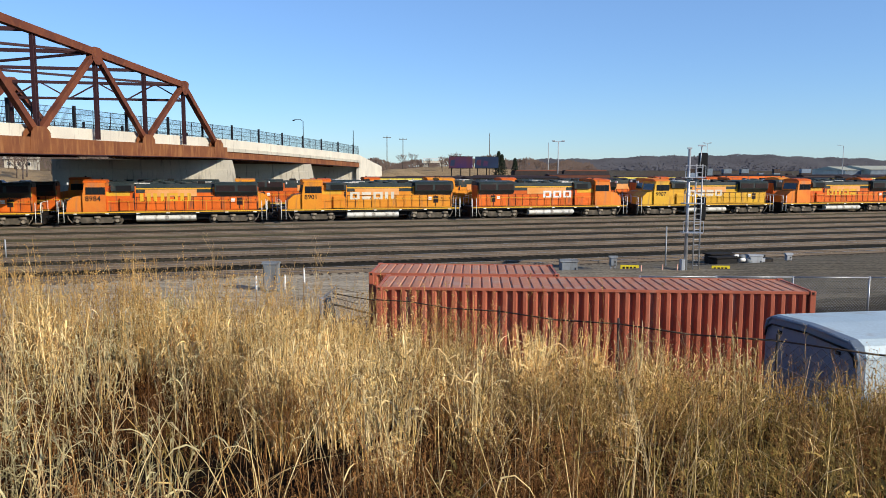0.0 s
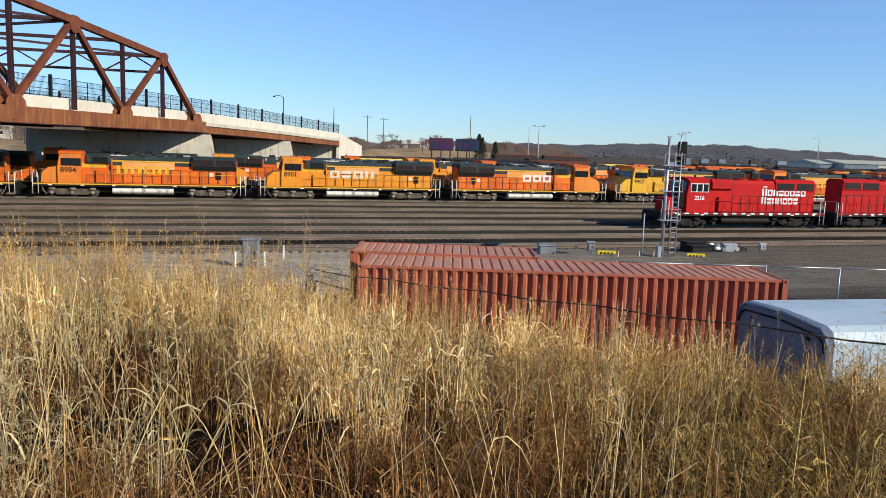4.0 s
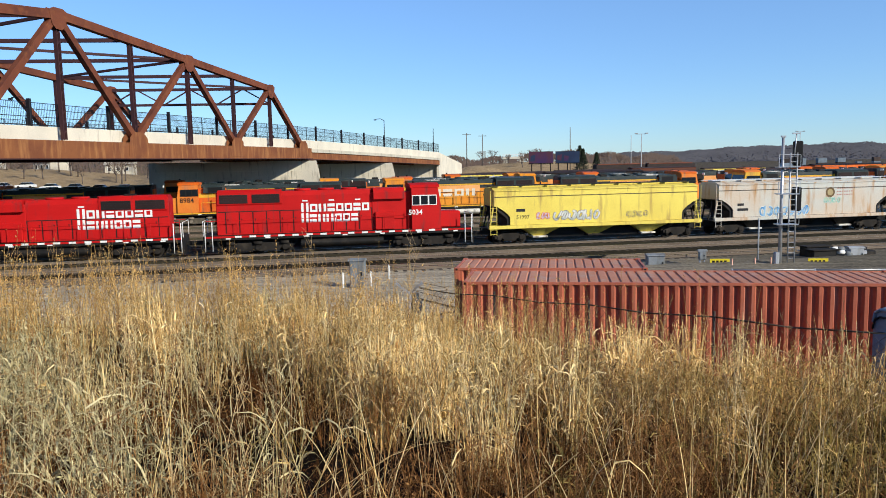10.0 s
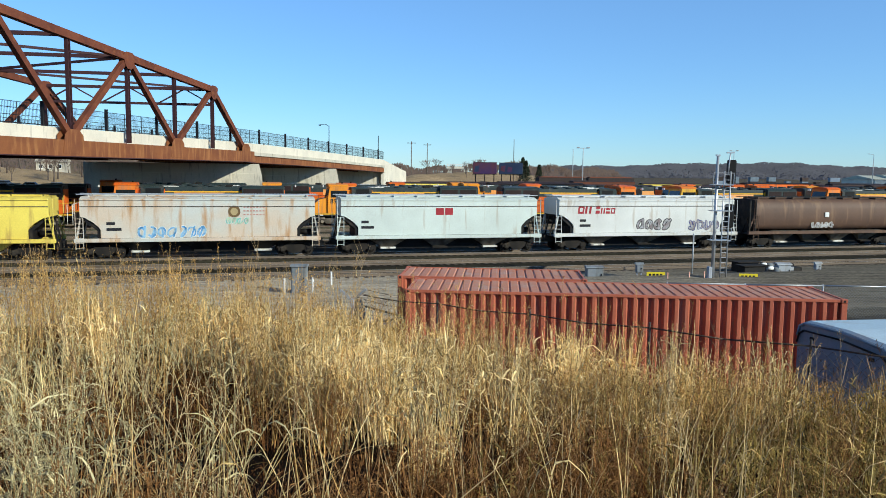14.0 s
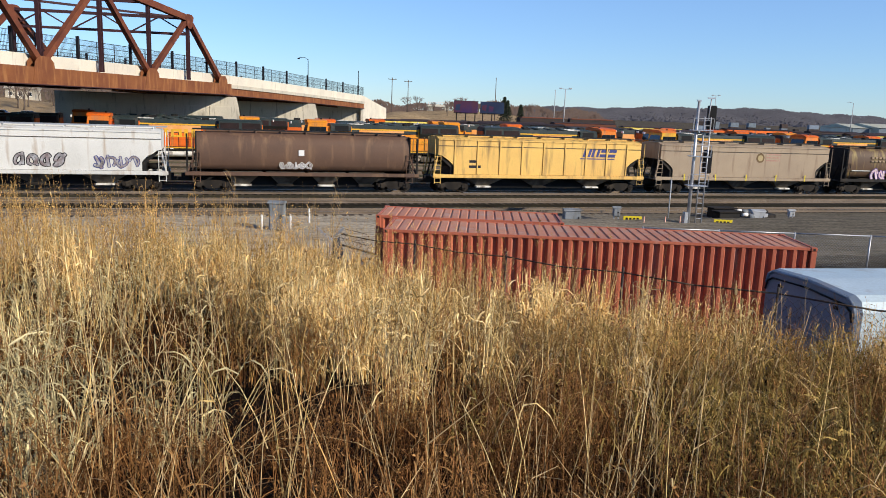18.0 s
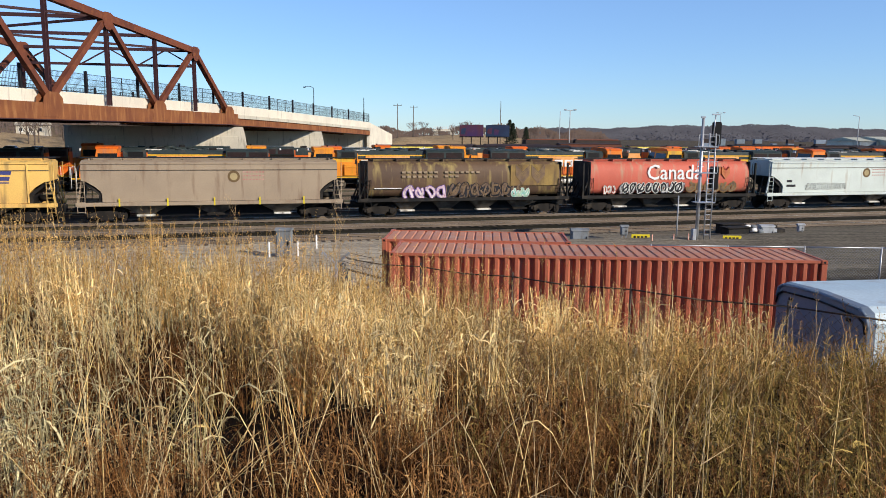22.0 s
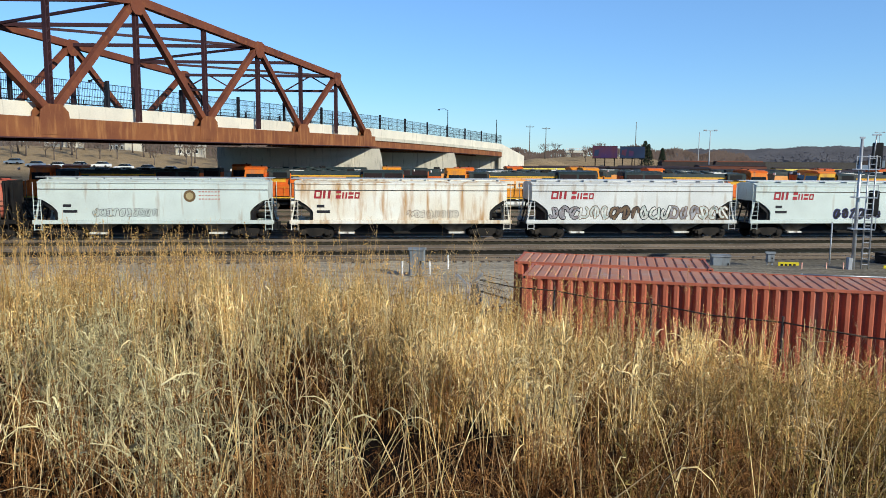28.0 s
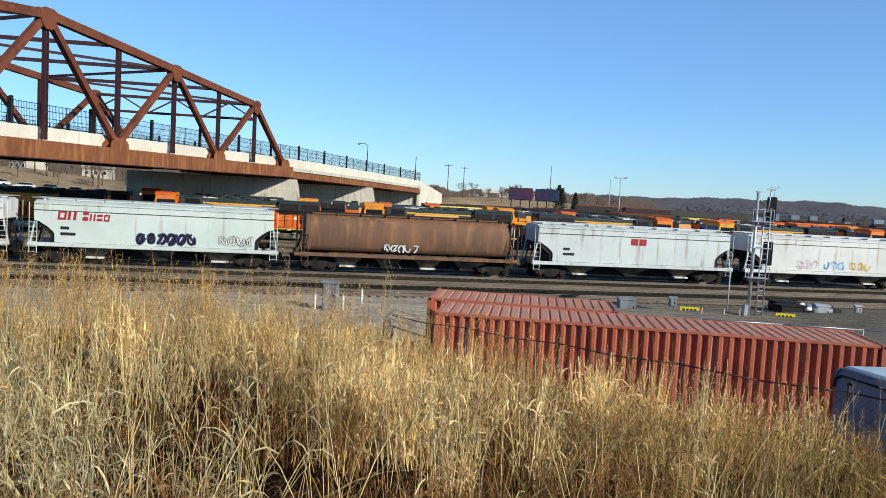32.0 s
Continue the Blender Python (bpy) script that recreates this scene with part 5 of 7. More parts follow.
graffiti(cars[8], -4.9, 1.2, 1.6, 2.45, -1.53, ("spray_grey", "spray_black"), 40)
graffiti(cars[8], -4.7, 1.0, 1.65, 2.5, -1.54, ("spray_black", "spray_pale"), 41)
emblem(cars[9], 2.4, 3.2)
small_marks(cars[9])
graffiti(cars[9], -4.2, 0.2, 1.75, 2.3, Y, ("white_hop", "spray_black"), 50)
red_mark(cars[10]); small_marks(cars[10])
graffiti(cars[10], 0.3, 4.2, 1.65, 2.2, Y, ("rust_white", "brown_hop"), 51)
red_mark(cars[11])
for k, ml in enumerate((("spray_grey", "spray_black"), ("spray_pale", "tag_brown"), ("tag_brown", "spray_black"), ("spray_pale", "spray_black"), ("spray_grey", "tag_brown"), ("spray_pale", "tag_brown"))):
    graffiti(cars[11], -6.6 + k * 2.35, -4.1 + k * 2.35, 1.55, 2.55, Y, ml, 60 + k)
red_mark(cars[12]); small_marks(cars[12])
graffiti(cars[12], -1.4, 2.6, 1.6, 2.4, Y, ("spray_black", "navy"), 70)
graffiti(cars[12], 4.0, 6.6, 1.7, 2.4, Y, ("spray_pale", "spray_black"), 71)
graffiti(cars[13], -2.0, 0.6, 1.7, 2.3, -1.5, ("spray_pale", "spray_black"), 72)
part("round_emblem", Shape().box(-0.5, 0.12, Y - 0.004, Y + 0.001, 3.0, 3.52).box(0.22, 0.84, Y - 0.004, Y + 0.001, 3.0, 3.52), "maroon", cars[14])
small_marks(cars[14])
for k, ml in enumerate((("spray_pink", "spray_pale"), ("spray_blue", "spray_pale"), ("buff_hop", "spray_pale"))):
    graffiti(cars[15], -3.6 + k * 2.6, -1.4 + k * 2.6, 1.65, 2.4, Y, ml, 80 + k)

# ---- shipping containers ----
def container(Lc, m, label):
    """A steel box: corner posts and castings, trapezoid-corrugated walls and roof, doors at +x."""
    t = thing("shipping_container", label, "container", m, "red containers on the gravel")
    H_, W_ = 2.6, 2.44
    def corrugated(n0, n1, pitch, depth, put, ridge_=0.30, slope_in=0.2):
        prof, x = [], n0
        while x < n1 - pitch * 0.5:
            prof += [(x, 0), (x + pitch * ridge_, 0), (x + pitch * (ridge_ + slope_in), depth), (x + pitch * (1 - slope_in), depth)]
            x += pitch
        prof.append((n1, 0))
        sh = Shape()
        k = len(prof)
        sh.add([put(a, b, 0) for a, b in prof] + [put(a, b, 1) for a, b in prof] + [put(a, b + 0.02, 0) for a, b in prof] + [put(a, b + 0.02, 1) for a, b in prof],
               [(i, i + 1, k + i + 1, k + i) for i in range(k - 1)] + [(2 * k + i, 2 * k + i + 1, 3 * k + i + 1, 3 * k + i) for i in range(k - 1)])
        return sh
    for y, s in ((0, 1), (W_, -1)):
        part("side_wall", corrugated(0.16, Lc - 0.16, 0.285, 0.10, lambda a, b, v, y=y, s=s: (a, y + s * (0.03 + b), 0.16 + v * (H_ - 0.26))), "box_red", t)
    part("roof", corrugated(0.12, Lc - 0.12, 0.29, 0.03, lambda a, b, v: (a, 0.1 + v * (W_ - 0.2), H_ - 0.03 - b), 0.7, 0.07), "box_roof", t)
    part("end_wall", corrugated(0.16, W_ - 0.16, 0.28, 0.05, lambda a, b, v: (0.03 + b, a, 0.16 + v * (H_ - 0.26))), "box_red", t)
    for k in range(2):
        d = part("door", Shape().box(Lc - 0.08, Lc - 0.03, 0.16 + k * 1.06, 1.2 + k * 1.06, 0.16, H_ - 0.12, 0.01), "box_red", t)
        for a in (0.3, 0.75):
            part("lock_rod", Shape().rod((Lc - 0.01, 0.16 + k * 1.06 + a, 0.2), (Lc - 0.01, 0.16 + k * 1.06 + a, H_ - 0.15), 0.02, 6), "galv", d)
    for x in (0.0, Lc - 0.16):
        for y in (0.0, W_ - 0.16):
            part("corner_post", Shape().box(x, x + 0.16, y, y + 0.16, 0.12, H_ - 0.12, 0.012), "box_red", t)
            for z in (0.0, H_ - 0.118):
                cst = part("corner_casting", Shape().box(x - 0.006, x + 0.166, y - 0.006, y + 0.166, z, z + 0.118, 0.015), "box_red", t)
                part("casting_hole", Shape().box(x + 0.05, x + 0.11, y - 0.012, y - 0.005, z + 0.03, z + 0.09), "black", cst)
    for y in (0.02, W_ - 0.1):
        part("top_side_rail", Shape().box(0.16, Lc - 0.16, y, y + 0.08, H_ - 0.1, H_ - 0.015, 0.01), "box_red", t)
        part("bottom_side_rail", Shape().box(0.16, Lc - 0.16, y, y + 0.08, 0.0, 0.16, 0.01), "box_red", t)
    for x in (0.02, Lc - 0.1):
        part("end_rail", Shape().box(x, x + 0.08, 0.16, W_ - 0.16, H_ - 0.1, H_ - 0.012, 0.01), "box_red", t)
    part("floor", Shape().box(0.1, Lc - 0.1, 0.1, W_ - 0.1, 0.1, 0.16), "black", t)
    return t
CZ = 0.36
near_box = container(12.19, pose(-1.72, 21.3, CZ, 0, 0, -2.6), "long faded red corrugated steel shipping container")
container(6.06, pose(-2.2, 24.15, CZ, 0, 0, -2.6), "short faded red corrugated shipping container beside the long one")

# ---- box trailer ----
def trailer():
    t = thing("box_trailer", "white box trailer, its end's shade painted blue-grey, parked by the fence", "trailer", pose(6.97, 12.2, 0.33, 0, 0, 10.1))
    Lb, W_, H_ = 9.0, 2.62, 3.22
    prof = [(0, 0.95), (0, H_ - 0.28), (0.06, H_ - 0.1), (0.22, H_ - 0.02), (W_ / 2, H_ + 0.03), (W_ - 0.22, H_ - 0.02), (W_ - 0.06, H_ - 0.1), (W_, H_ - 0.28), (W_, 0.95)]
    part("body", Shape().prism(prof, 0.12, Lb, "x"), "trailer_white_sky_tint", t)
    prof2 = [(y * 0.97 + 0.04, z - 0.02) for y, z in prof]
    part("end_panel", Shape().loft([[(0.0, y, z) for y, z in prof2], [(0.12, y, z) for y, z in prof]], smooth=False), "trailer_blue_and_shade", t, "end panel with rounded top, its shade put into a blue-grey colour")
    part("end_trim", Shape().path([(-0.01, y, z - 0.03) for y, z in prof2[1:-1]], 0.03, 6), "trailer_blue_and_shade", t)
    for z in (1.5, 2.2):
        part("end_rub_rail", Shape().box(-0.03, 0.0, 0.2, W_ - 0.2, z, z + 0.06), "trailer_blue_and_shade", t)
    for y in (0.5, W_ - 0.5):
        part("marker_lamp", Shape().box(-0.03, 0.0, y - 0.05, y + 0.05, H_ - 0.34, H_ - 0.28), "black", t)
    part("chassis", Shape().box(0.3, Lb - 0.2, 0.7, W_ - 0.7, 0.7, 0.95), "black", t)
    part("side_rail", Shape().box(0.12, Lb, -0.02, 0.0, 0.95, 1.15), "galv", t)
    for x in np.arange(0.7, Lb, 0.62):
        part("side_seam", Shape().box(x, x + 0.02, -0.008, 0.0, 1.15, H_ - 0.3), "trailer_white_sky_tint", t)
    for x in (6.3, 7.5):
        for y in (0.25, W_ - 0.25):
            part("wheel", Shape().rod((x, y - 0.14, 0.5), (x, y + 0.14, 0.5), 0.5, 18), "black", t)
    part("landing_leg", Shape().box(1.3, 1.45, 0.5, 0.65, 0.02, 0.9), "black", t)
    part("landing_leg", Shape().box(1.3, 1.45, W_ - 0.65, W_ - 0.5, 0.02, 0.9), "black", t)
    swoosh = [(1.5, 1.16), (1.75, 1.55), (2.1, 1.9), (2.6, 2.2), (3.3, 2.42), (4.4, 2.56), (6.0, 2.64), (Lb - 0.1, 2.68), (Lb - 0.1, 1.16)]
    part("painted_swoosh", Shape().prism(swoosh, -0.016, -0.01), "trailer_blue_and_shade", t, "dark blue painted curve")
    part("roof_edge", Shape().box(0.12, Lb, -0.012, 0.03, H_ - 0.32, H_ - 0.27), "trailer_white_sky_tint", t)
    part("end_cap", Shape().path([(-0.03, y * 0.985 + 0.02, z - 0.16) for y, z in prof2[1:-1]], 0.02, 6), "black", t)
    part("roof_vent", Shape().box(3.6, 4.3, 1.0, 1.5, H_ + 0.02, H_ + 0.14, 0.03), "black", t)
    return t
trailer()

# ---- fences ----
M["wire_dark"] = surf("dark_wire", (0.05, 0.045, 0.04), (0.09, 0.06, 0.045), 0.6, 0.4)
M["mesh_net"] = surf("chain_link_wire", (0.3, 0.31, 0.32), (0.24, 0.25, 0.26), 0.5, 0.5)
def net(t, a, b, za, zb, h, step, mat, r=0.004):
    """Chain link between two posts: crossing slanted wires."""
    sh = Shape()
    a, b = Vector(a), Vector(b)
    L_ = (b - a).length
    d = (b - a).normalized()
    n = int((L_ + h) / step)
    for s in (1, -1):
        for i in range(n):
            u0 = i * step - (h if s > 0 else 0)
            u1 = u0 + h if s > 0 else u0 + h
            lo, hi = max(0, u0), min(L_, u1)
            if hi <= lo:
                continue
            v0, v1 = (lo - u0) / h, (hi - u0) / h
            if s < 0:
                v0, v1 = 1 - v0, 1 - v1
            p, q = a + d * lo, a + d * hi
            gz = lambda u: za + (zb - za) * u / L_
            sh.beam((p.x, p.y, gz(lo) + v0 * h), (q.x, q.y, gz(hi) + v1 * h), r, r)
    tagged(part("chain_link", sh, mat, t), kind="stuff")

def near_fence():
    t = thing("chain_link_fence", "old chain-link fence with a dark top wire along the grass bank", "fence")
    a, b = Vector((-2.62, 19.15, 3.12)), Vector((9.2, 7.55, 4.05))
    n = 6
    pts = [a.lerp(b, i / n) for i in range(n + 1)]
    for p in pts[1:]:
        g = float(ground_z(np.array(p.x), np.array(p.y)))
        part("post", Shape().rod((p.x, p.y, g - 0.1), (p.x, p.y, p.z + 0.1), 0.022, 7), "wire_dark", t)
    for p, q in zip(pts, pts[1:]):
        mid = (p + q) / 2 - Vector((0, 0, 0.05))
        part("top_wire", Shape().path([p, mid, q], 0.015, 6), "wire_dark", t)
        net(t, (p.x, p.y, 0), (q.x, q.y, 0), p.z - 1.7, q.z - 1.7, 1.65, 0.16, "wire_dark", 0.004)
    return t
near_fence()

def gate_post():
    t = thing("gate_post", "grey corner post with barbed-wire arms and a dark bundled tarp", "post", pose(-2.93, 19.3, -0.05))
    part("post", Shape().rod((0, 0, 0.2), (0, 0, 3.05), 0.06, 8), "galv", t)
    for s in (-1, 1):
        part("barb_arm", Shape().beam((0, 0, 3.0), (s * 0.36, -0.05, 3.32), 0.05, 0.06), "galv", t)
    rings = []
    for k, (z, r) in enumerate(((0.6, 0.24), (1.2, 0.25), (1.8, 0.23), (2.3, 0.22), (2.75, 0.19), (3.0, 0.1))):
        rings.append([(0.12 + math.cos(a) * r * (1 + 0.25 * math.sin(3 * a + k)), 0.15 + math.sin(a) * r * (1 + 0.2 * math.cos(2 * a + k)), z) for a in (2 * math.pi * i / 14 for i in range(14))])
    part("tarp", Shape().loft(rings), "tarp", t, "dark tarp")
    for k in range(3):
        part("barbed_wire", Shape().path([(0.36 - k * 0.12, -0.05, 3.3 - k * 0.1), (0.9, 0.4, 3.1 - k * 0.15)], 0.01, 4), "wire_dark", t)
    part("brace", Shape().beam((0.05, 0.1, 2.9), (1.15, 1.6, 2.3), 0.05, 0.05), "wire_dark", t)
    part("brace", Shape().beam((0.05, 0.1, 2.3), (1.15, 1.6, 2.25), 0.05, 0.05), "wire_dark", t)
gate_post()

def back_fence():
    t = thing("chain_link_fence", "grey galvanised chain-link fence with a pale top rail", "fence")
    xs = np.arange(8.0, 48, 3.05)
    for x in xs:
        part("post", Shape().rod((x, 30, 0.1), (x, 30, 2.05), 0.035, 8), "galv", t)
    for a, b in zip(xs, xs[1:]):
        part("top_rail", Shape().rod((a, 30, 2.0), (b, 30, 2.0), 0.03, 6), "galv", t)
        net(t, (a, 30, 0), (b, 30, 0), 0.2, 0.2, 1.78, 0.12, "mesh_net", 0.006)
back_fence()

# ---- signal masts and track-side cases ----
def signal_mast(m, mirror=1, big=False):
    t = thing("signal_mast", "tall galvanised signal mast with ladder, platform and black signal heads", "signal", m, "signals of the yard")
    part("base", Shape().box(-0.35, 0.35, -0.35, 0.35, -0.2, 0.15, 0.03), "pier", t)
    part("mast", Shape().rod((0, 0, 0.1), (0.0, 0, 7.45), 0.11, 10, 0.075), "galv", t)
    lad = Shape()
    for dx in (0.42, 0.78):
        lad.rod((dx * mirror, 0, 0.1), (dx * mirror, 0, 6.6), 0.04, 6)
    for z in np.arange(0.4, 6.5, 0.3):
        lad.rod((0.42 * mirror, 0, z), (0.78 * mirror, 0, z), 0.022, 5)
    part("ladder", lad, "galv", t)
    part("upper_pole", Shape().rod((0.62 * mirror, 0, 6.4), (0.7 * mirror, 0, 7.65), 0.035, 6), "galv", t)
    for z, w in ((2.6, 0.55), (4.3, 0.45), (5.8, 0.4)):
        pl = part("platform", Shape().box(-0.3 * mirror if mirror > 0 else -0.85, 0.85 if mirror > 0 else 0.3, -0.35, 0.35, z, z + 0.05), "galv", t)
        gd = Shape().path([(-0.3 * mirror, -0.35, z + 0.05), (-0.3 * mirror, -0.35, z + 0.7), (0.85 * mirror, -0.35, z + 0.7), (0.85 * mirror, -0.35, z + 0.05)], 0.018, 5)
        part("guard_rail", gd, "galv", pl)
    for z in (3.35, 5.9):
        hd = part("signal_head", Shape().box(0.85 * mirror - 0.24, 0.85 * mirror + 0.24, 0.0, 0.35, z, z + 1.35, 0.06), "lead", t)
        for k in range(3):
            part("visor", Shape().rod((0.85 * mirror, 0.35, z + 0.28 + 0.4 * k), (0.85 * mirror, 0.62, z + 0.28 + 0.4 * k), 0.13, 10), "lead", hd)
    if big:
        part("signal_head", Shape().box(-0.95, 0.15, -0.5, -0.15, 4.7, 6.1, 0.08), "lead", t)
    part("control_box", Shape().box(-0.3, -0.08, -0.2, 0.2, 0.35, 1.05, 0.03), "grey_paint", t)
    part("cap", Shape().box(-0.12, 0.12, -0.08, 0.08, 7.45, 7.55), "galv", t)
    part("cap", Shape().box(0.58 * mirror - 0.1, 0.82 * mirror + 0.1, -0.05, 0.05, 7.62, 7.7) if mirror > 0 else Shape().box(-0.9, -0.5, -0.05, 0.05, 7.62, 7.7), "galv", t)
signal_mast(pose(14.4, 44.3, -0.1))
signal_mast(pose(-36.6, 38.6, -0.1), 1, True)

def case(name, label, x, y, z, w, d, h, mat, legs=0.0, turn=0.0):
    t = thing(name, label, "cabinet", pose(x, y, z, 0, 0, turn))
    part("body", Shape().box(-w / 2, w / 2, -d / 2, d / 2, legs, legs + h, 0.03), mat, t)
    part("lid", Shape().prism([(-d / 2 - 0.05, legs + h), (d / 2 + 0.05, legs + h), (d / 2 + 0.02, legs + h + 0.06), (0, legs + h + 0.12), (-d / 2 - 0.02, legs + h + 0.06)], -w / 2 - 0.05, w / 2 + 0.05, "x"), mat, t)
    part("door", Shape().box(-w / 2 + 0.05, w / 2 - 0.05, -d / 2 - 0.02, -d / 2 - 0.002, legs + 0.06, legs + h - 0.06, 0.01), mat, t)
    part("handle", Shape().box(w / 2 - 0.16, w / 2 - 0.1, -d / 2 - 0.05, -d / 2 - 0.02, legs + h * 0.45, legs + h * 0.6), "black", t)
    if legs:
        for s in (-1, 1):
            part("leg", Shape().box(s * w * 0.3 - 0.04, s * w * 0.3 + 0.04, -0.04, 0.04, -0.1, legs), "galv", t)
    return t
case("relay_case", "pale grey steel relay case beside the track", 7.75, 45.6, -0.2, 1.0, 0.8, 0.85, "case_grey", 0.0)
case("junction_box", "small grey junction box on two legs", 10.4, 45.4, -0.15, 0.42, 0.3, 0.5, "case_grey", 0.55)
case("relay_case", "pale grey steel relay case by the switch machine", 20.6, 49.6, -0.2, 0.85, 0.75, 0.75, "grey_paint")
case("junction_box", "small grey box on a post by the switch", 23.4, 50.8, -0.2, 0.4, 0.3, 0.4, "grey_paint", 0.3)
case("control_cabinet", "blue-grey steel control cabinet on a short stand", -8.05, 36.2, 0.0, 0.72, 0.5, 1.3, "case_grey", 0.35)
case("junction_box", "small white steel box on the ballast by the signal", -34.6, 38.9, -0.2, 0.75, 0.5, 0.75, "white")
def switch_machine(s_, d_, n):
    sw = thing("switch_machine", "low black switch machine with pale fittings", "switch machine", yard(s_, d_, -0.15), "switch machines")
    part("housing", Shape().box(-2.2, -0.6, -0.4, 0.4, 0, 0.62, 0.05), "black", sw)
    part("cover", Shape().box(-2.3, -0.4, -0.5, 0.5, 0.62, 0.7, 0.02), "truck_iron", sw)
    part("motor", Shape().rod((0.1, -0.2, 0.32), (0.7, -0.2, 0.32), 0.26, 12), "case_grey", sw)
    part("motor_cap", Shape().rod((-0.5, -0.42, 0.5), (-0.1, -0.42, 0.5), 0.12, 10), "white", sw)
    part("gear_box", Shape().box(0.8, 2.2, -0.4, 0.4, 0, 0.5, 0.05), "black", sw)
    part("gear_lid", Shape().box(1.2, 1.5, -0.46, -0.3, 0.3, 0.55, 0.03), "galv", sw)
    part("base_plate", Shape().box(-2.4, 2.4, -0.6, 0.6, -0.1, 0.02), "black", sw)
    part("throw_rod", Shape().rod((-1, 0.3, 0.1), (-1, 2.2, 0.1), 0.04, 6), "galv", sw)
switch_machine(34.2, 43.4, 0)
switch_machine(33.3, 41.6, 1)
def marker(x, y, h, mat, label, name="marker_post", r=0.04):
    t = thing(name, label, "post", pose(x, y, -0.1))
    part("post", Shape().rod((0, 0, 0), (0, 0, h), r, 8), mat, t)
    part("cap", Shape().rod((0, 0, h), (0, 0, h + 0.05), r * 1.2, 8, r * 0.4), mat, t)
for x, y in ((-8.75, 36.0), (-7.45, 36.4), (-6.95, 38.7)):
    marker(x, y, 1.15, "white", "white plastic marker post on gravel", r=0.05)
M["stake"] = surf("orange_white_stake", (0.75, 0.3, 0.18), (0.8, 0.5, 0.4), 0.6, big=4)
for x, y in ((11.6, 43.5), (12.95, 43.9), (13.9, 44.2)):
    marker(x, y, 0.75, "stake", "short orange and white marker stake", r=0.035)
marker(14.5, 48.6, 2.6, "grey_paint", "thin grey pole beside the tracks", "pole", 0.045)
marker(-30.2, 52.5, 1.2, "grey_paint", "thin grey pole beside the tracks", "pole", 0.05)
for x, y in ((11.3, 45.0), (16.7, 44.9)):
    t = thing("track_sign", "low yellow derail sign with dark marks", "sign", pose(x, y, -0.1, 0, 0, 0))
    part("plate", Shape().box(-0.55, 0.55, -0.02, 0.02, 0.25, 0.6, 0.01), "yel_sign", t)
    for k in range(4):
        part("caption_bar", Shape().box(-0.42 + k * 0.22, -0.28 + k * 0.22, -0.026, -0.018, 0.34, 0.5), "black", t)
    for s in (-0.4, 0.4):
        part("leg", Shape().box(s - 0.03, s + 0.03, 0.0, 0.04, -0.1, 0.26), "black", t)

# ---- far side of the yard ----
M["dirt"] = surf("dry_dirt", (0.2, 0.145, 0.085), (0.15, 0.11, 0.065), 0.95)
M["bark"] = surf("bare_bark", (0.11, 0.085, 0.07), (0.14, 0.11, 0.09), 0.9)
M["twig"] = surf("bare_twigs", (0.20, 0.135, 0.10), (0.15, 0.11, 0.095), 0.9, vary=0.15, island=True)
# the bluish grey is distance haze put into the woods' base colour
M["hazed_hill_trees"] = surf("far_woods", (0.13, 0.126, 0.142), (0.105, 0.102, 0.118), 0.95, big=0.03, fine=0.2, vary=0.05, island=True)
M["evergreen"] = surf("evergreen", (0.02, 0.03, 0.018), (0.03, 0.04, 0.02), 0.9, vary=0.3, island=True)
M["purple"] = surf("billboard_purple", (0.06, 0.03, 0.10), (0.10, 0.035, 0.05), 0.5, big=0.25)
M["bill_blue"] = surf("billboard_blue", (0.025, 0.035, 0.075), (0.03, 0.05, 0.10), 0.5, big=0.2)
M["shed_blue"] = surf("shed_blue_grey", (0.16, 0.2, 0.24), None, 0.6)
M["shed_pale"] = surf("shed_pale", (0.5, 0.5, 0.4), (0.45, 0.46, 0.38), 0.7)
M["car_dark"] = surf("far_car_dark", (0.03, 0.022, 0.02), (0.05, 0.03, 0.025), 0.7, vary=0.4)
M["car_rust"] = surf("far_car_rust", (0.2, 0.06, 0.03), (0.14, 0.05, 0.03), 0.7, vary=0.4)

def pole(x, y, h, label, top="T", mat="bark", name="utility_pole"):
    z = float(ground_z(np.array(x), np.array(y)))
    t = thing(name, label, "pole", pose(x, y, z))
    part("pole", Shape().rod((0, 0, -0.2), (0, 0, h), 0.16, 8, 0.1), mat, t)
    if top == "T":
        part("crossarm", Shape().box(-1.3, 1.3, -0.06, 0.06, h - 0.6, h - 0.45), mat, t)
        part("insulators", Shape().rod((-1.1, 0, h - 0.45), (-1.1, 0, h - 0.25), 0.05, 6).rod((1.1, 0, h - 0.45), (1.1, 0, h - 0.25), 0.05, 6), mat, t)
    elif top == "lamp":
        part("head_arm", Shape().box(-1.4, 1.4, -0.08, 0.08, h - 0.1, h + 0.05), mat, t)
        for s in (-1.3, 1.3):
            part("floodlight", Shape().box(s - 0.4, s + 0.4, -0.25, 0.25, h - 0.05, h + 0.28, 0.05), mat, t)
    elif top == "arm":
        part("arm", Shape().path([(0, 0, h), (-1.5, 0, h + 0.3)], 0.06, 6), mat, t)
        part("lamp_head", Shape().box(-2.1, -1.4, -0.15, 0.15, h + 0.2, h + 0.38, 0.04), mat, t)
    return t
def at(rx, y):
    return rx * y, y
pole(*at(-0.0728, 236), 15.0, "grey wooden utility pole with a crossarm")
pole(*at(-0.052, 250), 14.2, "grey wooden utility pole with a crossarm")
pole(*at(0.1509, 205), 13.0, "tall yard floodlight mast with two lamps", "lamp", "grey_paint", "floodlight_mast")
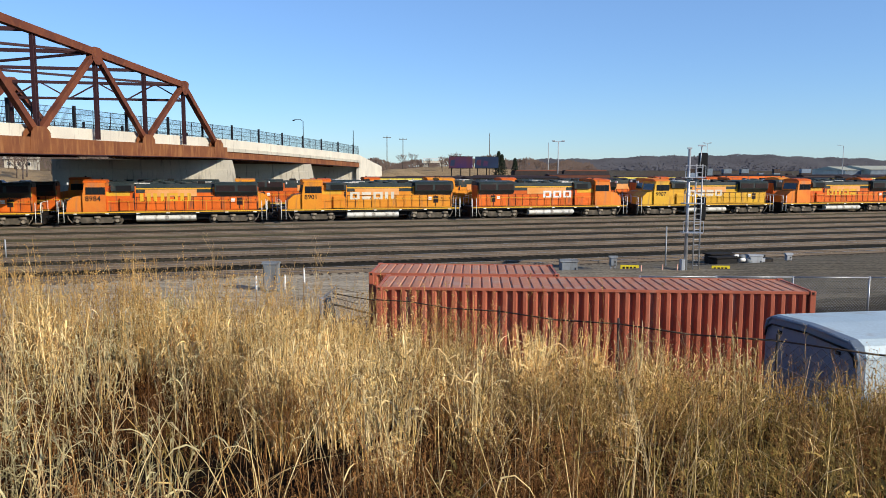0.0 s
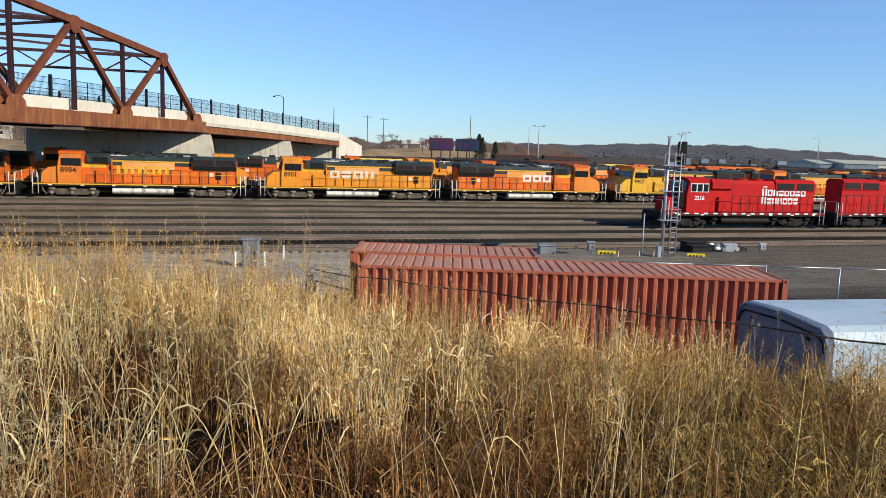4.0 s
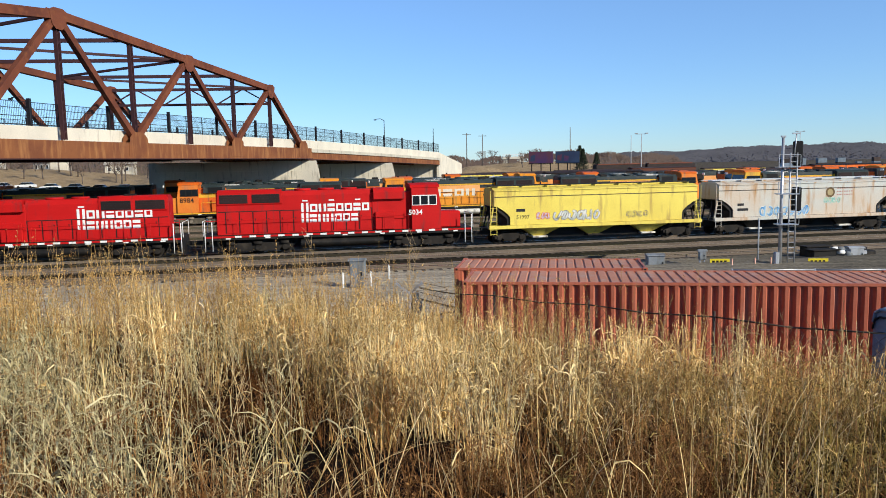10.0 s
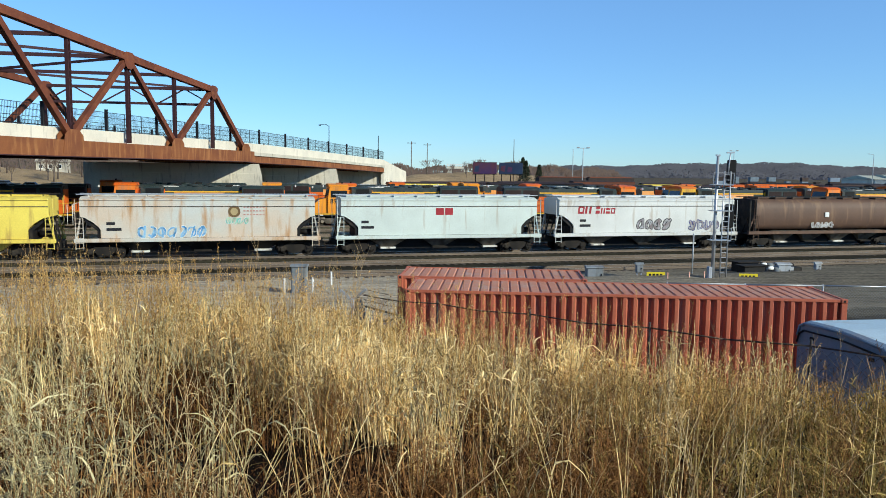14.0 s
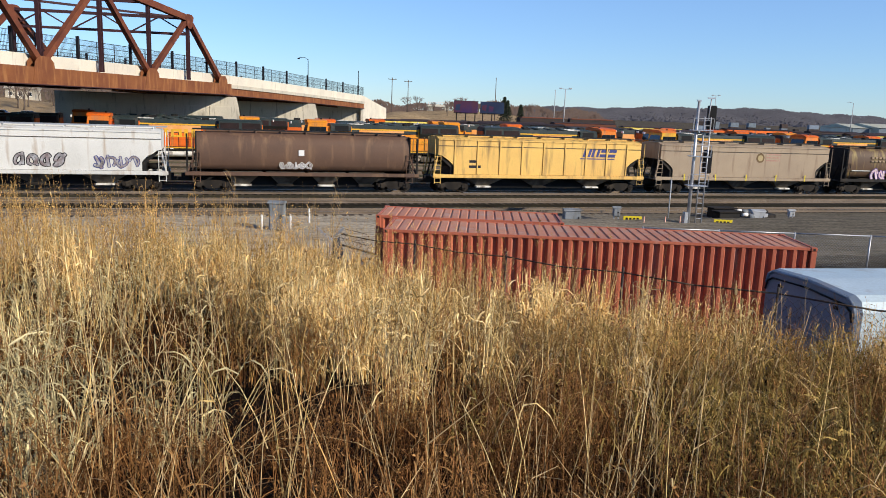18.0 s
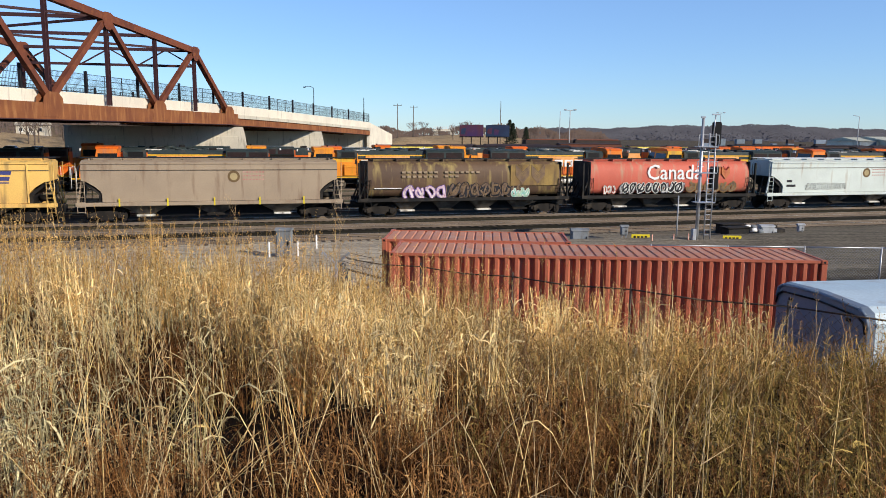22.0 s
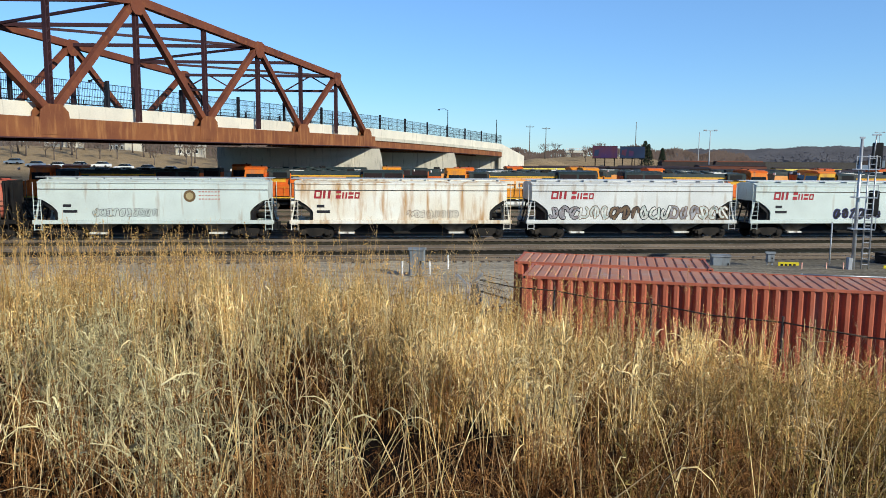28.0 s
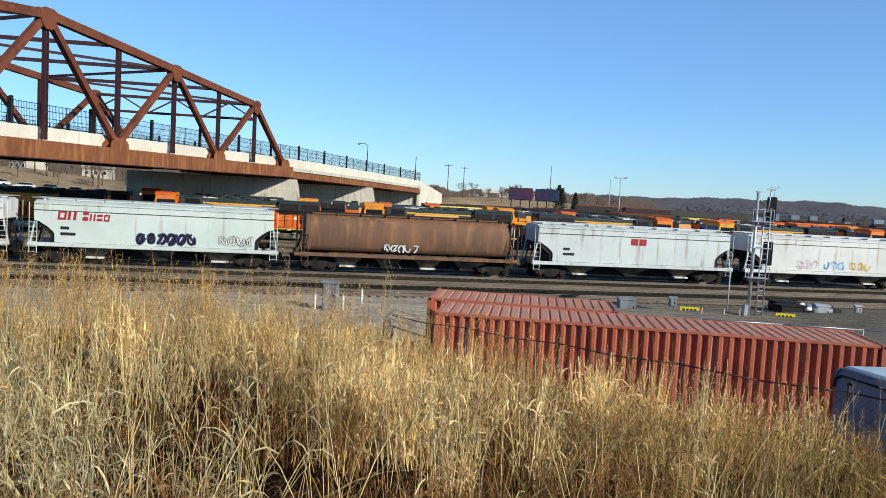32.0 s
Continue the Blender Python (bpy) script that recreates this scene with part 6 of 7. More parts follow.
pole(*at(0.138, 260), 12.5, "thin grey yard pole", "none", "grey_paint")
pole(*at(0.523, 262), 13.6, "tall yard floodlight mast with two lamps", "arm", "grey_paint", "floodlight_mast")
pole(*at(0.061, 262), 14.5, "grey wooden utility pole with a crossarm", "none")
pole(*at(0.345, 300), 15.5, "tall yard floodlight mast with two lamps", "lamp", "grey_paint", "floodlight_mast")

def billboard(x, y, mat, label, seed):
    z = float(ground_z(np.array(x), np.array(y)))
    t = thing("billboard", label, "billboard", pose(x, y, 0, 0, 0, -4))
    part("panel", Shape().box(-3.6, 3.6, -0.15, 0.15, 5.6, 9.0, 0.05), mat, t)
    part("frame", Shape().box(-3.7, 3.7, 0.0, 0.2, 5.45, 5.6).box(-3.7, 3.7, 0.0, 0.2, 9.0, 9.12), "black", t)
    part("catwalk", Shape().box(-3.7, 3.7, -0.9, -0.15, 5.3, 5.38), "black", t)
    for s in (-2.8, 0, 2.8):
        part("leg", Shape().box(s - 0.15, s + 0.15, 0.2, 0.5, z - 0.3, 8.0), "black", t)
    r = random.Random(seed)
    for k in range(3):
        part("picture_block", Shape().prism([(-3.2 + k * 2.1, 6.1 + 0.6 * r.random()), (-1.9 + k * 2.1, 6.2), (-1.6 + k * 2.1, 7.5 + 0.8 * r.random()), (-3.0 + k * 2.1, 7.9)], -0.17, -0.152), ["purple", "bill_blue", "purple"][(k + seed) % 3], t)
billboard(*at(0.0235, 232), "purple", "purple and red roadside billboard on dark legs", 1)
billboard(*at(0.0575, 236), "bill_blue", "dark blue roadside billboard on dark legs", 2)

white_bridge = thing("footbridge", "far white-railed road bridge", "bridge", pose(*at(-0.012, 330), 0))
part("deck", Shape().box(-4.6, 4.6, -2, 2, 7.4, 8.3), "concrete", white_bridge)
part("rail", Shape().box(-4.6, 4.6, -2.1, -2.0, 9.1, 9.3), "white", white_bridge)
for k in range(9):
    part("rail_post", Shape().box(-4.5 + k * 1.08, -4.2 + k * 1.08, -2.1, -2.0, 8.3, 9.1), "white", white_bridge)
for x in (-3.6, 3.6):
    part("support", Shape().box(x - 1, x + 1, -1.5, 1.5, -0.5, 7.4), "pier", white_bridge)

def shed(x, y, w, d, h, mat, label):
    t = thing("warehouse", label, "building", pose(x, y, -0.3, 0, 0, 8))
    part("wall", Shape().box(-w / 2, w / 2, -d / 2, d / 2, 0, h), mat, t)
    part("roof", Shape().prism([(-d / 2 - 0.5, h), (0, h + 1.6), (d / 2 + 0.5, h)], -w / 2 - 0.4, w / 2 + 0.4, "x"), "shed_pale", t)
    for k in range(4):
        dr = part("dock_door", Shape().box(-w / 2 + w * (k + 0.3) / 4, -w / 2 + w * (k + 0.7) / 4, -d / 2 - 0.1, -d / 2 - 0.01, 0.2, h * 0.55), "shed_blue", t)
    part("wall_cladding", Shape().box(-w / 2, -w / 6, -d / 2 - 0.06, -d / 2 - 0.005, h * 0.6, h), "shed_blue", t)
shed(*at(0.60, 330), 48, 25, 5.6, "shed_pale", "long pale yellow warehouse with a low roof")
shed(*at(0.535, 330), 22, 22, 5.2, "concrete", "small white steel warehouse building")
rb = random.Random(11)
for k in range(11):
    rx, y = 0.33 + k * 0.021 + rb.uniform(-0.006, 0.006), 470 + rb.uniform(-30, 30)
    x, w, h = rx * y, rb.uniform(3, 7), rb.uniform(1, 5)
    mt = rb.choice(["white", "shed_blue", "car_rust", "shed_pale", "trailer_blue_and_shade", "car_dark"])
    t = thing("far_container_stack", "stacked freight containers far across the yard", "container", pose(x, y, -0.3, 0, 0, 10), "far containers")
    for j in range(int(h / 2.6) + 1):
        part("container", Shape().box(-w / 2, w / 2, -1.2, 1.2, j * 2.6, j * 2.6 + 2.55, 0.06), mt if j % 2 == 0 else rb.choice(["shed_blue", "trailer_blue_and_shade", "car_dark"]), t)
# lines of far freight cars
for k in range(46):
    row = k % 4
    d = 122 + row * 17 + (row % 2) * 4
    s = 30 + (k // 4) * 19.5 + row * 7
    kind = rb.choice(["car_dark", "car_rust", "car_dark", "orange", "yel_hop", "car_rust"])
    hh = rb.uniform(3.2, 4.3)
    t = thing("freight_car", "dark freight car standing on a far yard track", "freight car", yard(s, d, 0), "far freight cars")
    part("body", Shape().box(-8.6, 8.6, -1.45, 1.45, 1.2, hh, 0.12), kind, t)
    part("roof", Shape().prism([(-1.5, hh), (0, hh + 0.3), (1.5, hh)], -8.6, 8.6, "x"), "car_dark", t)
    part("underframe", Shape().box(-8.9, 8.9, -0.6, 0.6, 0.8, 1.2), "black", t)
    for sx in (-6.4, 6.4):
        part("bogie", Shape().box(sx - 1.2, sx + 1.2, -1.1, 1.1, 0.05, 0.8, 0.1), "truck_iron", t)
# long dark flat sheds of stored rails beyond the engines
for k in range(2):
    s, d = 91 + k * 15.5, 205
    t = thing("gondola_car", "dark rusty gondola car on a raised far track", "freight car", yard(s, d, 1.5), "far gondolas")
    part("body", Shape().box(-7.4, 7.4, -1.4, 1.4, 1.1, 3.3, 0.05), "car_dark", t)
    part("bank", Shape().box(-7.8, 7.8, -3, 3, -2.0, 0.3), "dirt", t)
    part("load", Shape().box(-6.8, 6.8, -1.1, 1.1, 3.3, 3.6, 0.1), "car_rust", t)
    for sx in (-5.4, 5.4):
        part("bogie", Shape().box(sx - 1.2, sx + 1.2, -1.1, 1.1, 0.3, 1.1, 0.1), "truck_iron", t)

# ---- trees ----
def bare_tree(x, y, h, seed, label="bare winter tree with fine brown twigs"):
    r = random.Random(seed)
    z = float(ground_z(np.array(x), np.array(y)))
    t = thing("tree", label, "tree", pose(x, y, z - 0.2))
    tr, tw = Shape(), Shape()
    tips = []
    tr.rod((0, 0, 0), (r.uniform(-0.3, 0.3), 0, h * 0.45), 0.028 * h, 7, 0.016 * h)
    def grow(p, d, l, w, lev):
        q = p + d * l
        (tr if lev < 2 else tw).rod(p, q, w, 5 if lev < 2 else 3, w * 0.55, False)
        if lev < 5:
            for _ in range(3 if lev < 4 else 4):
                n = (d + Vector((r.gauss(0, 0.5), r.gauss(0, 0.5), r.gauss(0.12, 0.3)))).normalized()
                grow(p.lerp(q, r.uniform(0.5, 1)), n, l * r.uniform(0.55, 0.8), w * 0.58, lev + 1)
    for k in range(5):
        a = 2 * math.pi * k / 5 + r.random()
        grow(Vector((0, 0, h * r.uniform(0.25, 0.45))), Vector((math.cos(a) * 0.6, math.sin(a) * 0.6, 1)).normalized(), h * 0.24, 0.010 * h, 0)
    part("trunk", tr, "bark", t)
    tagged(part("crown", tw, "twig", t), kind="stuff")
    return t
base = [bare_tree(-11.0, 285, 6, 1), bare_tree(30, 300, 7, 2), bare_tree(-24, 270, 6.5, 3)]
rt = random.Random(5)
for k in range(165):
    rx = rt.uniform(-0.12, 0.2) if k < 75 else rt.uniform(-0.95, -0.4)
    y = rt.uniform(265, 340) if k < 75 else rt.uniform(182, 260)
    x = rx * y
    s = rt.uniform(0.5, 0.95) if k < 75 else rt.uniform(0.8, 1.5)
    z = float(ground_z(np.array(x), np.array(y)))
    c = copy_thing(base[k % 3], pose(x, y, z - 0.3, 0, 0, rt.uniform(0, 360)) @ Matrix.Diagonal((s, s, s, 1)))

def evergreen(x, y, h):
    r = random.Random(int(x * 7))
    z = float(ground_z(np.array(x), np.array(y)))
    t = thing("tree", "dark green conical evergreen tree", "tree", pose(x, y, z - 0.2))
    part("trunk", Shape().rod((0, 0, 0), (0, 0, h * 0.9), 0.18, 6, 0.05), "bark", t)
    lf = Shape()
    for _ in range(900):
        u = r.random() ** 0.7
        a = r.uniform(0, 6.283)
        rr = (1 - u) * h * 0.24 * r.uniform(0.5, 1.1) + 0.1
        p = Vector((math.cos(a) * rr, math.sin(a) * rr, h * (0.1 + 0.9 * u)))
        d = Vector((math.cos(a), math.sin(a), -0.5)) * 0.5
        sd = Vector((-math.sin(a), math.cos(a), r.uniform(-0.4, 0.4))) * 0.22
        lf.add([p - sd, p + sd, p + d], [(0, 1, 2)])
    tagged(part("crown", lf, "evergreen", t), kind="stuff")
for rx, y, h in ((0.0775, 246, 9.5), (0.073, 252, 10), (0.0945, 250, 8.0)):
    evergreen(*at(rx, y), h)

# woods on the far hills: many small uneven clumps on a low ridge
def woods(name, x0, x1, y0, y1, n, top, size, seed, mat, wide=1.0):
    """n small uneven leafless clumps filling a wooded slope from the ground to its crest."""
    r = np.random.RandomState(seed)
    x, y = r.uniform(x0, x1, n), r.uniform(y0, y1, n)
    u = r.rand(n) ** 0.5
    if y1 - y0 < 60:
        u = r.uniform(0.8, 1.0, n)
    z = u * top(x) + r.normal(0, 0.12 * size, n)
    y = y0 + (y1 - y0) * u + r.uniform(-1, 1, n)
    k = 6
    a = np.sort(r.uniform(0, 2 * np.pi, (n, k)), 1)
    rad = size * r.uniform(0.3, 1.0, (n, k))
    V = np.stack([x[:, None] + rad * wide * np.cos(a), y[:, None] + 0 * a, z[:, None] + rad * np.sin(a)], -1)
    s_ = Shape()
    s_.v = V.reshape(-1, 3).tolist()
    s_.f = (np.arange(n)[:, None] * k + np.arange(k)).tolist()
    s_.s = [False] * n
    tagged(part(name, s_, mat), "leafless brown woods along the far hills", "woods", kind="stuff")
def ridge(x):
    return 11 + 13.5 * np.exp(-((x - 430) / 210) ** 2) + 1.5 * np.sin(x * 0.012) + 1.0 * np.sin(x * 0.041 + 1) + 0.8 * np.sin(x * 0.13)
woods("far_woods", 60, 1500, 1080, 1164, 22000, ridge, 1.7, 3, "hazed_hill_trees", 1.7)
woods("far_woods", -120, 115, 540, 600, 8000, lambda x: 10.5 + 2 * np.sin(x * 0.05) + 1.5 * np.sin(x * 0.21), 1.9, 4, "twig", 0.3)
woods("far_woods", -900, -80, 480, 600, 15000, lambda x: 17 + 3 * np.sin(x * 0.02) + 2 * np.sin(x * 0.11), 2.2, 5, "twig", 0.3)
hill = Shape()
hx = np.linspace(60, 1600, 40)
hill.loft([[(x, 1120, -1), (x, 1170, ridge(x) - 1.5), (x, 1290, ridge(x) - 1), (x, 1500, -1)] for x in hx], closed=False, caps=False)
tagged(part("backdrop", hill, "hazed_hill_trees"), "low wooded hill far behind the yard", "hill", kind="structure")
slope_ = Shape()
slope_.loft([[(x, 560, -1), (x, 612, 13.5), (x, 660, 14), (x, 760, -1)] for x in np.linspace(-950, -75, 24)], closed=False, caps=False)
tagged(part("backdrop", slope_, "dirt"), "brown hillside beyond the bridge", "hill", kind="structure")
# low houses seen under the bridge
for k in range(5):
    y = 225 + rb.uniform(-10, 40)
    x = (-0.45 - 0.1 * k) * y
    t = thing("house", "small pale house far beyond the bridge", "house", pose(x, y, float(ground_z(np.array(x), np.array(y))) - 0.3, 0, 0, rb.uniform(-20, 20)), "far houses")
    w, h = rb.uniform(7, 11), rb.uniform(3.2, 4.8)
    part("wall", Shape().box(-w / 2, w / 2, -4, 4, -0.3, h), rb.choice(["shed_pale", "pier", "pier"]), t)
    part("roof", Shape().prism([(-4.5, h), (0, h + 2.2), (4.5, h)], -w / 2 - 0.3, w / 2 + 0.3, "x"), rb.choice(["bark", "pier"]), t)
    for j in range(3):
        wd = part("window", Shape().box(-w / 2 + w * (j + 0.3) / 3, -w / 2 + w * (j + 0.7) / 3, -4.06, -4.0, h * 0.35, h * 0.75), "white", t)
        part("pane", Shape().box(-w / 2 + w * (j + 0.34) / 3, -w / 2 + w * (j + 0.66) / 3, -4.09, -4.06, h * 0.4, h * 0.7), "glass", wd)

# cars parked on the far street beyond the bridge
def parked_car(x, y, mat, label, turn):
    t = thing("parked_car", label, "car", pose(x, y, float(ground_z(np.array(x), np.array(y))), 0, 0, turn), "cars beyond the bridge")
    part("body", Shape().prism([(-2.2, 0.35), (-2.25, 0.8), (-1.3, 0.95), (1.9, 1.0), (2.2, 0.9), (2.25, 0.35)], -0.88, 0.88), mat, t)
    part("cabin", Shape().prism([(-1.3, 0.94), (-0.6, 1.48), (1.1, 1.5), (1.8, 0.98)], -0.76, 0.76), "glass", t)
    part("cabin_roof", Shape().box(-0.62, 1.12, -0.74, 0.74, 1.48, 1.54, 0.03), mat, t)
    for wx in (-1.4, 1.4):
        for wy in (-0.8, 0.8):
            part("wheel", Shape().rod((wx, wy - 0.1, 0.33), (wx, wy + 0.1, 0.33), 0.33, 14), "black", t)
rc = random.Random(17)
for k in range(12):
    y = 172 + rc.uniform(-3, 3)
    parked_car((-0.44 - 0.036 * k) * y, y, rc.choice(("white", "white", "galv", "trailer_blue_and_shade", "maroon")), "small car parked on the street beyond the bridge", rc.uniform(-15, 15))

# ---- dry grass on the bank ----
def fan(n, r, region, dmin, dmax, span=(40, 147)):
    """n spots over the ground that the lens sweeps, weighed by region(x, y)."""
    X, Y_, got = [], [], 0
    while got < n:
        k = n * 3
        a = np.radians(r.uniform(*span, k))
        d = r.uniform(dmin ** 0.6, dmax ** 0.6, k) ** (1 / 0.6)
        x, y = d * np.cos(a), d * np.sin(a)
        keep = r.rand(k) < region(x, y)
        X.append(x[keep]), Y_.append(y[keep])
        got += keep.sum()
    return np.concatenate(X)[:n], np.concatenate(Y_)[:n]

def blades(name, n, seed, hlo, hhi, width, mat, region, lean, curl, label, tufts=0, spread=0.13, lift=0.0, segs=3, dmin=0.9, dmax=21.0, droop=0.0, short=0.0, low=0.1, span=(40, 147)):
    """n grass blades as tapered bent strips in one mesh, gathered in tufts; lift: leaves start up the stalk."""
    r = np.random.RandomState(seed)
    if tufts:
        rt_ = np.random.RandomState(seed + 900)
        tx, ty = fan(tufts, rt_, region, dmin, dmax, span)
        pick = r.randint(0, tufts, n)
        size = rt_.uniform(0.5, 1.5, tufts)[pick]
        ox, oy = r.normal(0, spread, n) * size, r.normal(0, spread, n) * size
        x, y = tx[pick] + ox, ty[pick] + oy
        tall = rt_.uniform(0.75, 1.15, tufts)[pick]
        away = np.arctan2(oy, ox) + r.normal(0, 0.6, n)
    else:
        x, y = fan(n, r, region, dmin, dmax, span)
        tall, away = 1.0, r.uniform(0, 2 * np.pi, n)
    dist = np.hypot(x, y)
    z = ground_z(x, y) - 0.03
    h = r.uniform(hlo, hhi, n) * tall
    if lift:
        z = z + h * r.uniform(low, lift, n)
        h = h * (r.uniform(0.35, 0.6, n) if not short else short * r.uniform(0.5, 1.2, n))
    dx, dy = np.cos(away), np.sin(away)
    bend = np.abs(r.normal(0, lean, n))
    turn = r.uniform(0, 2 * np.pi, n)
    wx, wy = np.cos(turn), np.sin(turn)
    wid = width * r.uniform(0.6, 1.4, n) * (0.4 + 0.09 * dist)
    V = np.zeros((n, segs * 2 + 1, 3))
    for s in range(segs + 1):
        t = s / segs
        off = h * (bend * t + curl * t * t * (0.4 + bend))
        zz = h * (t - 0.3 * bend * t * t - (curl * 0.35 + droop) * t ** 3)
        px, py, pz = x + dx * off, y + dy * off, z + zz
        w = wid * (1 - t) ** 0.6 * 0.5
        if s < segs:
            V[:, 2 * s] = np.stack([px - wx * w, py - wy * w, pz], -1)
            V[:, 2 * s + 1] = np.stack([px + wx * w, py + wy * w, pz], -1)
        else:
            V[:, 2 * segs] = np.stack([px, py, pz], -1)
    nv = segs * 2 + 1
    o = (np.arange(n) * nv)[:, None]
    quads = np.concatenate([o + np.array([2 * s, 2 * s + 1, 2 * s + 3, 2 * s + 2]) for s in range(segs - 1)])
    tris = o + np.array([2 * segs - 2, 2 * segs - 1, 2 * segs])
    me = bpy.data.meshes.new(name)
    me.vertices.add(n * nv)
    me.vertices.foreach_set("co", V.reshape(-1).astype(np.float32))
    nq, nt = len(quads), len(tris)
    me.loops.add(nq * 4 + nt * 3)
    me.loops.foreach_set("vertex_index", np.concatenate([quads.reshape(-1), tris.reshape(-1)]).astype(np.int32))
    me.polygons.add(nq + nt)
    me.polygons.foreach_set("loop_start", np.concatenate([np.arange(nq) * 4, nq * 4 + np.arange(nt) * 3]).astype(np.int32))
    me.update(calc_edges=True)
    me.materials.append(M[mat])
    return tagged(new(name, me), label, "grass", kind="stuff")

def grass_mat(name, a, b, c):
    """Dry blades: three tones from blade to blade, light passing through."""
    m = bpy.data.materials.new(name)
    m.use_nodes = True
    n, lk = m.node_tree.nodes, m.node_tree.links.new
    bs = n["Principled BSDF"]
    bs.inputs["Roughness"].default_value, bs.inputs["Specular IOR Level"].default_value = 0.8, 0.08
    g = n.new("ShaderNodeNewGeometry")
    cr = n.new("ShaderNodeValToRGB")
    cr.color_ramp.elements[0].color, cr.color_ramp.elements[1].color = (*a, 1), (*c, 1)
    e = cr.color_ramp.elements.new(0.5)
    e.color = (*b, 1)
    lk(g.outputs["Random Per Island"], cr.inputs[0])
    tn = n.new("ShaderNodeTexNoise")
    tn.inputs["Scale"].default_value = 1.2
    lk(g.outputs["Position"], tn.inputs["Vector"])
    mr = n.new("ShaderNodeMapRange")
    mr.inputs[1].default_value, mr.inputs[2].default_value, mr.inputs[3].default_value, mr.inputs[4].default_value = 0.3, 0.7, 0.5, 1.4
    lk(tn.outputs[0], mr.inputs[0])
    hv = n.new("ShaderNodeHueSaturation")
    lk(cr.outputs[0], hv.inputs["Color"])
    lk(mr.outputs[0], hv.inputs["Value"])
    lk(hv.outputs[0], bs.inputs["Base Color"])
    tl = n.new("ShaderNodeBsdfTranslucent")
    lk(hv.outputs[0], tl.inputs["Color"])
    mx = n.new("ShaderNodeMixShader")
    mx.inputs[0].default_value = 0.12
    lk(bs.outputs[0], mx.inputs[1])
    lk(tl.outputs[0], mx.inputs[2])
    lk(mx.outputs[0], n["Material Output"].inputs[0])
    return m
M["gold"] = grass_mat("golden_grass", (0.90, 0.64, 0.25), (0.95, 0.77, 0.42), (0.66, 0.40, 0.13))
M["gold_brown"] = grass_mat("golden_brown_weeds", (0.58, 0.33, 0.10), (0.80, 0.53, 0.2), (0.22, 0.10, 0.03))
M["pale"] = grass_mat("pale_straw", (0.58, 0.48, 0.23), (0.82, 0.71, 0.40), (0.26, 0.19, 0.075))
M["russet"] = grass_mat("russet_stems", (0.25, 0.10, 0.034), (0.47, 0.245, 0.085), (0.07, 0.026, 0.010))
# weeds' own brown, taken darker to paint shade low in the grass
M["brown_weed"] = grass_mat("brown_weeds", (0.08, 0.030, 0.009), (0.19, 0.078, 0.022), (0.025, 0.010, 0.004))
M["olive"] = grass_mat("olive_grass", (0.26, 0.175, 0.042), (0.52, 0.37, 0.115), (0.06, 0.038, 0.011))
M["leaflet"] = grass_mat("brown_leaflets", (0.22, 0.095, 0.034), (0.44, 0.24, 0.09), (0.08, 0.032, 0.012))
# brown leaves, likewise darkened in colour for the shade
M["dark_leaf"] = grass_mat("shaded_dark_leaves", (0.08, 0.03, 0.010), (0.17, 0.075, 0.024), (0.03, 0.012, 0.005))
# near black, so the colour itself carries the shade between the stalks
M["thatch"] = grass_mat("shade_dark_thatch", (0.014, 0.007, 0.004), (0.026, 0.013, 0.006), (0.008, 0.004, 0.003))
# where the thickest golden tufts stand
GOLD_SPOTS = [(-2.81, 10.71), (-1.49, 7.85), (-1.04, 8.76), (-0.82, 9.77), (-1.65, 10.95), (-2.56, 12.28), (1.75, 11.6), (1.3, 10.4), (-3.77, 11.95), (-0.49, 12.57), (-4.95, 9.46), (2.32, 10.78)]
def bank(x, y):
    w, e = smooth(-7.0, 2.0, x), smooth(2.0, 6.5, x)
    brow, run = 17.0 - 4.0 * w - 5.0 * e, 10.0 - 4.0 * w - 2.0 * e
    return (y < brow + run * 0.5) * 1.0
def blotch(x, y, k):
    return np.clip(0.5 + 0.6 * np.sin(x * 1.1 + k + np.sin(y * 0.9 + k)) * np.cos(y * 1.0 - k * 0.7), 0.03, 1)
def left_side(x, y):
    return smooth(0.5, -4.5, x + 0.1 * y)
def right_side(x, y):
    return smooth(0.2, 0.46, x / np.maximum(y, 0.5))
def upper(x, y, a=5.5, b=9.0):
    return smooth(a, b, np.hypot(x, y))
def spread_mesh(name, blocks, mats):
    """One mesh from blocks (vertices n x k x 3, faces of one block, material slot)."""
    V, loops, sizes, slot, o = [], [], [], [], 0
    for P, faces, m_ in blocks:
        n, k = P.shape[:2]
        V.append(P.reshape(-1, 3))
        base_ = (np.arange(n) * k + o)[:, None]
        for f in faces:
            loops.append((base_ + np.array(f)).reshape(-1))
            sizes.append(np.full(n, len(f)))
            slot.append(np.full(n, m_))
        o += n * k
    V, loops, sizes, slot = np.concatenate(V), np.concatenate(loops), np.concatenate(sizes), np.concatenate(slot)
    me = bpy.data.meshes.new(name)
    me.vertices.add(len(V))
    me.vertices.foreach_set("co", V.reshape(-1).astype(np.float32))
    me.loops.add(len(loops))
    me.loops.foreach_set("vertex_index", loops.astype(np.int32))
    me.polygons.add(len(sizes))
    me.polygons.foreach_set("loop_start", (np.cumsum(sizes) - sizes).astype(np.int32))
    me.polygons.foreach_set("material_index", slot.astype(np.int32))
    me.update(calc_edges=True)
    for m_ in mats:
        me.materials.append(M[m_])
    return me

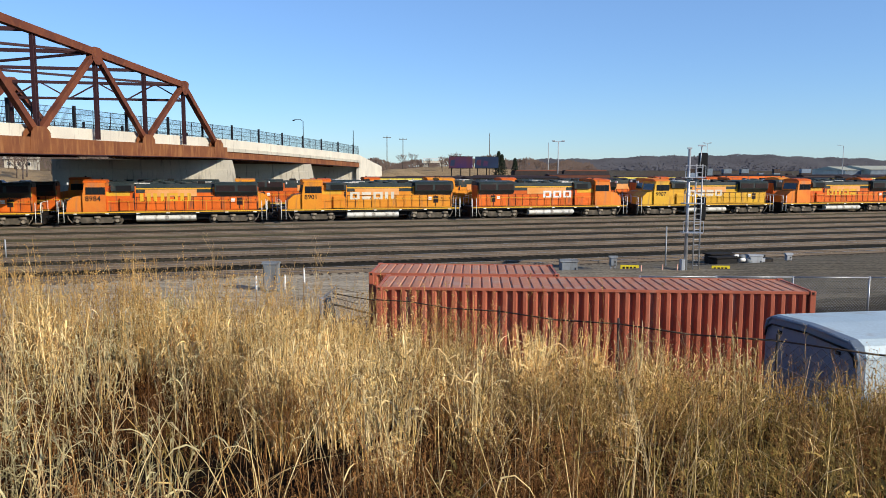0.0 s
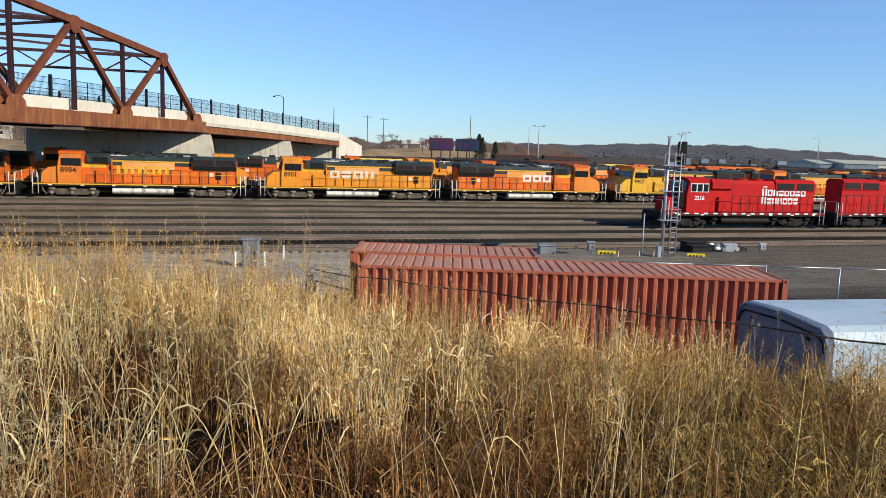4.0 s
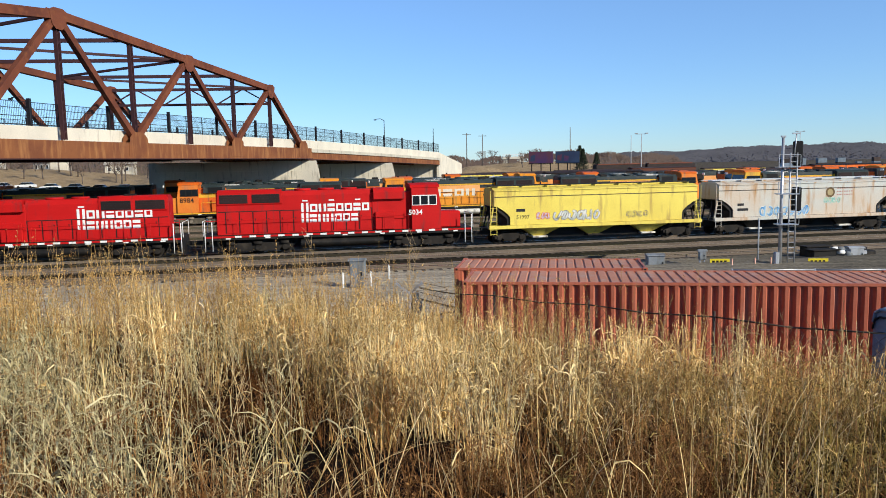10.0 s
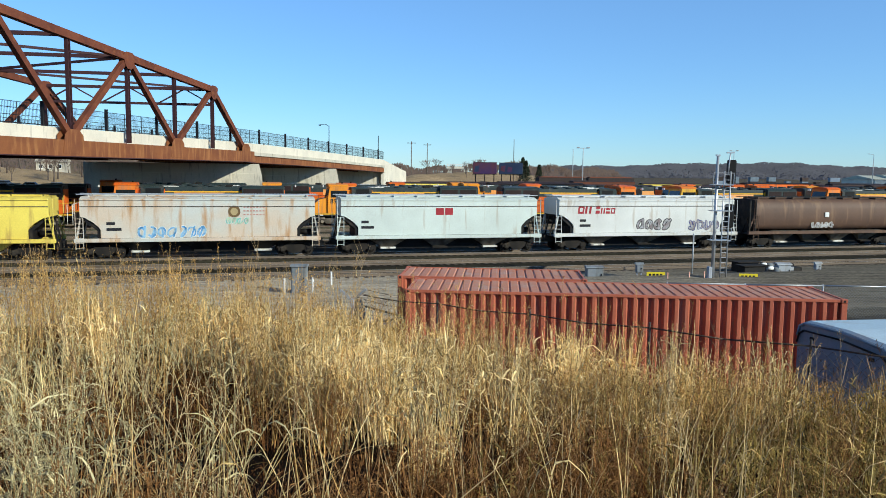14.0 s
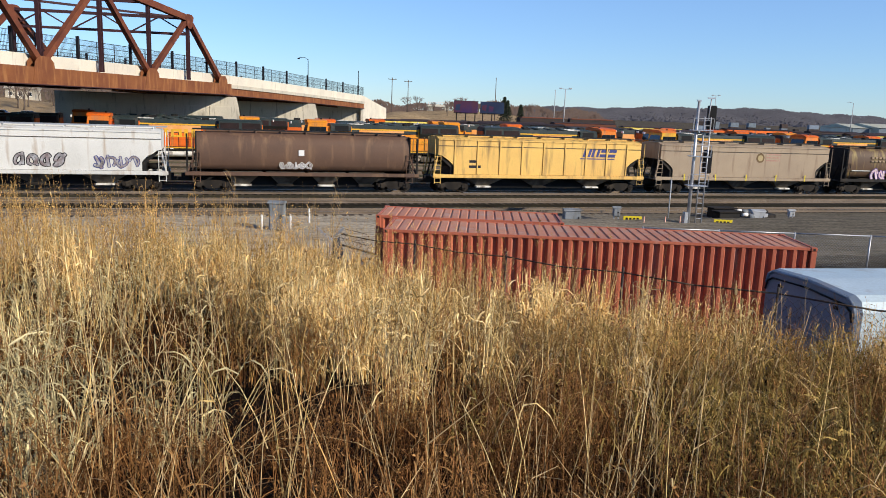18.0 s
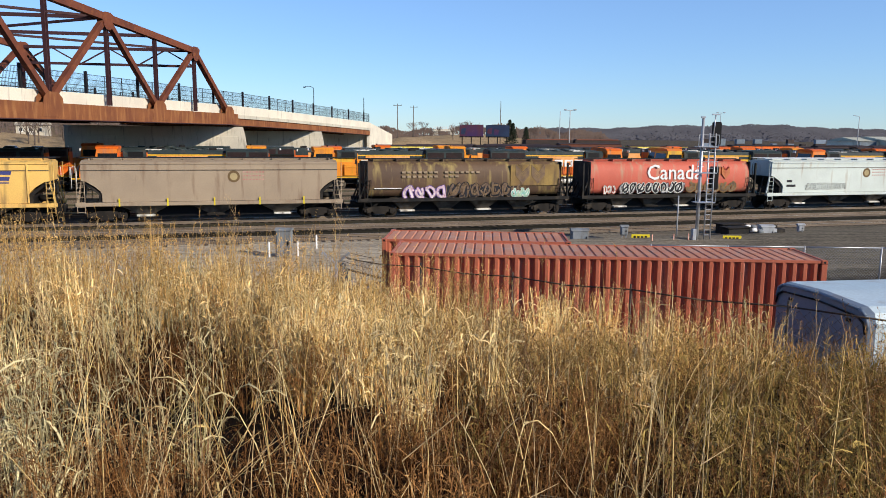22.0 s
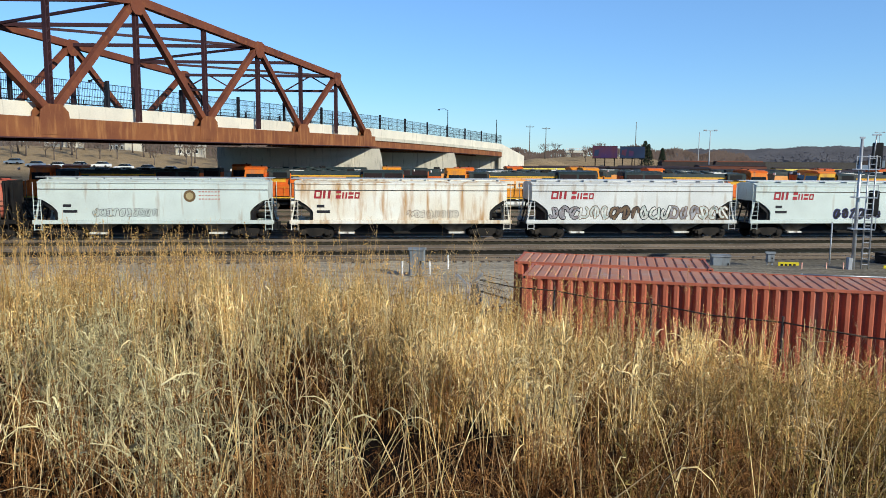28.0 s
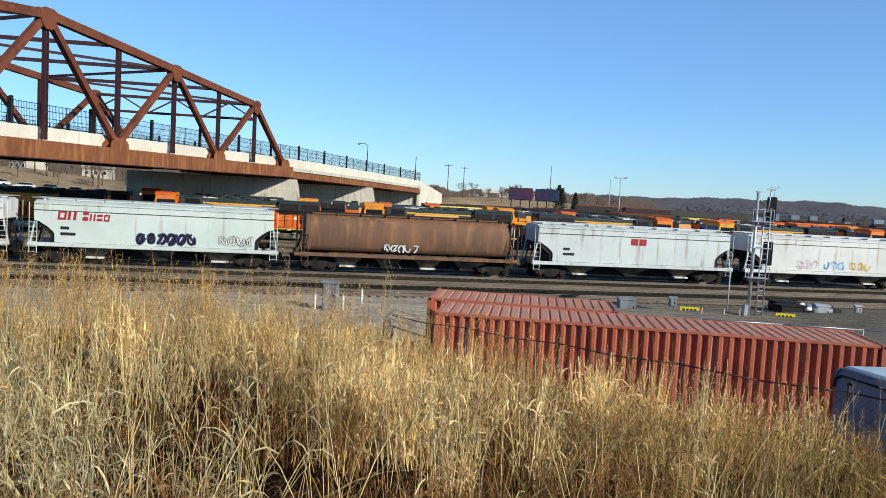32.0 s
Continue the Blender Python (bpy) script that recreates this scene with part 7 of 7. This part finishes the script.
def plants(name, label, n, seed, region, mats, height, width, lean=0.1, tufts=0, spread=0.1, leaves=0, leaf=(0.25, 0.006), leaf_low=0.15, droop=0.8,
           twigs=0, twig=0.12, twig_low=0.55, seeds=0, seed_size=0.014, dmin=1.6, dmax=21.0, span=(40, 147), spots=()):
    """Grass and weeds that grow from the ground: a round tapering stem, arched leaves, side twigs and seed heads set on it.
    spots: places of tufts besides the scattered ones."""
    r = np.random.RandomState(seed)
    if tufts or spots:
        tx, ty = fan(max(tufts, 1), r, region, dmin, dmax, span)
        if spots:
            sx, sy = np.array(spots).T
            tx, ty = (np.concatenate([tx, np.repeat(sx, 3)]), np.concatenate([ty, np.repeat(sy, 3)])) if tufts else (sx, sy)
        pick = r.randint(0, len(tx), n)
        size, tall = r.uniform(0.4, 1.6, len(tx))[pick], r.uniform(0.72, 1.12, len(tx))[pick]
        ox, oy = r.normal(0, spread, n) * size, r.normal(0, spread, n) * size
        x, y, away = tx[pick] + ox, ty[pick] + oy, np.arctan2(oy, ox) + r.normal(0, 0.7, n)
    else:
        x, y = fan(n, r, region, dmin, dmax, span)
        tall, away = 1.0, r.uniform(0, 2 * np.pi, n)
    z, h = ground_z(x, y) - 0.03, r.uniform(*height, n) * tall
    w = width * r.uniform(0.6, 1.35, n) * (0.55 + 0.055 * np.hypot(x, y))
    bend, curl = np.abs(r.normal(0, lean, n)), r.uniform(0, 0.35, n) * (lean / 0.1) ** 0.5
    wob, wob_at = r.normal(0, 0.02, n), r.uniform(0, 6.28, n)
    dx, dy = np.cos(away), np.sin(away)
    def on(i, u):
        b_ = bend[i] * u + curl[i] * bend[i] * 2 * u * u
        k = h[i] * wob[i] * np.sin(u * 5 + wob_at[i])
        return np.stack([x[i] + dx[i] * h[i] * b_ - dy[i] * k, y[i] + dy[i] * h[i] * b_ + dx[i] * k, z[i] + h[i] * (u - 0.45 * b_ * u)], -1)
    i0, segs = np.arange(n), 5
    rings = []
    for s_ in range(segs + 1):
        c, ww = on(i0, np.full(n, s_ / segs)), w * 0.5 * (1 - 0.75 * s_ / segs)
        for k in range(3):
            rings.append(c + np.stack([np.cos(wob_at + k * 2.094) * ww, np.sin(wob_at + k * 2.094) * ww, 0 * ww], -1))
    blocks = [(np.stack(rings, 1), [(3 * a_ + k, 3 * a_ + (k + 1) % 3, 3 * a_ + 3 + (k + 1) % 3, 3 * a_ + 3 + k) for a_ in range(segs) for k in range(3)], 0)]
    def ribbon(i, u, length, wid, rise, fall, m_, segs_=3):
        a_, c = r.uniform(0, 6.283, len(i)), on(i, u)
        el = r.uniform(*rise, len(i))
        cx, sx_, tw = np.cos(a_) * np.cos(el), np.sin(a_) * np.cos(el), r.uniform(-0.8, 0.8, len(i))
        pts = []
        for s_ in range(segs_ + 1):
            v = s_ / segs_
            p = c + np.stack([cx * length * v, sx_ * length * v, length * (np.sin(el) * v - fall * v * v)], -1)
            ww = wid * 0.5 * (1 - v) ** 0.5
            o_ = np.stack([-np.sin(a_) * ww * np.cos(tw), np.cos(a_) * ww * np.cos(tw), ww * np.sin(tw)], -1)
            pts += [p - o_, p + o_] if s_ < segs_ else [p]
        blocks.append((np.stack(pts, 1), [(2 * k, 2 * k + 1, 2 * k + 3, 2 * k + 2) for k in range(segs_ - 1)] + [(2 * segs_ - 2, 2 * segs_ - 1, 2 * segs_)], m_))
        return c, np.stack([cx, sx_, np.sin(el) - fall * 0.6], -1), length
    if leaves:
        i = np.repeat(i0, leaves)
        k = len(i)
        ribbon(i, r.uniform(leaf_low, 0.92, k), leaf[0] * r.uniform(0.5, 1.5, k), leaf[1] * (w / width)[i] * r.uniform(0.6, 1.3, k), (0.5, 1.3), droop * r.uniform(0.5, 1.3, k), 1)
    if twigs:
        i = np.repeat(i0, twigs)
        u = r.uniform(twig_low, 1.0, len(i))
        c, d_, l_ = ribbon(i, u, twig * r.uniform(0.5, 1.4, len(i)) * (1.35 - u), 0.45 * w[i], (0.6, 1.25), 0.1, 0, 2)
        if seeds:
            j = np.repeat(np.arange(len(i)), seeds)
            v = r.uniform(0.35, 1.05, len(j))
            p = c[j] + d_[j] * (l_[j] * v)[:, None] + r.normal(0, 0.006, (len(j), 3))
            e1, e2 = r.normal(0, 1, (len(j), 3)), r.normal(0, 1, (len(j), 3))
            sz = (seed_size * (w / width)[i[j]] * r.uniform(0.5, 1.3, len(j)))[:, None]
            e1, e2 = e1 / np.linalg.norm(e1, axis=1, keepdims=True) * sz * 0.5, e2 / np.linalg.norm(e2, axis=1, keepdims=True) * sz * 0.22
            blocks.append((np.stack([p - e1, p - e2, p + e1, p + e2], 1), [(0, 1, 2, 3)], 2))
    return tagged(new(name, spread_mesh(name, blocks, mats)), label, "grass", kind="stuff")

def bearing(x, y):
    return x / np.maximum(y, 0.5)
# gold in the middle, straw to the west, olive to the east, brown weeds between and near
gold_at = lambda x, y: bank(x, y) * (0.03 + 0.97 * blotch(x, y, 0.4) ** 2) * (1 - 0.9 * right_side(x, y)) * (1 - 0.6 * left_side(x, y)) * smooth(5.0, 7.5, np.hypot(x, y)) * (0.3 + 0.7 * np.exp(-((bearing(x, y) + 0.08) / 0.17) ** 2))
pale_at = lambda x, y: bank(x, y) * (0.01 + 0.99 * smooth(-0.26, -0.5, bearing(x, y) - 0.014 * np.maximum(y - 8, 0))) * (0.02 + 0.98 * blotch(x * 1.4, y * 1.2, 1.7) ** 1.6) * smooth(3.5, 6.0, np.hypot(x, y))
brown_at = lambda x, y: bank(x, y) * (0.12 + 0.88 * blotch(x, y, 2.6)) * (1 - 0.5 * left_side(x, y)) * (1 - 0.55 * right_side(x, y)) * (0.7 + 0.3 * smooth(4.0, 6.5, np.hypot(x, y)))
olive_at = lambda x, y: bank(x, y) * (0.02 + 0.98 * right_side(x, y)) * (0.2 + 0.8 * blotch(x, y, 4.0)) * smooth(2.8, 5.0, np.hypot(x, y))
low_at = lambda x, y: bank(x, y) * (0.06 + 0.94 * blotch(x * 1.3, y * 1.3, 5.1) ** 1.5)
brow_at = lambda x, y: bank(x, y) * upper(x, y, 8.5, 12.0) * smooth(0.3, -0.12, bearing(x, y))
slope_at = lambda x, y: bank(x, y) * upper(x, y, 6.0, 8.5) * smooth(0.0, 0.22, bearing(x, y))
blades("thatch", 45000, 5, 0.05, 0.2, 0.009, "thatch", bank, 0.7, 0.5, "matted thatch, coloured near black for the shade under the grass", 0)
plants("low_weeds", "low tangled brown weeds, darkened in colour for the shade under the grass", 7500, 3, low_at, ("brown_weed", "brown_weed", "dark_leaf"), (0.3, 0.68), 0.006, 0.35, 420, 0.2, 3, (0.13, 0.008), 0.2, 0.5, 6, 0.18, 0.3, 3, 0.022)
plants("russet_weeds", "low russet weeds with dry curled leaves near the path", 1900, 33, lambda x, y: low_at(x, y) * (1 - 0.7 * left_side(x, y)) * smooth(11, 7, y), ("russet", "leaflet", "russet"), (0.4, 0.8), 0.006, 0.3, 210, 0.17, 5, (0.13, 0.010), 0.2, 0.7, 6, 0.2, 0.3, 3, 0.018)
plants("brown_weeds", "reddish brown branching weeds with small dry seed heads", 2500, 13, brown_at, ("russet", "leaflet", "leaflet"), (0.55, 1.0), 0.0085, 0.16, 140, 0.16, 3, (0.14, 0.010), 0.2, 0.9, 9, 0.24, 0.35, 3, 0.022)
plants("golden_grass", "tall dry golden grass in tufts on the bank", 2600, 1, gold_at, ("gold", "gold", "gold_brown"), (0.9, 1.5), 0.0175, 0.12, 46, 0.12, 4, (0.32, 0.018), 0.12, 1.0, 4, 0.12, 0.72, 2, 0.026, spots=GOLD_SPOTS)
plants("golden_weeds", "fine golden brown weeds below the brow of the bank", 1900, 7, lambda x, y: brown_at(x, y) * upper(x, y, 6.0, 9.0) * (1 - 0.8 * smooth(-0.22, -0.42, bearing(x, y))), ("gold_brown", "gold", "gold"), (0.7, 1.2), 0.0110, 0.15, 150, 0.15, 3, (0.18, 0.014), 0.25, 0.8, 7, 0.26, 0.4, 2, 0.026)
plants("straw_grass", "pale dry straw grass with curled leaves on the bank", 2300, 2, pale_at, ("pale", "pale", "pale"), (0.65, 1.25), 0.0100, 0.2, 150, 0.14, 5, (0.26, 0.014), 0.15, 0.9, 4, 0.1, 0.65, 2, 0.022)
plants("olive_weeds", "olive green weeds with small leaves on the bank", 2100, 4, olive_at, ("olive", "olive", "olive"), (0.55, 1.05), 0.0085, 0.18, 165, 0.17, 5, (0.18, 0.014), 0.2, 0.8, 5, 0.16, 0.45, 2, 0.024)
plants("slope_weeds", "thin olive and brown weeds on the slope by the trailer", 2100, 10, slope_at, ("gold_brown", "olive", "leaflet"), (0.75, 1.35), 0.0080, 0.14, 165, 0.14, 4, (0.15, 0.012), 0.3, 0.7, 8, 0.22, 0.45, 2, 0.024)
plants("brow_weeds", "tall thin brown and pale weeds standing along the brow", 2100, 9, brow_at, ("gold_brown", "pale", "gold_brown"), (1.15, 2.3), 0.0082, 0.14, 230, 0.2, 2, (0.16, 0.008), 0.3, 0.7, 11, 0.28, 0.4, 2, 0.026)
plants("single_straw", "single long pale grass stalks among the weeds", 620, 6, lambda x, y: bank(x, y) * upper(x, y, 2.2, 4.0), ("gold", "gold", "gold"), (0.8, 1.45), 0.0115, 0.3, 0, 0.1, 1, (0.25, 0.012), 0.2, 1.0)
# the bank goes on behind and beside
back = lambda x, y: 1.0 * (y < 10)
blades("bank_thatch", 30000, 21, 0.1, 0.35, 0.014, "thatch", back, 0.7, 0.5, "matted thatch of the bank, coloured near black like shade", 0, dmin=0.7, dmax=14.0, span=(147, 400))
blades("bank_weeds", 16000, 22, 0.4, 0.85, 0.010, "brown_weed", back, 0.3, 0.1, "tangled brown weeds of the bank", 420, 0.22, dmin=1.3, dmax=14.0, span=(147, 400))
blades("bank_leaflets", 36000, 22, 0.45, 0.9, 0.016, "leaflet", back, 1.0, 0.3, "small curled brown leaves on the weeds of the bank", 420, 0.24, 1.0, segs=2, short=0.06, low=0.3, dmin=1.3, dmax=14.0, span=(147, 400))
blades("bank_straw", 9000, 23, 0.6, 1.0, 0.012, "pale", back, 0.25, 0.25, "pale dry straw grass of the bank", 200, 0.15, dmin=2.0, dmax=14.0, span=(147, 400))

# tall single weeds with side twigs
M["stalk"] = surf("dry_stalk", (0.66, 0.49, 0.26), (0.5, 0.34, 0.16), 0.8, vary=0.3, island=True)
M["stalk_brown"] = surf("brown_stalk", (0.24, 0.13, 0.06), (0.32, 0.18, 0.08), 0.8, vary=0.3, island=True)
def weed(st, x, y, h, seed):
    """A straight thin weed with many short fine side twigs."""
    r = random.Random(seed)
    p = Vector((x, y, float(ground_z(np.array(x), np.array(y))) - 0.05))
    d = Vector((r.uniform(-0.12, 0.12), r.uniform(-0.12, 0.12), 1)).normalized()
    w = 0.0020 + 0.00026 * math.hypot(x, y)
    for k in range(9):
        q = p + d * h / 9
        st.rod(p, q, w * (1 - k / 11), 5, w * (1 - (k + 1) / 11), False)
        if k > 3:
            for _ in range(3):
                a, c = r.uniform(0, 6.283), p.lerp(q, r.random())
                e = c + Vector((math.cos(a) * 0.45, math.sin(a) * 0.45, 0.9)).normalized() * h * r.uniform(0.04, 0.12)
                st.rod(c, e, w * 0.4, 3, w * 0.25, False)
                for _ in range(3):
                    g = c.lerp(e, r.uniform(0.4, 1))
                    st.rod(g, g + Vector((r.uniform(-0.6, 0.6), r.uniform(-0.6, 0.6), 0.7)).normalized() * h * r.uniform(0.012, 0.03), w * 0.3, 3, w * 0.4, False)
        d = (d + Vector((r.uniform(-0.08, 0.08), r.uniform(-0.08, 0.08), 0))).normalized()
        p = q
def stalk(st, x, y, h, lean, seed):
    """A long bare bent grass stalk, thick at its foot."""
    r = random.Random(seed)
    p = Vector((x, y, float(ground_z(np.array(x), np.array(y))) - 0.05))
    a = r.uniform(0, 6.283)
    o = Vector((math.cos(a), math.sin(a), 0))
    d = (Vector((0, 0, 1)) + o * lean * r.uniform(0.3, 1)).normalized()
    w = r.uniform(0.0022, 0.0052)
    for k in range(8):
        q = p + d * h / 8
        st.rod(p, q, w * (1 - k / 9), 5, w * (1 - (k + 1) / 9), False)
        if r.random() < 0.16:
            e = q + (o * r.uniform(-1, 1) + Vector((0, 0, 0.3))).normalized() * h * 0.16
            st.rod(q, e, w * 0.5, 4, w * 0.2, False)
        d = (d + o * r.uniform(0, 0.14) * lean * 2 + Vector((r.gauss(0, 0.03), r.gauss(0, 0.03), 0))).normalized()
        p = q
rw = random.Random(8)
pale_w, brown_w = Shape(), Shape()
for k in range(150):
    a, d = rw.uniform(-0.62, 0.95), rw.uniform(3.5, 17)
    x, y = -math.sin(a) * d, math.cos(a) * d
    if bank(np.array(x), np.array(y)) < 0.5:
        continue
    weed(pale_w if rw.random() < 0.5 else brown_w, x, y, rw.uniform(1.1, 1.6), 100 + k)
for k, (rx, y, h) in enumerate(((-0.30, 9.0, 2.25), (-0.213, 8.6, 2.1), (-0.17, 8.9, 2.3), (-0.165, 9.1, 2.2), (-0.275, 12, 1.9), (-0.48, 9.5, 1.8), (-0.12, 9.8, 1.9))):
    weed(pale_w, rx * y, y, h, 400 + k)
for k in range(260):
    a, d = rw.uniform(-0.75, 0.95), 1.5 + 4.5 * rw.random() ** 1.3
    stalk(pale_w if rw.random() < 0.75 else brown_w, -math.sin(a) * d, math.cos(a) * d, rw.uniform(0.75, 1.3), rw.choice((0.1, 0.2, 0.3, 0.8)), 700 + k)
# bundles of thick broken stalks
for k in range(11):
    stalk(pale_w, 1.72 + rw.gauss(0, 0.09), 5.2 + rw.gauss(0, 0.1), rw.uniform(1.1, 1.5), 0.35, 1200 + k)
for k in range(9):
    stalk(brown_w, 1.2 + rw.gauss(0, 0.12), 5.9 + rw.gauss(0, 0.12), rw.uniform(1.0, 1.4), 0.45, 1300 + k)
for k in range(6):
    stalk(pale_w, -2.2 + rw.gauss(0, 0.15), 4.2 + rw.gauss(0, 0.15), rw.uniform(1.1, 1.45), 0.5, 1400 + k)
tagged(part("tall_weeds", pale_w, "stalk"), "tall pale leafless weed stalks standing above the grass", "weeds", kind="stuff")
tagged(part("tall_weeds", brown_w, "stalk_brown"), "tall brown leafless weed stalks standing above the grass", "weeds", kind="stuff")


def motions():
    for t, u in train:
        walk(t, [(k, yard(u - travelled(k), TRAIN_D, 0)) for k in range(0, 33, 2)])


motions()
